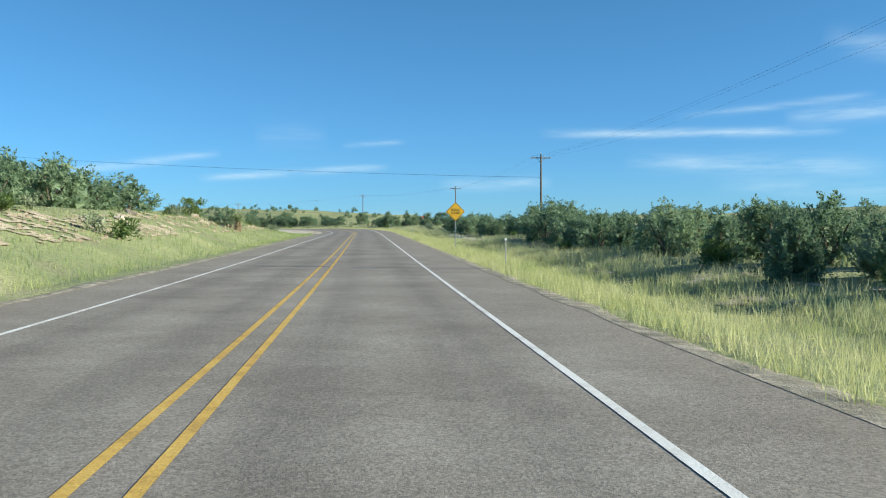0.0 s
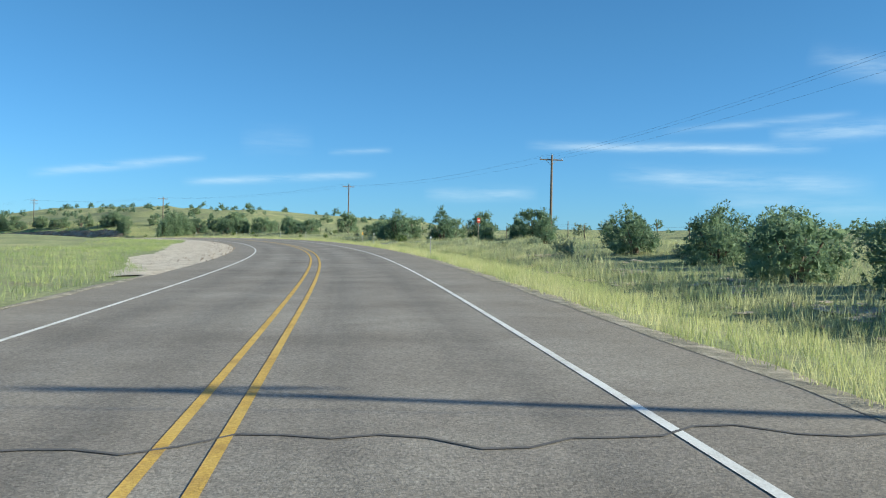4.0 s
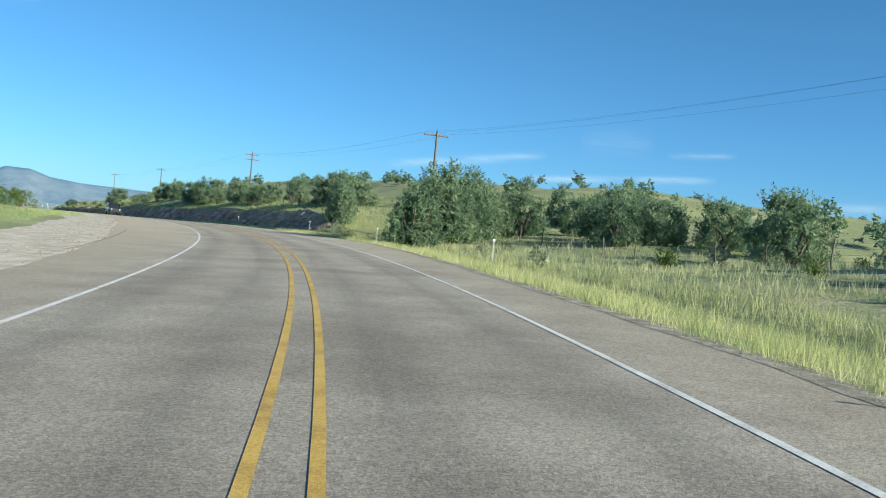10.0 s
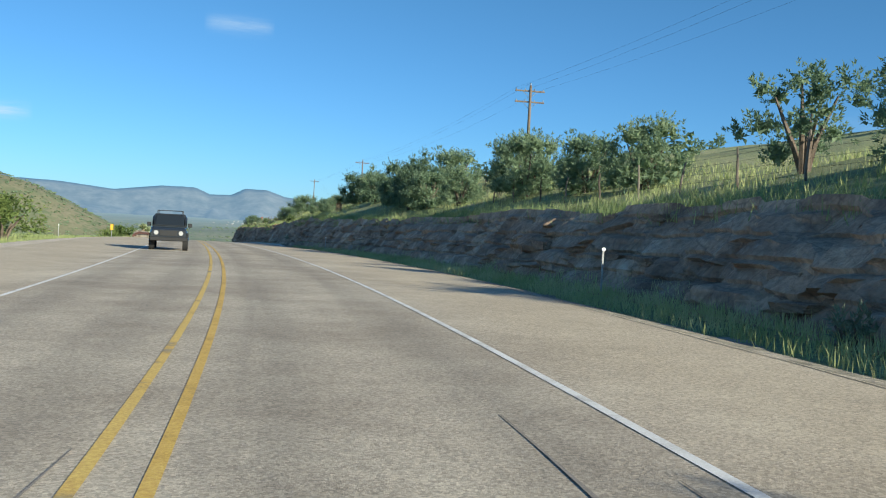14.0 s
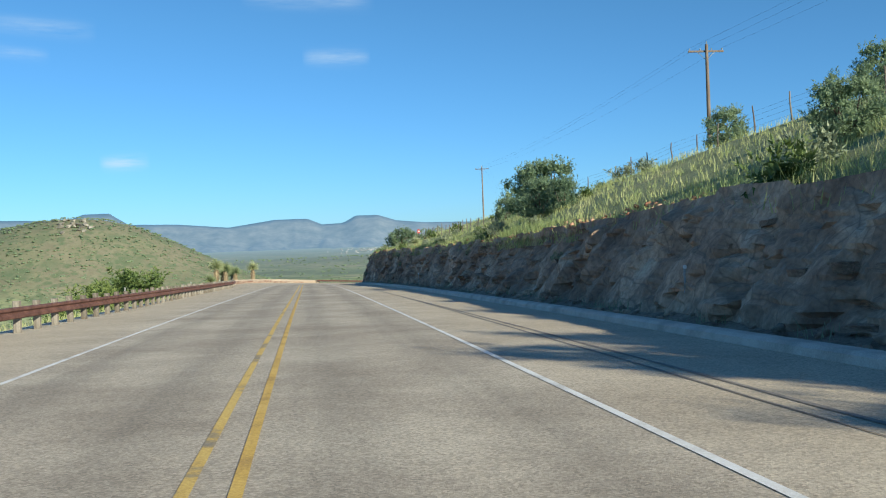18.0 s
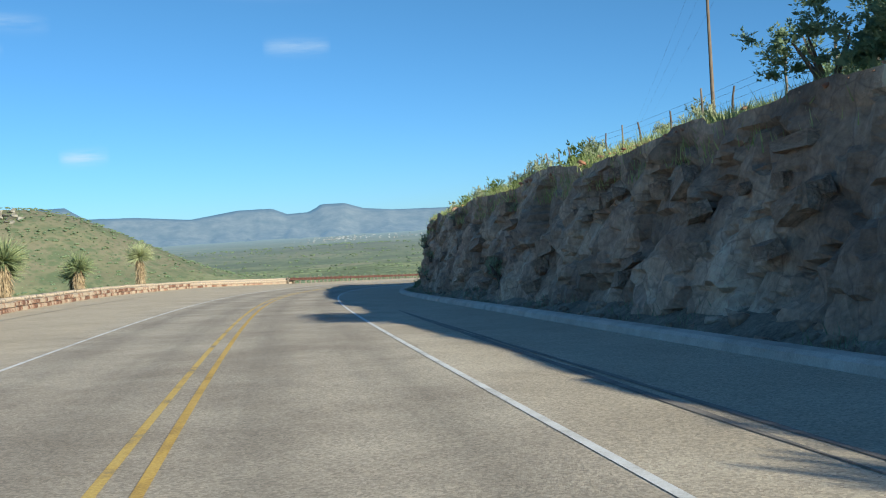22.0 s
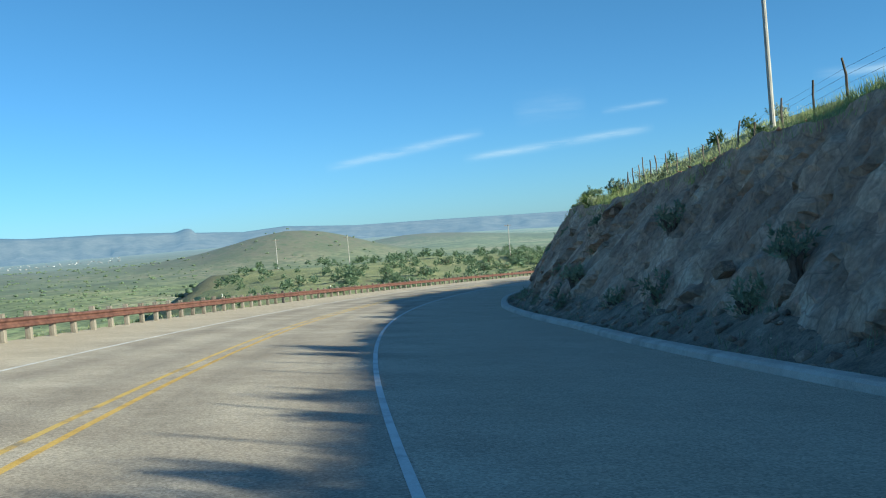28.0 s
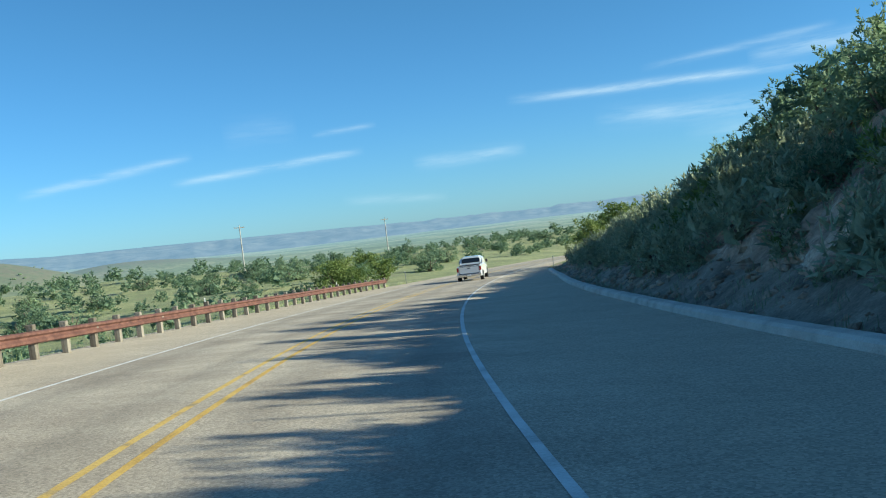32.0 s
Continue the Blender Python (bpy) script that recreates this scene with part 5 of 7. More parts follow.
def make_warning_sign():
    sign = tagged(new("warning_sign"), "yellow diamond rock slides warning sign on a steel post", "road sign")
    sign.matrix_basis = stand(125.8, 7.4)
    part("post", box(bmesh.new(), -0.03, 0.03, -0.02, 0.02, -0.4, 3.2, 0.005), STEEL, sign)
    d = 0.54
    def diamond(r, y0, y1):
        bm = bmesh.new()
        box(bm, -r, r, y0, y1, -r, r, 0.0)
        bmesh.ops.bevel(bm, geom=[e for e in bm.edges if abs((e.verts[0].co - e.verts[1].co).normalized().y) > 0.9], offset=0.05, segments=3, affect="EDGES")
        bmesh.ops.transform(bm, matrix=Matrix.Translation((0, 0, 2.55)) @ Matrix.Rotation(radians(45), 4, "Y"), verts=bm.verts)
        return bm
    panel = part("panel", diamond(0.455, -0.035, -0.02), SIGN_YELLOW, sign)
    part("border", diamond(0.435, -0.038, -0.0352), BLACK, panel)
    part("face", diamond(0.415, -0.041, -0.0384), SIGN_YELLOW, panel)
    for word, z in (("ROCK", 2.60), ("SLIDES", 2.40)):
        cu = bpy.data.curves.new("lettering", "FONT")
        cu.body, cu.size, cu.align_x, cu.extrude = word, 0.21, "CENTER", 0.002
        tmp = new("lettering", cu)
        me = bpy.data.meshes.new_from_object(tmp.evaluated_get(bpy.context.evaluated_depsgraph_get()))
        bpy.data.objects.remove(tmp)
        me.materials.clear()
        me.materials.append(BLACK)
        part("lettering", me, BLACK, panel, m=pose(0, -0.0445, z, 90, 0, 0))


make_warning_sign()


def make_red_marker(s, u, tall):
    post = tagged(new("pipeline_marker"), "weathered post with a small red and white notice", "marker post")
    post.matrix_basis = stand(s, u)
    part("post", box(bmesh.new(), -0.05, 0.05, -0.05, 0.05, -0.4, tall, 0.01), FENCE_WOOD, post)
    plate = part("plate", box(bmesh.new(), -0.17, 0.17, -0.075, -0.055, tall - 0.5, tall - 0.02, 0.005), RED, post, "red notice plate")
    part("bar", box(bmesh.new(), -0.12, 0.12, -0.079, -0.0755, tall - 0.3, tall - 0.2), REFLECTOR, plate, "white bar of small print")


def make_orange_marker(s, u, tall=1.5):
    """A slim stake with two round amber reflectors beside the ranch track."""
    post = tagged(new("marker_post"), "slim steel stake with two round orange reflectors beside a track", "marker post")
    post.matrix_basis = stand(s, u, 0, 8)
    part("stake", box(bmesh.new(), -0.022, 0.022, -0.012, 0.012, -0.3, tall, 0.004), POST_PAINT, post)
    for z in (tall - 0.06, tall - 0.21):
        part("reflector", rod(bmesh.new(), (0, -0.014, z), (0, -0.032, z), 0.075, 0.07, 16), AMBER, post, "round orange reflector")


make_orange_marker(282.2, 9.4)
make_red_marker(273.9, 19.9, 2.3)
make_red_marker(677, 15.2, 1.5)
sign2 = tagged(new("object_marker"), "small yellow reflector panel on a short post", "road sign")
sign2.matrix_basis = stand(560, -9.6)
part("post", box(bmesh.new(), -0.03, 0.03, -0.02, 0.02, -0.3, 1.2, 0.005), STEEL, sign2)
part("panel", box(bmesh.new(), -0.15, 0.15, -0.035, -0.021, 0.85, 1.5, 0.01), AMBER, sign2, "amber reflector panel")

# ---- plants ----


def sprays(points, normals, length, width, up=0.6, jitter=0.5):
    """Small pointed leaves growing outwards and up."""
    n = len(points)
    d = normals + np.array([0, 0, up]) + rng.normal(0, jitter, (n, 3))
    d /= np.linalg.norm(d, axis=1, keepdims=True)
    a = np.cross(d, rng.normal(0, 1, (n, 3)))
    a /= np.linalg.norm(a, axis=1, keepdims=True)
    L = length * rng.uniform(0.6, 1.3, (n, 1))
    W = width * rng.uniform(0.7, 1.3, (n, 1))
    V = np.stack([points - a * W, points + a * W, points + d * L], 1).reshape(-1, 3)
    return V, np.arange(n * 3).reshape(-1, 3)


def tufts_of(points, normals, length, width, up, each=11):
    """Leaves in small pointed tufts, each tuft growing outwards and up."""
    n = len(points)
    axis = normals * 0.75 + np.array([0, 0, up]) + rng.normal(0, 0.4, (n, 3))
    axis /= np.linalg.norm(axis, axis=1, keepdims=True)
    long = length * 2.4 * rng.uniform(0.55, 1.35, (n, 1))
    f = rng.random((n, each, 1)) ** 0.8
    out = rng.normal(0, 1, (n, each, 3))
    out /= np.linalg.norm(out, axis=2, keepdims=True)
    root = points[:, None] + axis[:, None] * long[:, None] * (f - 0.25) + out * (1.05 - f) * length * 0.55
    d = axis[:, None] * 0.9 + out * 0.75
    d /= np.linalg.norm(d, axis=2, keepdims=True)
    a = np.cross(d, rng.normal(0, 1, (n, each, 3)))
    a /= np.linalg.norm(a, axis=2, keepdims=True)
    L = length * rng.uniform(0.6, 1.2, (n, each, 1))
    W = width * rng.uniform(0.7, 1.3, (n, each, 1))
    V = np.stack([root - a * W, root + a * W, root + d * L], 2).reshape(-1, 3)
    return V, np.arange(len(V)).reshape(-1, 3)


def ball_points(n):
    p = rng.normal(0, 1, (n, 3))
    return p / np.linalg.norm(p, axis=1, keepdims=True)


_ico = bmesh.new()
bmesh.ops.create_icosphere(_ico, subdivisions=1, radius=1.0)
ICO_V = np.array([v.co[:] for v in _ico.verts])
ICO_F = np.array([[v.index for v in f.verts] for f in _ico.faces])
_ico.free()


def crown(lobes, per, leaf, width, material_, core=0.5, up=0.6, inner=22):
    """lobes: rows of centre x, y, z and radius. Each lobe is filled with broad sprays and covered with tufts of leaves."""
    bits = []
    L = np.array(lobes)
    for k, (x, y, z, r) in enumerate(lobes):
        c = np.array([x, y, z])
        # a tangle of broad sprays fills the inside
        mid = c + ball_points(inner) * r * core * rng.uniform(0.1, 1.0, (inner, 1))
        bits.append(((mid[:, None] + rng.normal(0, (0.2 if inner > 30 else 0.3) * r, (inner, 3, 3))).reshape(-1, 3), np.arange(inner * 3).reshape(-1, 3)))
        n = ball_points(int(per * r * r * 0.2) + 4)
        n = n[n[:, 2] > -0.75]
        q = c + n * r * rng.uniform(0.5, 0.95, (len(n), 1))
        # leaves deep inside a neighbouring lobe are never seen
        d = np.linalg.norm(q[:, None] - L[None, :, :3], axis=2) / L[None, :, 3]
        d[:, k] = 9
        seen = d.min(axis=1) > 0.6
        bits.append(tufts_of(q[seen], n[seen], leaf, width, up))
    return joined("crown", bits, material_)


def trunk_mesh(tall, spread, r=0.13, limbs=5):
    bm = bmesh.new()
    for k in range(limbs):
        a = 2 * math.pi * k / limbs + rng.uniform(-0.4, 0.4)
        p = Vector((rng.uniform(-0.1, 0.1), rng.uniform(-0.1, 0.1), -0.3))
        q = Vector((math.cos(a) * spread * 0.25, math.sin(a) * spread * 0.25, tall * 0.3))
        e = Vector((math.cos(a) * spread * 0.65, math.sin(a) * spread * 0.65, tall * rng.uniform(0.55, 0.75)))
        rod(bm, p, q, r * rng.uniform(0.7, 1.0), r * 0.6, 5)
        rod(bm, q, e, r * 0.6, r * 0.2, 4)
    return bm


def make_tree(name, lobes, per, leaf, width, material_, tall, spread, label, category, up=0.6, group="", inner=9):
    tree = tagged(new(name), label, category, group)
    part("trunk", trunk_mesh(tall, spread), BARK, tree)
    part("crown", crown(lobes, per, leaf, width, material_, up=up, inner=inner), material_, tree)
    return tree


def juniper_lobes(kind):
    """Four habits of a tree about four metres high."""
    rows = []
    if kind == 0:      # broad and round
        for k in range(30):
            a, t = rng.uniform(0, 6.28), rng.random() ** 0.6
            z = 0.35 + 3.1 * (1 - t * t * 0.5) * (k / 29.0) ** 0.8
            rows.append((math.cos(a) * 1.75 * t, math.sin(a) * 1.75 * t, z, rng.uniform(0.42, 0.75)))
        for k in range(9):
            a = 6.28 * k / 9 + rng.uniform(-0.3, 0.3)
            rows.append((math.cos(a) * 1.35, math.sin(a) * 1.35, rng.uniform(0.35, 0.8), rng.uniform(0.45, 0.6)))
    elif kind == 1:    # upright with several spires
        for k in range(9):
            a, t = rng.uniform(0, 6.28), rng.uniform(0.1, 1.0)
            x, y, top = math.cos(a) * 1.25 * t, math.sin(a) * 1.25 * t, 3.9 - 1.4 * t + rng.uniform(-0.3, 0.3)
            for z in np.arange(0.5, top, 0.5):
                rows.append((x * (1 - 0.08 * z) + rng.uniform(-0.1, 0.1), y * (1 - 0.08 * z) + rng.uniform(-0.1, 0.1), z, 0.62 * (1 - 0.6 * z / top) + 0.1))
    elif kind == 2:    # a cone, dense to the ground
        for z in np.arange(0.35, 3.8, 0.42):
            ring = 1.45 * (1 - (z / 4.1) ** 1.5)
            for k in range(max(1, int(6 * ring / 1.45 + 1))):
                a = rng.uniform(0, 6.28)
                rows.append((math.cos(a) * ring * 0.72, math.sin(a) * ring * 0.72, z, 0.3 + 0.35 * ring / 1.45))
    else:              # open, with gaps and bare limbs
        for k in range(22):
            a, t = rng.uniform(0, 6.28), rng.uniform(0.35, 1.0)
            rows.append((math.cos(a) * 1.9 * t, math.sin(a) * 1.9 * t, 0.6 + rng.uniform(0, 2.9) * (1.15 - 0.5 * t), rng.uniform(0.32, 0.58)))
    return rows


HABITS = ((0, "broad rounded dark green juniper growing in grass"), (1, "upright many-spired dark green juniper in grass"), (2, "dense conical dark green juniper in grass"), (3, "open-limbed juniper with bare wood showing"), (0, "bushy dark green juniper growing in grass"))
JUNIPERS = [make_tree("juniper_tree", juniper_lobes(k), 150, 0.18, 0.036, JUNIPER, 3.4, 1.7, lab, "tree", 0.8, "junipers", 16) for k, lab in HABITS]
# the same habits with finer leaves, for the trees nearest the road
FINE = [make_tree("juniper_tree", juniper_lobes(k), 330, 0.13, 0.026, JUNIPER, 3.2, 1.25, lab, "tree", 0.85, "junipers", 44) for k, lab in HABITS]
LOW = [make_tree("juniper_tree", juniper_lobes(k)[::2] + [(math.cos(j * 0.9) * 1.1, math.sin(j * 0.9) * 1.1, 0.55 + 0.3 * (j % 3), 0.75) for j in range(7)], 75, 0.2, 0.06, JUNIPER, 3.2, 1.6, "small dark green juniper on the far slope", "tree", 0.6, "far junipers") for k in (0, 2, 0)]
SHRUBS = [make_tree("shrub", [(rng.uniform(-0.3, 0.3), rng.uniform(-0.3, 0.3), rng.uniform(0.2, 0.55), rng.uniform(0.22, 0.4)) for _ in range(7)], 190, 0.16, 0.03, m, 0.6, 0.5, lab, "shrub", 0.9, "shrubs")
          for m, lab in ((SHRUB, "grey-green brush growing among dry grass"), (SHRUB, "low grey-green shrub on the slope"), (BRIGHT, "fresh green shrub growing by the road"))]
MESQUITE = make_tree("mesquite_tree", [(math.cos(a) * r, math.sin(a) * r, z, q) for a, r, z, q in zip(rng.uniform(0, 6.28, 26), rng.uniform(0.2, 1.7, 26), rng.uniform(0.8, 3.2, 26), rng.uniform(0.35, 0.6, 26))], 170, 0.26, 0.05, BRIGHT, 3.2, 1.7, "airy light green mesquite tree beside the road", "tree", 0.4, "mesquites")
BUSHES = [make_tree("bush", [(rng.uniform(-0.75, 0.75), rng.uniform(-0.75, 0.75), rng.uniform(0.3, 1.6), rng.uniform(0.26, 0.45)) for _ in range(15)], 170, 0.2, 0.036, m, 1.6, 0.9, lab, "bush", 0.8, "bushes")
          for m, lab in ((JUNIPER, "dense dark green bush on the rocky slope"), (SHRUB, "grey-green bush on the rocky slope"), (BRIGHT, "fresh green bush on the rocky slope"))]
_used = {}


def plant(kind, s, u, tall, native=4.0, sink=0.12, wide=1.0):
    """Stands a tree or shrub on the ground; the first of a kind is the built one itself."""
    p = land(s, u)[0]
    k = tall / native
    w = k * wide * rng.uniform(0.9, 1.12)
    m = pose(p[0], p[1], p[2] - sink, 0, 0, rng.uniform(0, 360)) @ Matrix.Diagonal((w, w, k, 1))
    if kind.name not in _used:
        _used[kind.name] = 1
        kind.matrix_basis = m
        return kind
    ob = copy_thing(kind, Matrix.Identity(4))
    ob.matrix_basis = m
    return ob


J = JUNIPERS
# trees that stand out, by distance along the road, to the right, height and habit
for s, u, h, k in ((143, -18, 5.2, 4), (136, -22, 6.0, 0), (131, -25, 6.4, 0), (141, -27, 6.4, 4), (122, -22, 5.0, 0), (117, -24.5, 4.8, 4), (150, -30, 5.4, 0), (126, -27, 5.6, 0), (133, -21, 5.6, 4), (180, -15, 2.2, 3), (183.5, -16.8, 2.4, 0), (186, -15.5, 2.0, 3), (150.5, -11.4, 2.8, 3), (149, -10.6, 2.4, 3), (190, -36, 5.0, 3), (195, -33, 5.0, 4), (193, -38, 4.6, 0), (226, -30, 2.4, 0), (236, -34, 2.2, 4), (128, -23, 5.6, 4), (139, -20, 5.2, 0), (147, -22, 5.0, 4), (136, -30, 5.6, 0)):
    plant(J[k], s, u, h * 0.76, wide=1.25)
for s, u, h, k in ((90, 13.8, 2.5, 1), (94, 15.6, 2.5, 1), (92, 18.5, 2.4, 0), (88, 16.5, 2.4, 4), (97, 14.6, 2.2, 1), (103, 19, 2.6, 1), (107, 16.5, 2.5, 4), (112, 17, 2.8, 0), (118, 19, 2.8, 1), (122, 16.5, 2.8, 4), (126, 18, 2.9, 4), (130, 19.5, 3.0, 1), (133, 16.5, 3.2, 0), (139, 16, 3.4, 4), (142, 18.5, 3.3, 0), (146, 18, 3.1, 1), (151, 17, 2.8, 4), (171.5, 21.0, 4.4, 0)):
    plant(J[k], s, u, h, wide=1.15)
for s, u, h, k in ((170, 25, 4.9, 4), (173, 23, 4.8, 0), (173, 18.6, 2.9, 1), (185, 14.4, 2.7, 1), (187, 17, 3.0, 1), (186, 20, 3.2, 0), (191, 16, 2.7, 4), (199, 14.6, 2.8, 1), (204, 17.2, 2.8, 0), (208, 15.5, 2.7, 4), (212, 16.5, 2.9, 1), (220, 18, 2.7, 0), (235, 19, 2.7, 0), (228, 17, 2.4, 4), (82, 20, 2.7, 1), (76, 17, 2.6, 0), (155, 17.5, 2.6, 1), (161, 19, 2.7, 0), (177, 16.5, 2.8, 0), (181, 18.5, 3.0, 4), (194, 18.5, 3.0, 0), (196, 15.8, 2.6, 4), (201, 18.6, 2.9, 1), (216, 19.5, 3.0, 4), (224, 20, 2.8, 0), (100, 16.8, 2.4, 0), (110, 19.5, 2.6, 4), (115, 15.8, 2.6, 1), (84, 15, 2.6, 1), (86, 18.5, 2.8, 0), (95, 17.5, 2.8, 4), (99, 17, 2.8, 1), (105, 15, 2.7, 0), (109, 17.5, 2.8, 1), (120, 15.5, 2.8, 0), (128, 16, 2.9, 1), (136, 18, 3.0, 0)):
    plant(J[k], s, u, h, wide=1.15)
for s, u, h, k in ((247.4, 17.6, 2.4, 2), (262, 21.5, 3.2, 4), (266, 23.5, 3.0, 3), (265.3, 18.0, 2.0, 1), (263.7, 20.5, 2.4, 2), (281, 22.6, 3.6, 0), (279.5, 17.6, 4.0, 2), (287, 21.5, 3.2, 4), (292, 15.9, 4.0, 1), (296, 17.4, 4.1, 1), (298, 19.4, 3.6, 4), (298, 16.2, 2.7, 0), (301.5, 17.6, 2.6, 4), (305, 18.6, 2.8, 1), (308.5, 19.2, 2.6, 0), (312, 20, 2.8, 4), (315.5, 20.8, 2.9, 0), (319.5, 20.6, 2.4, 0), (323, 22, 2.4, 4), (345, 26.3, 4.5, 0), (352, 21.8, 3.5, 0), (356, 21.4, 3.4, 4), (361, 21.6, 3.6, 0), (366, 23.4, 3.5, 4), (358, 33, 3.8, 2)):
    plant(FINE[k], s, u, h)
for s, u, h, k in ((372, 25, 3.8, 0), (378, 28, 3.6, 4), (386, 25.5, 4.6, 0), (390, 28, 4.4, 1), (396, 32, 4.2, 4), (404, 28, 4.1, 0), (408, 30, 4.2, 4), (411, 26.5, 4.0, 1), (401, 31, 4.2, 0), (418.5, 29.5, 4.6, 4), (415, 33, 4.4, 0), (410, 11.6, 5.3, 1), (412.5, 13.6, 6.5, 1), (414, 15.6, 6.6, 1), (415.5, 17.8, 6.1, 1), (417, 20, 5.0, 1), (420, 22.0, 4.6, 4), (411.5, 12.8, 5.6, 1), (413.2, 14.8, 6.4, 1), (414.6, 16.8, 6.0, 1), (416, 19, 5.2, 1), (418, 23.5, 4.4, 0), (404, 24.5, 4.1, 0), (430, 33, 4.4, 2), (426, 37, 5.8, 0), (427.5, 40, 5.4, 4), (432, 26.5, 4.2, 4)):
    plant(FINE[k], s, u, h)
for s, u, h, k in ((436.5, 12.7, 4.5, 1), (440, 13.4, 4.2, 1), (451, 19.5, 3.6, 4), (455, 18.0, 4.5, 1), (457, 17.0, 4.3, 4), (459, 20, 4.4, 0), (444, 24, 3.6, 4), (468, 16.8, 4.2, 2), (474, 17.5, 4.6, 3), (486, 18, 3.8, 0), (491, 17.5, 3.6, 4), (497, 16.5, 4.4, 4), (501, 17.5, 4.2, 0), (512, 17.0, 3.4, 0), (519, 16.5, 3.6, 4), (523.5, 16, 4.6, 1), (527, 16.2, 4.6, 0), (530, 18.5, 4.6, 1), (521, 19, 5.0, 4), (541, 16.6, 3.5, 0), (545, 17.4, 3.6, 4), (550, 17.5, 3.6, 0), (552, 16.5, 4.2, 0), (553.5, 18.5, 4.4, 1), (566, 15.6, 2.2, 0), (569.5, 15.8, 2.3, 4), (574, 17.5, 2.3, 0), (580, 15.8, 2.3, 4), (582, 16.6, 2.2, 1), (584, 21, 1.6, 0), (592, 25, 1.5, 4)):
    plant(FINE[k], s, u, h)
for s, u, h, k in ((629.5, 18.6, 4.9, 0), (628, 19.8, 4.7, 4), (607, 14.9, 2.3, 4), (609, 14.2, 2.7, 0), (611.5, 14.9, 2.7, 4), (650, 21, 2.9, 0), (651, 21.8, 2.8, 4), (641, 22.5, 3.0, 1), (669, 15.0, 2.0, 3),  (610, 26, 3.0, 0), (640, 28, 2.4, 4), (600, 30, 3.0, 0), (765, 13.2, 1.5, 3), (767, 12.9, 1.2, 0)):
    plant(FINE[k], s, u, h)
for s, u, h, k in ((679.5, 12.8, 3.0, 3), (677.6, 13.0, 2.9, 3), (681.6, 12.6, 2.4, 3), (678.6, 13.4, 2.9, 0)):
    plant(FINE[k], s, u, h, wide=1.35)
# the brushy slope above the end of the cut
for k in range(24):
    s = rng.uniform(886, 1012)
    u = float(toe(s)) + float(cut_run(s)) + rng.uniform(0.0, 9.0)
    plant(J[(1, 4, 3, 2, 0)[k % 5]], s, u, rng.uniform(1.2, 2.2), sink=0.25)
for k in range(110):
    s = 1012 - 102 * rng.random() ** 1.2
    u = float(toe(s)) + float(cut_run(s)) * rng.uniform(0.15, 1.0) + rng.uniform(0.0, 4.0)
    plant(BUSHES[(0, 1, 0, 2, 1)[k % 5]], s, u, rng.uniform(0.8, 1.7), 2.0, 0.2, 1.15)
for k in range(75):
    s = rng.uniform(900, 1012)
    u = float(toe(s)) + float(cut_run(s)) * rng.uniform(0.05, 0.8)
    p = place(s, u - 0.1, float(profile(s, u)))
    ob = copy_thing(SHRUBS[k % 3], Matrix.Identity(4))
    z = rng.uniform(0.9, 1.9)
    ob.matrix_basis = pose(p[0], p[1], p[2] - 0.1, 0, 0, rng.uniform(0, 360)) @ Matrix.Diagonal((z, z, z, 1))
# bushes where the rock cut begins and on its last bare stretch
for s, u, h in ((431.2, 10.4, 1.1), (432.6, 11.2, 1.4), (433.6, 10.2, 0.9), (434.6, 11.8, 1.3), (430.2, 11.6, 1.2), (435.4, 10.4, 0.8)):
    plant(BUSHES[1], s, u, h, 2.0, 0.1)
for k in range(26):
    s = rng.uniform(860, 912)
    u = float(toe(s)) + float(cut_run(s)) * rng.uniform(0.05, 0.9)
    plant(BUSHES[(0, 1)[k % 2]], s, u, rng.uniform(0.5, 1.1), 2.0, 0.25, 1.15)
# scrub rooted in the rock face
for s, k, z in ((655, 0.85, 0.5), (648, 0.6, 0.6), (700, 0.35, 0.6), (716, 0.9, 0.7), (727, 0.5, 0.6), (748, 0.72, 1.0), (752, 0.62, 1.1), (757, 0.66, 1.3), (744, 0.25, 0.9), (764, 0.12, 1.2), (770, 0.2, 1.1), (778, 0.45, 1.0), (800, 0.4, 1.1), (818, 0.55, 1.0), (836, 0.35, 1.1), (850, 0.6, 1.2), (862, 0.3, 1.0), (590, 0.6, 0.5), (612, 0.8, 0.5)):
    u = float(toe(s)) + float(face_lean(s, k))
    p = place(s, u - 0.45, float(profile(s, float(toe(s)) - 0.2)) + float(cut_height(s)) * k)
    ob = copy_thing(SHRUBS[int(s) % 2], Matrix.Identity(4))
    ob.matrix_basis = pose(p[0], p[1], p[2] - 0.25, 0, 0, rng.uniform(0, 360)) @ Matrix.Diagonal((z, z, z, 1))
# low bushes along the lip
for k in range(64):
    s = rng.uniform(600, 900)
    plant(SHRUBS[(0, 1, 1, 0, 2)[k % 5]], s, float(toe(s)) + float(cut_run(s)) + rng.uniform(0.2, 1.8), rng.uniform(0.4, 0.9), 0.85, 0.0)
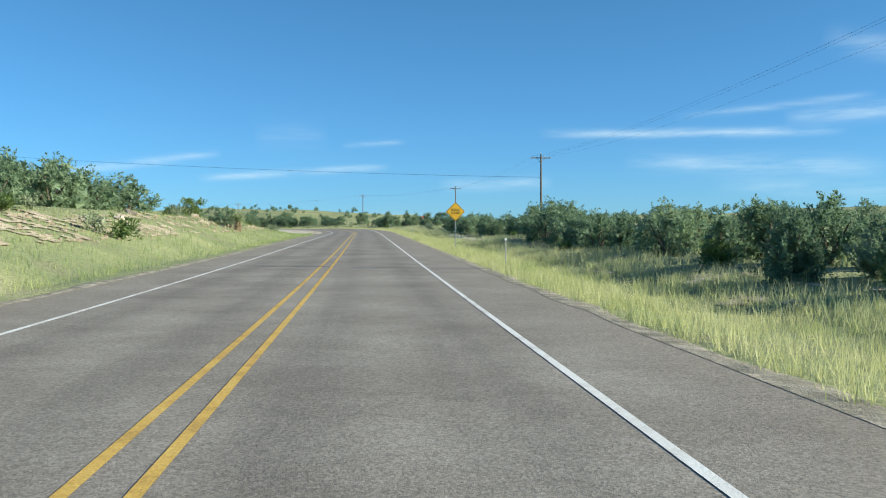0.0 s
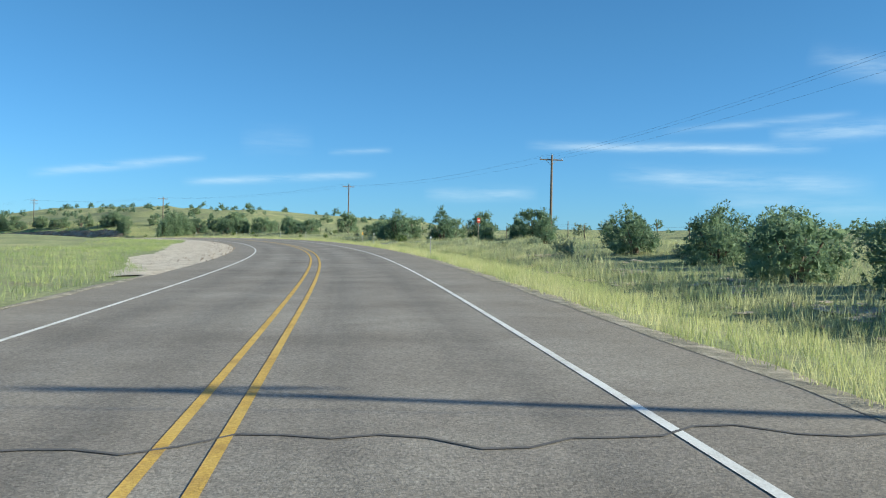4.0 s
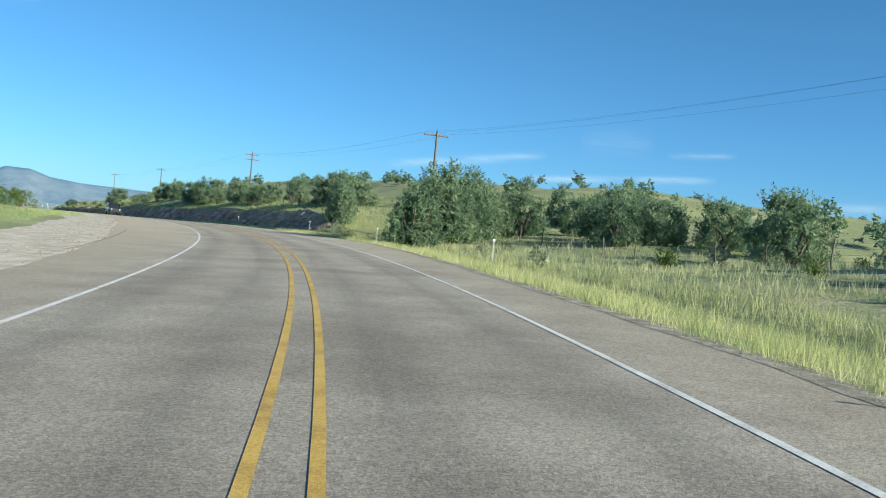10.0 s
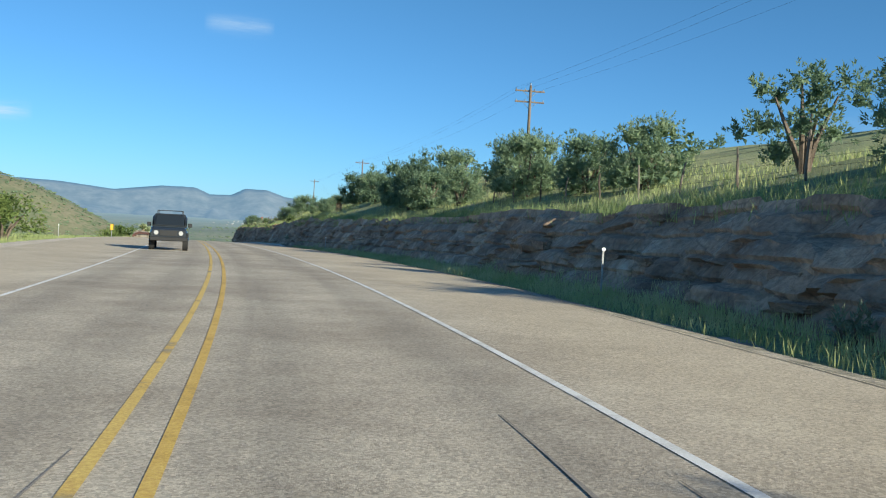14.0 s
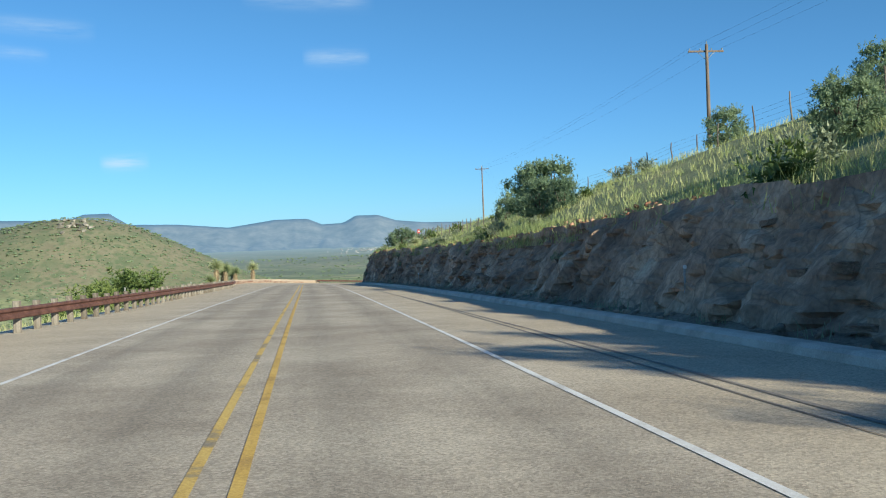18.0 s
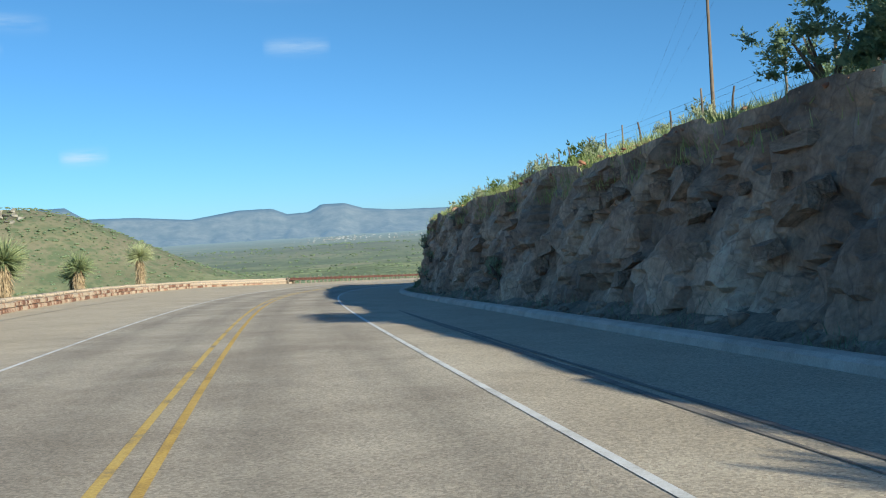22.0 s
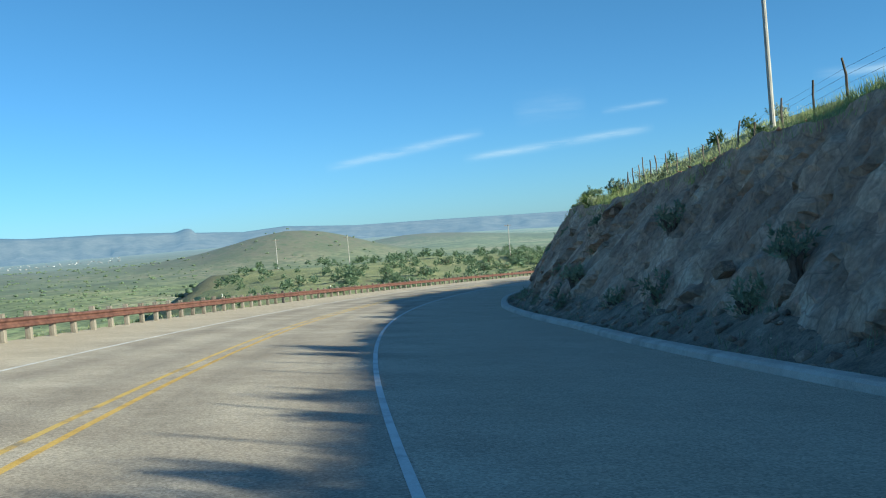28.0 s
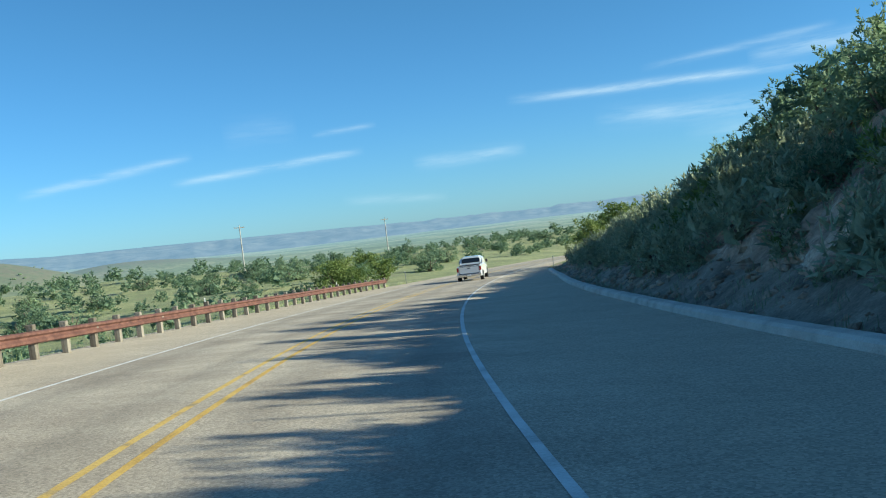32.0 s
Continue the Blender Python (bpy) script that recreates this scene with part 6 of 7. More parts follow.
# a clump at the left of the bend
for s, u, h, k in ((521, -14.0, 4.0, 5), (526, -16.5, 4.2, 0), (516, -16.5, 3.6, 5), (508, -17.5, 3.0, 4), (503, -19, 3.0, 5), (497, -18, 2.6, 3), (512, -21, 3.4, 0), (530, -20, 3.8, 5), (488, -21, 2.4, 4), (478, -23, 2.6, 5), (470, -25, 2.4, 4)):
    plant(J[k] if k < 5 else MESQUITE, s, u, h, wide=1.2)
for s, u, h in ((176, -19, 3.0), (636, -13.5, 4.4), (641, -15.5, 4.6), (633, -16, 4.2), (648, -14, 3.2), (1008, -13, 3.0), (604, -19, 3.6), (612, -21, 3.2), (655, -24, 3.6), (661, -21, 3.3), (667, -24, 3.0), (1020, -19, 4.6), (1026, -22, 4.2), (1032, -17, 3.6), (1046, -25, 4.0), (1052, -29, 3.4)):
    plant(MESQUITE, s, u, h, wide=1.2)
# a row of small junipers along the lip at the end of the cut
for s, u, h, k in ((905, 14.4, 1.7, 1), (900, 14.2, 1.1, 3), (897, 13.9, 1.7, 1), (893, 14.0, 1.5, 1), (890, 14.4, 1.4, 2), (886.5, 14.4, 1.8, 1), (883.8, 14.9, 1.9, 1), (881.4, 15.1, 2.0, 1), (878.6, 15.4, 1.8, 4)):
    plant(FINE[k], s, u, h * 0.75, wide=1.0)


def make_cholla(s, u, tall):
    """A cactus of jointed, knobbly stems that fork upwards."""
    cactus = tagged(new("cholla_cactus"), "branching grey-green cholla cactus on the rocky slope", "cactus")
    cactus.matrix_basis = stand(s, u, -0.05, 40)
    tips = [(Vector((0, 0, -0.1)), Vector((0, 0, 1)), 0)]
    while tips:
        a, d, level = tips.pop()
        n = (d + Vector((rng.uniform(-0.3, 0.3), rng.uniform(-0.3, 0.3), 0.15))).normalized()
        b = a + n * tall * (0.3 if level == 0 else rng.uniform(0.16, 0.26))
        part("stem", rod(bmesh.new(), a, b, 0.035 - 0.003 * level, 0.03 - 0.003 * level, 7), CHOLLA, cactus)
        if level < 4:
            for k in range(3 if level < 2 else 2):
                e = rng.uniform(0, 6.283)
                tips.append((b, (n + Vector((math.cos(e), math.sin(e), 0.35)) * 0.9).normalized(), level + 1))


CHOLLA = material("cholla_skin", [(0.10, 0.11, 0.07), (0.18, 0.18, 0.12), (0.28, 0.26, 0.18)], scale=9, rough=0.9, fine=60, bump=1.0, depth=0.02)
make_cholla(911, 13.9, 1.5)
make_cholla(894.5, 13.5, 1.1)
# scattered junipers on the rise to the right and on the bench ahead: the nearest singly, the rest as woods
FAR_TREES = []


def scatter_trees(count, single, spot, lo, hi, wide):
    made = 0
    for k in range(count):
        s, u = spot()
        h = rng.uniform(lo, hi)
        if made < single and abs(u) < 75:
            plant(LOW[k % 3], s, u, h, wide=wide)
            made += 1
        else:
            p = land(s, u)[0]
            w = h / 4 * wide * rng.uniform(0.9, 1.15)
            FAR_TREES.append(pose(p[0], p[1], p[2] - 0.15, 0, 0, rng.uniform(0, 360)) @ Matrix.Diagonal((w, w, h / 4, 1)))


def off_road(s0, s1, u0, u1):
    while True:
        s, u = rng.uniform(s0, s1), rng.uniform(u0, u1)
        if abs(u) > 14:
            return s, u


scatter_trees(300, 18, lambda: off_road(430, 860, 34, 150), 1.2, 3.4, 1.15)
scatter_trees(480, 44, lambda: off_road(1000, 1430, -150, 60), 2.2, 4.2, 1.35)


def on_bench():
    """A spot on the level bench ahead, short of where it falls away to the valley."""
    while True:
        s, u = off_road(930, 1250, -150, -20)
        x, y, _ = place(s, u)
        if x > -325 - 0.5 * (y - 706):
            return s, u


scatter_trees(360, 30, on_bench, 1.8, 3.4, 1.3)
scatter_trees(24, 16, lambda: off_road(990, 1110, -75, -15), 2.4, 4.0, 1.35)
scatter_trees(110, 14, lambda: off_road(20, 430, 30, 150), 2.4, 3.8, 1.2)
scatter_trees(46, 6, lambda: off_road(240, 560, -150, -40), 2.0, 3.2, 1.1)
_low = crown([(math.cos(a) * 1.0 * t, math.sin(a) * 1.0 * t, z, q) for a, t, z, q in zip(rng.uniform(0, 6.28, 6), rng.uniform(0.2, 1.1, 6), rng.uniform(0.6, 2.8, 6), rng.uniform(0.8, 1.15, 6))], 6, 0.32, 0.15, JUNIPER, 0.6, 0.6, 14)
tagged(new("far_junipers", scatter_mesh("far_junipers", _low, FAR_TREES, JUNIPER)), "scattered dark green junipers on the grassy slopes", "woods", kind="stuff")
for s, u, h in ((1002, 11.5, 4.0), (1008, 12.5, 4.6), (1014, 10.5, 3.6), (996, 14, 4.2)):
    plant(MESQUITE, s, u, h, wide=1.1)
for s, u, h, k in ((936, 15.4, 3.2, 0), (940, 15.6, 3.2, 4), (944, 15.4, 2.9, 0), (948, 15.6, 2.5, 4), (953, 15.2, 2.3, 0), (931, 15.6, 2.9, 1), (926, 15.5, 2.2, 4)):
    plant(J[k], s, u, h, wide=1.2)
# low brush
n = 0
BRUSH = [[], [], []]
while n < 300:
    side = rng.random()
    if side < 0.34:
        s, u = rng.uniform(40, 440), rng.uniform(12, 30)
    elif side < 0.46:
        s, u = rng.uniform(60, 200), rng.uniform(-28, -9)
    elif side < 0.72:
        s = rng.uniform(560, 985)
        u = float(toe(s)) + float(cut_run(s)) + rng.uniform(0.3, 12)
    else:
        s = rng.uniform(560, 990)
        u = float(left_edge(s)) - rng.uniform(2.5, 30)
    p = land(s, u)[0]
    z = rng.uniform(0.6, 1.35)
    BRUSH[n % 3 if n % 5 else 2].append(pose(p[0], p[1], p[2] - 0.05, 0, 0, rng.uniform(0, 360)) @ Matrix.Diagonal((z * 1.1, z * 1.1, z, 1)))
    n += 1
for n in range(240):
    s = rng.uniform(900, 1012)
    u = float(toe(s)) + float(cut_run(s)) * rng.uniform(0.05, 1.0)
    p = place(s, u - 0.15, float(profile(s, u)))
    z = rng.uniform(0.8, 1.7)
    BRUSH[n % 2].append(pose(p[0], p[1], p[2] - 0.1, 0, 0, rng.uniform(0, 360)) @ Matrix.Diagonal((z, z, z, 1)))
for kind, rows, lab in zip(SHRUBS, BRUSH, ("grey-green brush scattered through the grass and over the slope", "low grey-green brush scattered through the grass", "fresh green brush scattered through the grass")):
    src = [c for c in kind.children if c.name.startswith("crown")][0].data
    tagged(new("low_brush", scatter_mesh("low_brush", src, rows, src.materials[0])), lab, "brush", kind="stuff")
for s, u, h in ((700, 9.6, 0.9), (712, 9.5, 0.8), (728, 9.6, 1.0), (735, 9.4, 0.7), (805, 11.7, 0.9), (812, 12.3, 1.0), (822, 12.8, 0.8), (829, 12.9, 1.1), (838, 12.8, 1.0), (846, 12.8, 1.2), (852, 12.5, 0.9), (860, 11.6, 1.0), (868, 10.9, 0.8), (876, 10.6, 1.0), (560, 10.0, 0.6), (460, 9.2, 0.6), (449, 9.0, 0.7)):
    plant(SHRUBS[0], s, u, h, 0.85, 0.05)

# woods and brush too far off to count
_m, _b = [], []
for k in range(2600):
    a, r = radians(rng.uniform(-8, 75)), rng.uniform(230, 1500) ** 1.0
    x, y = -300 - math.sin(a) * r, 700 + math.cos(a) * r
    if np.min((RX - x) ** 2 + (RY - y) ** 2) < 150 ** 2:
        continue
    if noise.noise((x * 0.004, y * 0.004, 6.0)) < -0.12 + 0.25 * rng.random():
        continue
    z = rng.uniform(0.6, 1.5) * (1.25 if a < radians(26) else 0.8)
    _m.append(pose(x, y, far_land(x, y) + 0.35 * z, 0, 0, rng.uniform(0, 360)) @ Matrix.Diagonal((z * 1.9, z * 1.9, z * 1.25, 1)))
for k in range(1800):
    a, r = radians(rng.uniform(28, 75)), 420 + 1900 * rng.random() ** 1.5
    x, y = -300 - math.sin(a) * r, 640 + math.cos(a) * r
    if np.min((RX - x) ** 2 + (RY - y) ** 2) < 150 ** 2:
        continue
    z = rng.uniform(0.5, 1.1) * (1 + r / 1800)
    _b.append(pose(x, y, far_land(x, y) + 0.2 * z, 0, 0, rng.uniform(0, 360)) @ Matrix.Diagonal((z * 2.2, z * 2.2, z, 1)))
for hx, hy, rad, n in ((-1000, 1040, 200, 2400), (-1120, 960, 260, 1800), (-760, 640, 260, 900), (-860, 880, 200, 500)):
    for k in range(n):
        a, r = rng.uniform(0, 6.283), rad * rng.random() ** 0.5
        x, y = hx + math.cos(a) * r, hy + math.sin(a) * r
        if np.min((RX - x) ** 2 + (RY - y) ** 2) < 150 ** 2:
            continue
        z = 0.4 + 1.0 * rng.random() ** 2.5
        (_m if k % 3 == 0 else _b).append(pose(x, y, far_land(x, y) + 0.2 * z, 0, 0, rng.uniform(0, 360)) @ Matrix.Diagonal((z * 2.0, z * 2.0, z * 1.1, 1)))
_clump = joined("far_clump", [(np.array([rng.uniform(-0.5, 0.5), rng.uniform(-0.5, 0.5), rng.uniform(0.1, 0.7)]) + ICO_V * rng.uniform(0.3, 0.6) * (1 + rng.uniform(-0.25, 0.25, (len(ICO_V), 1))), ICO_F) for _ in range(2)], JUNIPER)
tagged(new("far_woods", scatter_mesh("far_woods", _clump, _m, JUNIPER)), "scattered junipers far down the slope and in the valley", "woods", kind="stuff")
tagged(new("far_brush", scatter_mesh("far_brush", _clump, _b, JUNIPER)), "grey-green brush dotted over the valley floor", "brush", kind="stuff")


# ---- grass ----


def blades(name, roots, tall, width, label, material_=BLADE, per=4, spread=0.12, lean=0.28):
    """Grass as single pointed blades in small tufts."""
    n = len(roots) * per
    r = np.repeat(roots, per, 0) + np.concatenate([rng.normal(0, spread, (n, 2)), np.full((n, 1), -0.03)], 1)
    h = np.repeat(np.broadcast_to(tall, (len(roots),)), per)[:, None] * rng.uniform(0.55, 1.15, (n, 1))
    a = rng.uniform(0, 6.283, n)
    side = np.stack([np.cos(a), np.sin(a), 0 * a], 1) * width * rng.uniform(0.7, 1.3, (n, 1))
    tip = np.concatenate([rng.normal(0, lean, (n, 2)), np.ones((n, 1))], 1) * h
    V = np.stack([r - side, r + side, r + tip], 1).reshape(-1, 3)
    F = np.arange(n * 3).reshape(-1, 3)
    return tagged(new(name, joined(name, [(V, F)], material_)), label, "grass", kind="stuff")


def tufts(n, s0, s1, u_fn, keep=None):
    s = rng.uniform(s0, s1, n)
    u = u_fn(s, rng.random(n))
    bare = (s > 150) & (s < 190) & (u > 11.4) & (u < 14.4) & (rng.random(len(s)) < 0.8)
    s, u = s[~bare], u[~bare]
    clear = (np.abs(s - 281.2 - 0.12 * (u - 5)) > 2.1) | (u < 0)
    s, u = s[clear], u[clear]
    if keep is not None:
        k = np.array([keep(a, b) for a, b in zip(s, u)])
        s, u = s[k], u[k]
    return land(s, u), s, u


R_, _, _ = tufts(21000, 55, 445, lambda s, t: right_edge(s) + 0.3 + 6.9 * t ** 1.25)
blades("tall_grass", R_, 0.40, 0.0068, "tall yellow-green grass along the verge", per=7)
R_, _, _ = tufts(26000, 55, 445, lambda s, t: right_edge(s) + 5.5 + 19 * t ** 1.7, lambda s, u: noise.noise((s * 0.15, u * 0.25, 2.0)) > -0.35)
blades("tall_grass", R_, 0.46, 0.014, "uneven grey-green weeds running back from the road", material_=WEEDS, per=4, spread=0.2)
R_, _, _ = tufts(13000, 55, 445, lambda s, t: left_edge(s) - 0.8 - lerp(s, 215, 0, 240, 5.5, 292, 4.5, 318, 0.6, 345, 1.5, 380, 5, 450, 5) - 9 * t ** 1.2)
blades("tall_grass", R_, 0.34, 0.008, "tall yellow-green grass along the verge", per=5)
R_, _, _ = tufts(4500, 445, 565, lambda s, t: left_edge(s) - 2.2 - 14 * t ** 1.5)
blades("tall_grass", R_, 0.34, 0.016, "green-yellow grass beyond the gravel", per=4)
R_, _, _ = tufts(6500, 425, 545, lambda s, t: right_edge(s) + 0.9 + (toe(s) - right_edge(s) - 0.6) * t)
blades("ditch_grass", R_, 0.32, 0.013, "green grass in the shaded ditch below the cut", per=4)
R_, _, _ = tufts(27000, 425, 1010, lambda s, t: toe(s) + cut_run(s) - 0.3 + 13 * t ** 1.9, lambda s, u: noise.noise((s * 0.2, u * 0.3, 4.0)) > -0.3)
blades("slope_grass", R_, 0.40, 0.017, "green and straw-coloured grass above the rock cut", per=4, spread=0.16)
R_, _, _ = tufts(8000, 445, 1005, lambda s, t: toe(s) + cut_run(s) - 0.35 + 1.5 * t, lambda s, u: noise.noise((s * 0.25, 0.3, 9.0)) > -0.22)
blades("lip_grass", R_ + [0, 0, 0.12], 0.5, 0.013, "green grass hanging over the lip of the rock cut", per=5, spread=0.2, lean=0.4)
R_, _, _ = tufts(6000, 560, 1010, lambda s, t: left_edge(s) - 1.0 - 12 * t ** 1.3)
blades("slope_grass", R_, 0.34, 0.016, "dry grass behind the guardrail", per=4, spread=0.16)
_s, _f = rng.uniform(560, 1005, 5200), rng.uniform(0.1, 1.0, 5200)
_k = np.array([noise.noise((a * 0.3, b * 2.0, 4.0)) > 0.0 for a, b in zip(_s, _f)])
_s, _f = _s[_k], _f[_k]
_u = (right_edge(_s) + 0.38) * (1 - _f) + (toe(_s) + 0.45) * _f
R_ = place(_s, _u, profile(_s, np.minimum(_u, toe(_s) - 0.05)) + 0.04 + scree_rise(_s, _f))
blades("ditch_grass", R_, 0.30, 0.012, "thin dry weeds at the foot of the cut", per=4, material_=SHRUB)


def make_yucca(s, u, tall, heads=1):
    y = tagged(new("yucca"), "soaptree yucca with a shaggy tan skirt and spiky crown", "yucca", "yuccas")
    y.matrix_basis = stand(s, u, -0.1, rng.uniform(0, 360))
    part("trunk", rod(bmesh.new(), (0, 0, -0.3), (0.05, 0.05, tall * 0.72), 0.28, 0.2, 9), YUCCA_DEAD, y)
    n = 520
    a, z = rng.uniform(0, 6.283, n), rng.uniform(0.12, 0.72, n) * tall
    base = np.stack([np.cos(a) * 0.16, np.sin(a) * 0.16, z], 1)
    d = np.stack([np.cos(a), np.sin(a), 0 * a], 1)
    part("skirt", joined("skirt", [sprays(base, d * 0.6, min(0.8, 0.2 + 0.17 * tall), 0.036, -1.5, 0.15)], YUCCA_DEAD), YUCCA_DEAD, y, "drooping dead tan leaves")
    c = np.array([0.05, 0.05, tall * 0.74])
    p = ball_points(900)
    p = p[p[:, 2] > -0.55]
    part("leaf_crown", joined("leaf_crown", [sprays(c + p * 0.08, p, min(1.25, 0.3 + 0.25 * tall), 0.012 + 0.008 * tall, 0.1, 0.08)], YUCCA_LEAF), YUCCA_LEAF, y, "stiff pale green leaves")


for s, u, h in ((701.5, -13.1, 4.5), (716, -13.7, 3.8), (717.3, -14.2, 3.2), (733, -14.9, 3.3), (734.2, -15.6, 3.0), (746, -14.3, 4.4), (690, -12.6, 2.2)):
    make_yucca(s, u, h)
for s, u, h in ((147.2, -9.6, 1.5), (549.5, 14.2, 1.7), (656, 12.3, 0.8), (889, 15.2, 1.4), (738, 9.3, 0.8), (226, -26, 2.0)):
    make_yucca(s, u, h)

# ---- vehicles ----
WHITE_CAR = plain("white_car_paint", (0.75, 0.75, 0.74), 0.25, 0.0, 0.6)
DARK_CAR = plain("dark_car_paint", (0.035, 0.04, 0.045), 0.25, 0.2, 0.6)
CAR_GLASS = plain("car_glass", (0.02, 0.025, 0.03), 0.05, 0.0, 0.3)
RUBBER = plain("tyre_rubber", (0.02, 0.02, 0.02), 0.85)
CHROME = plain("chrome", (0.6, 0.6, 0.6), 0.2, 1.0)
TAIL = plain("tail_light", (0.35, 0.015, 0.012), 0.25)
LAMP = plain("headlight", (0.45, 0.45, 0.44), 0.15)


def hull(bm, rows):
    """A closed shell through cross rows of (y, half width, bottom, top, half width at the top)."""
    rings = []
    for y, w, z0, z1, wt in rows:
        rings.append([bm.verts.new(v) for v in ((-w, y, z0), (-w, y, (z0 + z1) * 0.55), (-wt, y, z1 - 0.04), (-wt + 0.06, y, z1), (wt - 0.06, y, z1), (wt, y, z1 - 0.04), (w, y, (z0 + z1) * 0.55), (w, y, z0))])
    for a, b in zip(rings[:-1], rings[1:]):
        for i in range(8):
            bm.faces.new((a[i], b[i], b[(i + 1) % 8], a[(i + 1) % 8]))
    bm.faces.new(rings[0])
    bm.faces.new(rings[-1][::-1])
    bmesh.ops.recalc_face_normals(bm, faces=bm.faces)
    return bm


def wheel(car, x, y, r):
    t = part("wheel", rod(bmesh.new(), (x - 0.13, y, r), (x + 0.13, y, r), r, r, 22), RUBBER, car)
    s = 1 if x > 0 else -1
    part("rim", rod(bmesh.new(), (x + s * 0.12, y, r), (x + s * 0.145, y, r), r * 0.62, r * 0.55, 18), CHROME, t, "silver rim")


def make_pickup(s, u):
    """Seen from behind: y is forward."""
    car = tagged(new("pickup_truck"), "white crew-cab pickup truck driving in the lane ahead", "truck")
    car.matrix_basis = stand(s, u)
    body = part("body", hull(bmesh.new(), ((-2.9, 0.92, 0.55, 1.02, 0.94), (-2.85, 0.98, 0.45, 1.30, 0.96), (-1.0, 0.99, 0.42, 1.32, 0.96), (1.0, 0.99, 0.42, 1.30, 0.95), (1.4, 0.99, 0.42, 1.26, 0.93), (2.5, 0.97, 0.45, 1.18, 0.88), (2.85, 0.9, 0.5, 1.05, 0.82))), WHITE_CAR, car, smooth=False)
    part("cab", hull(bmesh.new(), ((-0.95, 0.90, 1.25, 1.40, 0.84), (-0.75, 0.90, 1.25, 1.93, 0.68), (0.75, 0.90, 1.25, 1.93, 0.68), (1.45, 0.90, 1.2, 1.30, 0.80))), WHITE_CAR, car)
    part("rear_window", hull(bmesh.new(), ((-0.93, 0.74, 1.43, 1.5, 0.72), (-0.84, 0.72, 1.43, 1.82, 0.62), (-0.78, 0.7, 1.43, 1.82, 0.6))), CAR_GLASS, car, "dark rear window")
    for sx in (-1, 1):
        bm = box(bmesh.new(), -0.012, 0.012, -0.6, 0.7, 0, 0.38, 0.01, pose(sx * 0.83, 0, 1.44, 0, -sx * 20, 0))
        part("side_window", bm, CAR_GLASS, car, "dark side window")
        part("tail_light", box(bmesh.new(), sx * 0.9 - 0.07, sx * 0.9 + 0.07, -2.91, -2.85, 0.88, 1.22, 0.015), TAIL, car, "red tail light")
        part("mirror", box(bmesh.new(), sx * 1.1 - 0.1, sx * 1.1 + 0.1, 0.95, 1.05, 1.3, 1.55, 0.03), BLACK, car)
        for y in (-1.85, 1.9):
            part("wheel_arch", rod(bmesh.new(), (sx * 0.985 - 0.02, y, 0.42), (sx * 0.985 + 0.02, y, 0.42), 0.46, 0.46, 20), BLACK, car)
            wheel(car, sx * 0.9, y, 0.4)
    part("tailgate_seam", box(bmesh.new(), -0.81, 0.81, -2.906, -2.88, 0.69, 1.27), BLACK, car)
    part("tailgate_handle", box(bmesh.new(), -0.12, 0.12, -2.925, -2.914, 1.1, 1.16, 0.004), BLACK, car)
    part("tailgate", box(bmesh.new(), -0.78, 0.78, -2.915, -2.88, 0.72, 1.24, 0.02), WHITE_CAR, car)
    part("bumper", box(bmesh.new(), -0.95, 0.95, -3.05, -2.86, 0.48, 0.68, 0.03), CHROME, car, "chrome rear bumper")
    part("plate_bar", box(bmesh.new(), -0.16, 0.16, -3.06, -3.05, 0.52, 0.64), REFLECTOR, car)
    part("truck_bed", box(bmesh.new(), -0.8, 0.8, -2.75, -1.05, 1.318, 1.326), BLACK, car, "dark open truck bed")
    return car


make_pickup(989, 1.3)


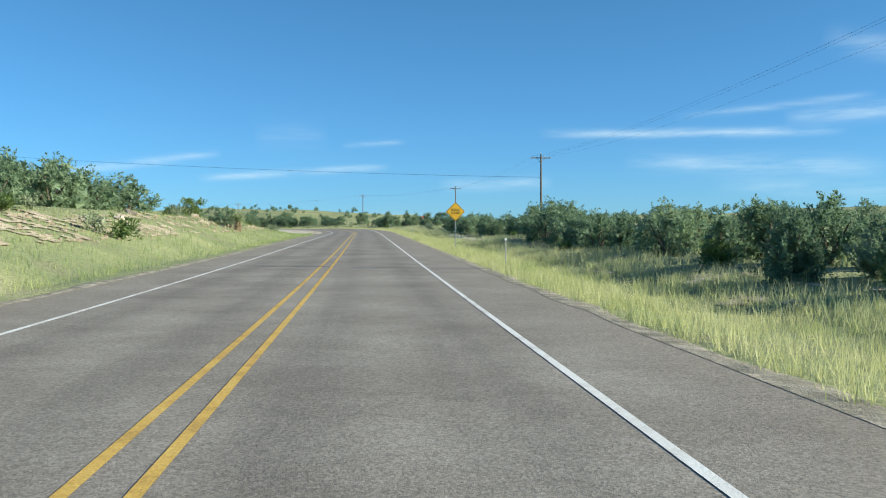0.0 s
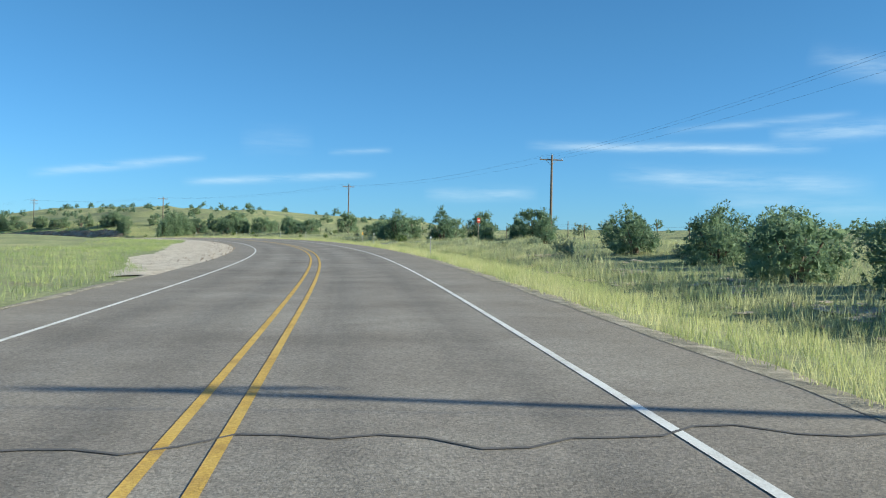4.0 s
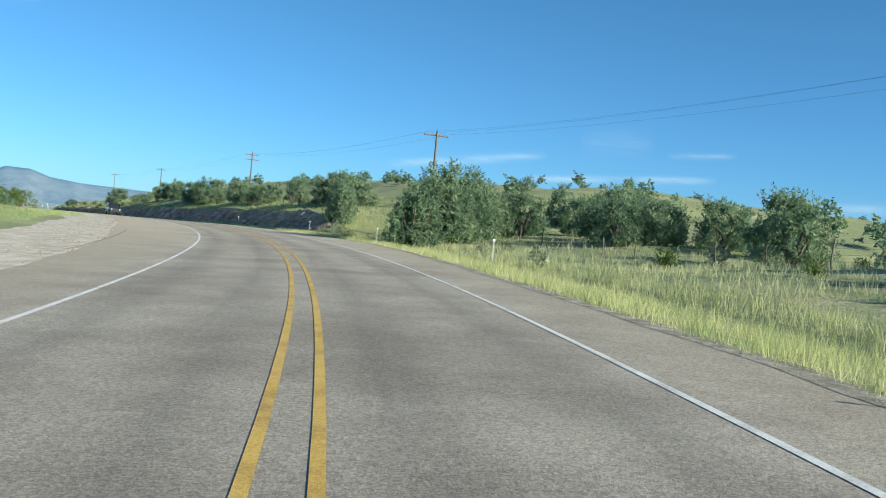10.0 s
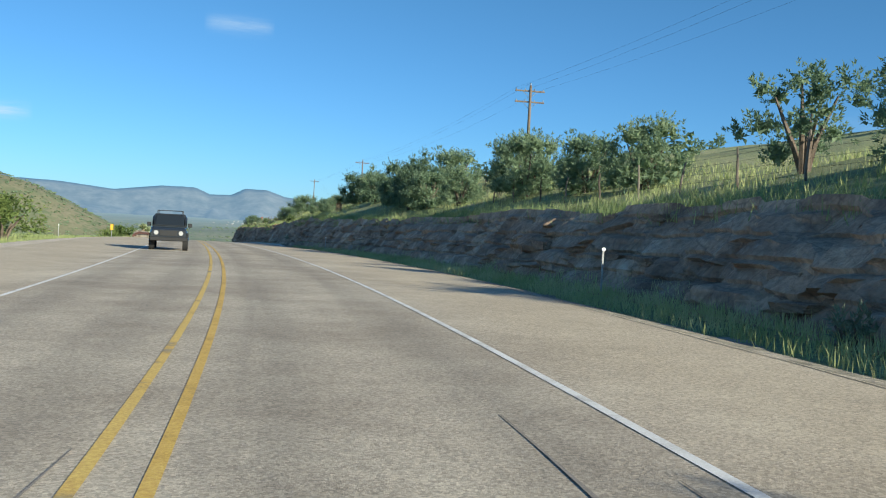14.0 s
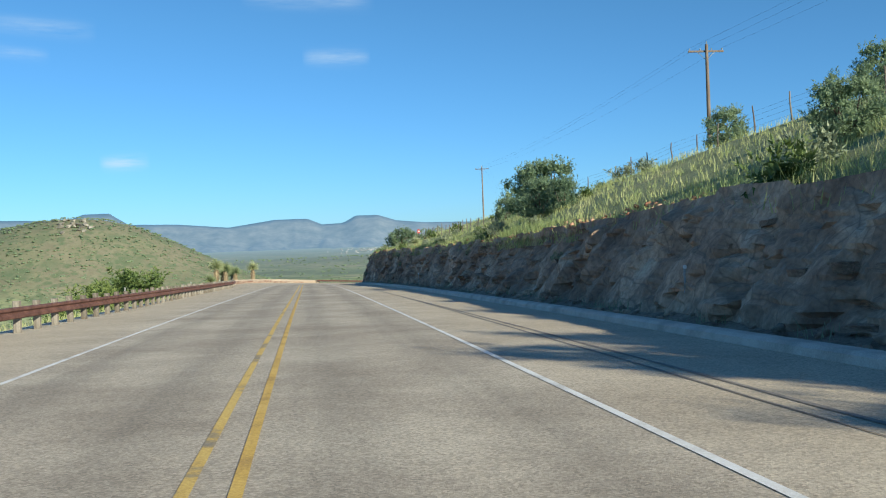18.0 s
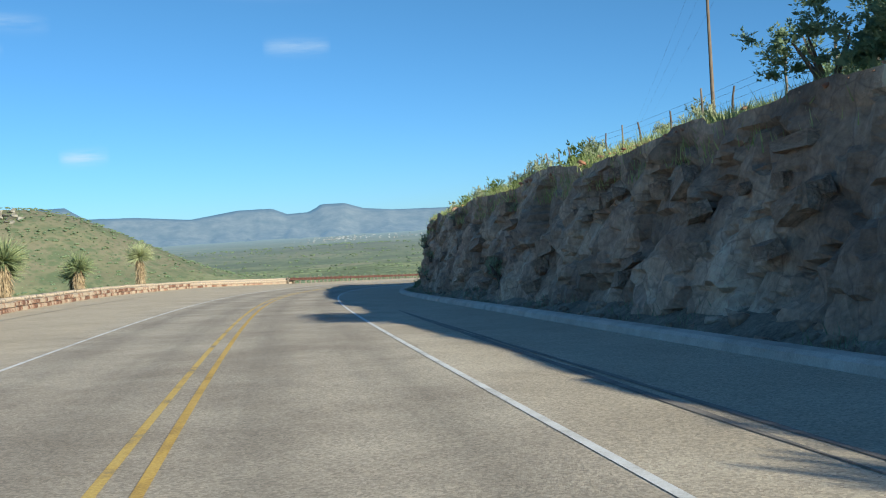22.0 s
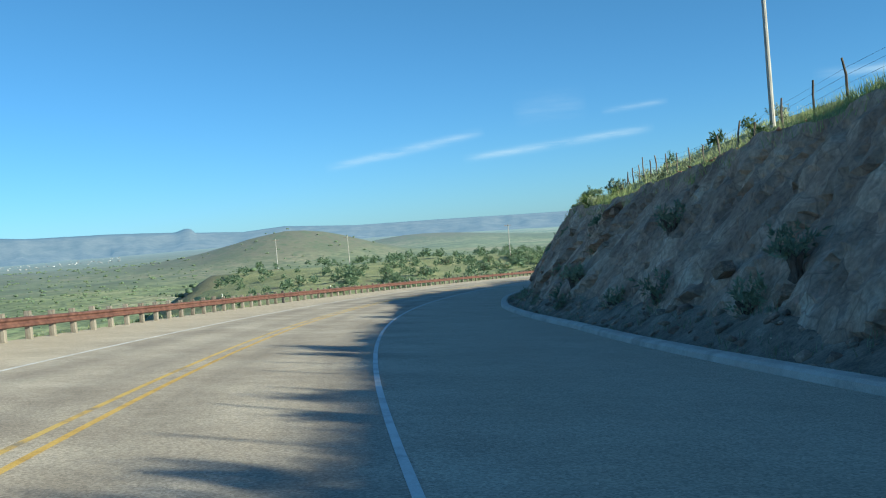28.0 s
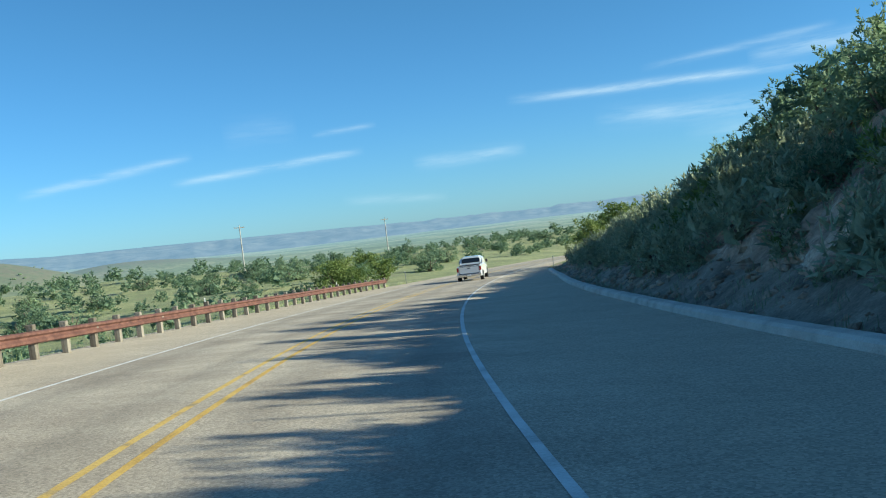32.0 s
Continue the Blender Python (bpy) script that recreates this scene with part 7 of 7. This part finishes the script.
def make_suv(s, u):
    """An oncoming off-roader: its front looks back along the road."""
    car = tagged(new("off_road_vehicle"), "dark off-road vehicle with a roof rack in the oncoming lane", "car")
    car.matrix_basis = stand(s, u, 0.0, 180)
    part("body", hull(bmesh.new(), ((-2.2, 0.88, 0.55, 1.15, 0.86), (-2.1, 0.93, 0.5, 1.2, 0.9), (0.7, 0.93, 0.5, 1.2, 0.9), (1.9, 0.9, 0.55, 1.14, 0.84), (2.1, 0.84, 0.6, 1.05, 0.78))), DARK_CAR, car)
    part("cab", hull(bmesh.new(), ((-2.1, 0.86, 1.18, 1.75, 0.78), (-1.9, 0.86, 1.18, 1.86, 0.76), (0.3, 0.86, 1.18, 1.86, 0.76), (0.8, 0.86, 1.15, 1.25, 0.8))), DARK_CAR, car)
    part("windscreen", hull(bmesh.new(), ((0.36, 0.76, 1.27, 1.8, 0.68), (0.44, 0.76, 1.27, 1.78, 0.68), (0.84, 0.78, 1.24, 1.29, 0.74))), CAR_GLASS, car, "dark windscreen")
    for sx in (-1, 1):
        part("headlight", rod(bmesh.new(), (sx * 0.6, 2.06, 0.9), (sx * 0.6, 2.13, 0.9), 0.12, 0.11, 16), LAMP, car, "round clear headlight")
        part("side_window", box(bmesh.new(), -0.012, 0.012, -1.8, 0.2, 0, 0.4, 0.01, pose(sx * 0.85, 0, 1.3, 0, -sx * 8, 0)), CAR_GLASS, car)
        part("mirror", box(bmesh.new(), sx * 1.02 - 0.1, sx * 1.02 + 0.1, 0.5, 0.6, 1.2, 1.4, 0.02), BLACK, car)
        part("rack_rail", rod(bmesh.new(), (sx * 0.62, -1.9, 2.02), (sx * 0.62, 0.3, 2.02), 0.025, 0.025, 6), BLACK, car)
        for y in (-1.4, 1.35):
            wheel(car, sx * 0.82, y, 0.42)
            part("rack_leg", rod(bmesh.new(), (sx * 0.62, y * 0.6 - 0.4, 1.84), (sx * 0.62, y * 0.6 - 0.4, 2.02), 0.02, 0.02, 6), BLACK, car)
    for y in (-1.8, -1.1, -0.4, 0.25):
        part("rack_bar", rod(bmesh.new(), (-0.62, y, 2.02), (0.62, y, 2.02), 0.02, 0.02, 6), BLACK, car)
    part("grille", box(bmesh.new(), -0.42, 0.42, 2.07, 2.12, 0.75, 1.02, 0.01), BLACK, car)
    part("bumper", box(bmesh.new(), -0.9, 0.9, 2.08, 2.3, 0.5, 0.7, 0.03), BLACK, car)
    return car


make_suv(499.5, -2.2)

# ---- the town across the valley ----
_bx = bmesh.new()
bmesh.ops.create_cube(_bx, size=1.0)
_cube = bpy.data.meshes.new("building")
_bx.to_mesh(_cube)
_bx.free()
_m = []
for k in range(260):
    az = rng.choice([rng.normal(40.5, 1.0), rng.uniform(32, 42), rng.normal(15.5, 1.2)], p=[0.5, 0.38, 0.12])
    r = rng.uniform(2700, 3600)
    x, y = -300 - math.sin(radians(az)) * r, 640 + math.cos(radians(az)) * r
    w = rng.uniform(1.6, 5.5)
    h = rng.uniform(0.9, 2.0)
    _m.append(pose(x, y, far_land(x, y) + h / 2, 0, 0, rng.uniform(0, 90)) @ Matrix.Diagonal((w, w * 0.7, h, 1)))
TOWN = material("pale_walls", [(0.2, 0.19, 0.17), (0.38, 0.36, 0.33), (0.62, 0.6, 0.58)], scale=0.02, rough=0.8, island=0.5, fine=0.3)
tagged(new("distant_town", scatter_mesh("distant_town", _cube, _m, TOWN)), "pale buildings of a town far across the valley", "town", kind="stuff")


def make_shed(s, u):
    """A small open-fronted shelter on the bank."""
    shed = tagged(new("wooden_shelter"), "small weathered wooden shelter standing on the grassy bank", "shed")
    shed.matrix_basis = stand(s, u, -0.05, 12)
    wood = material("red_boards", [(0.22, 0.10, 0.06), (0.34, 0.18, 0.11)], scale=3, rough=0.85, fine=25)
    part("back_wall", box(bmesh.new(), -0.9, 0.9, 0.55, 0.6, 0, 1.5, 0.01), wood, shed)
    for x in (-0.9, 0.86):
        part("side_wall", box(bmesh.new(), x, x + 0.04, -0.6, 0.55, 0, 1.45, 0.005), wood, shed)
    part("roof", box(bmesh.new(), -1.1, 1.1, -0.85, 0.8, 0, 0.06, 0.01, pose(0, 0, 1.5, 8, 0, 0)), BLACK, shed, "dark sloping roof")
    part("front_board", box(bmesh.new(), -0.86, 0.86, -0.6, -0.56, 0, 0.9, 0.005), wood, shed)


make_shed(172, -28.7)
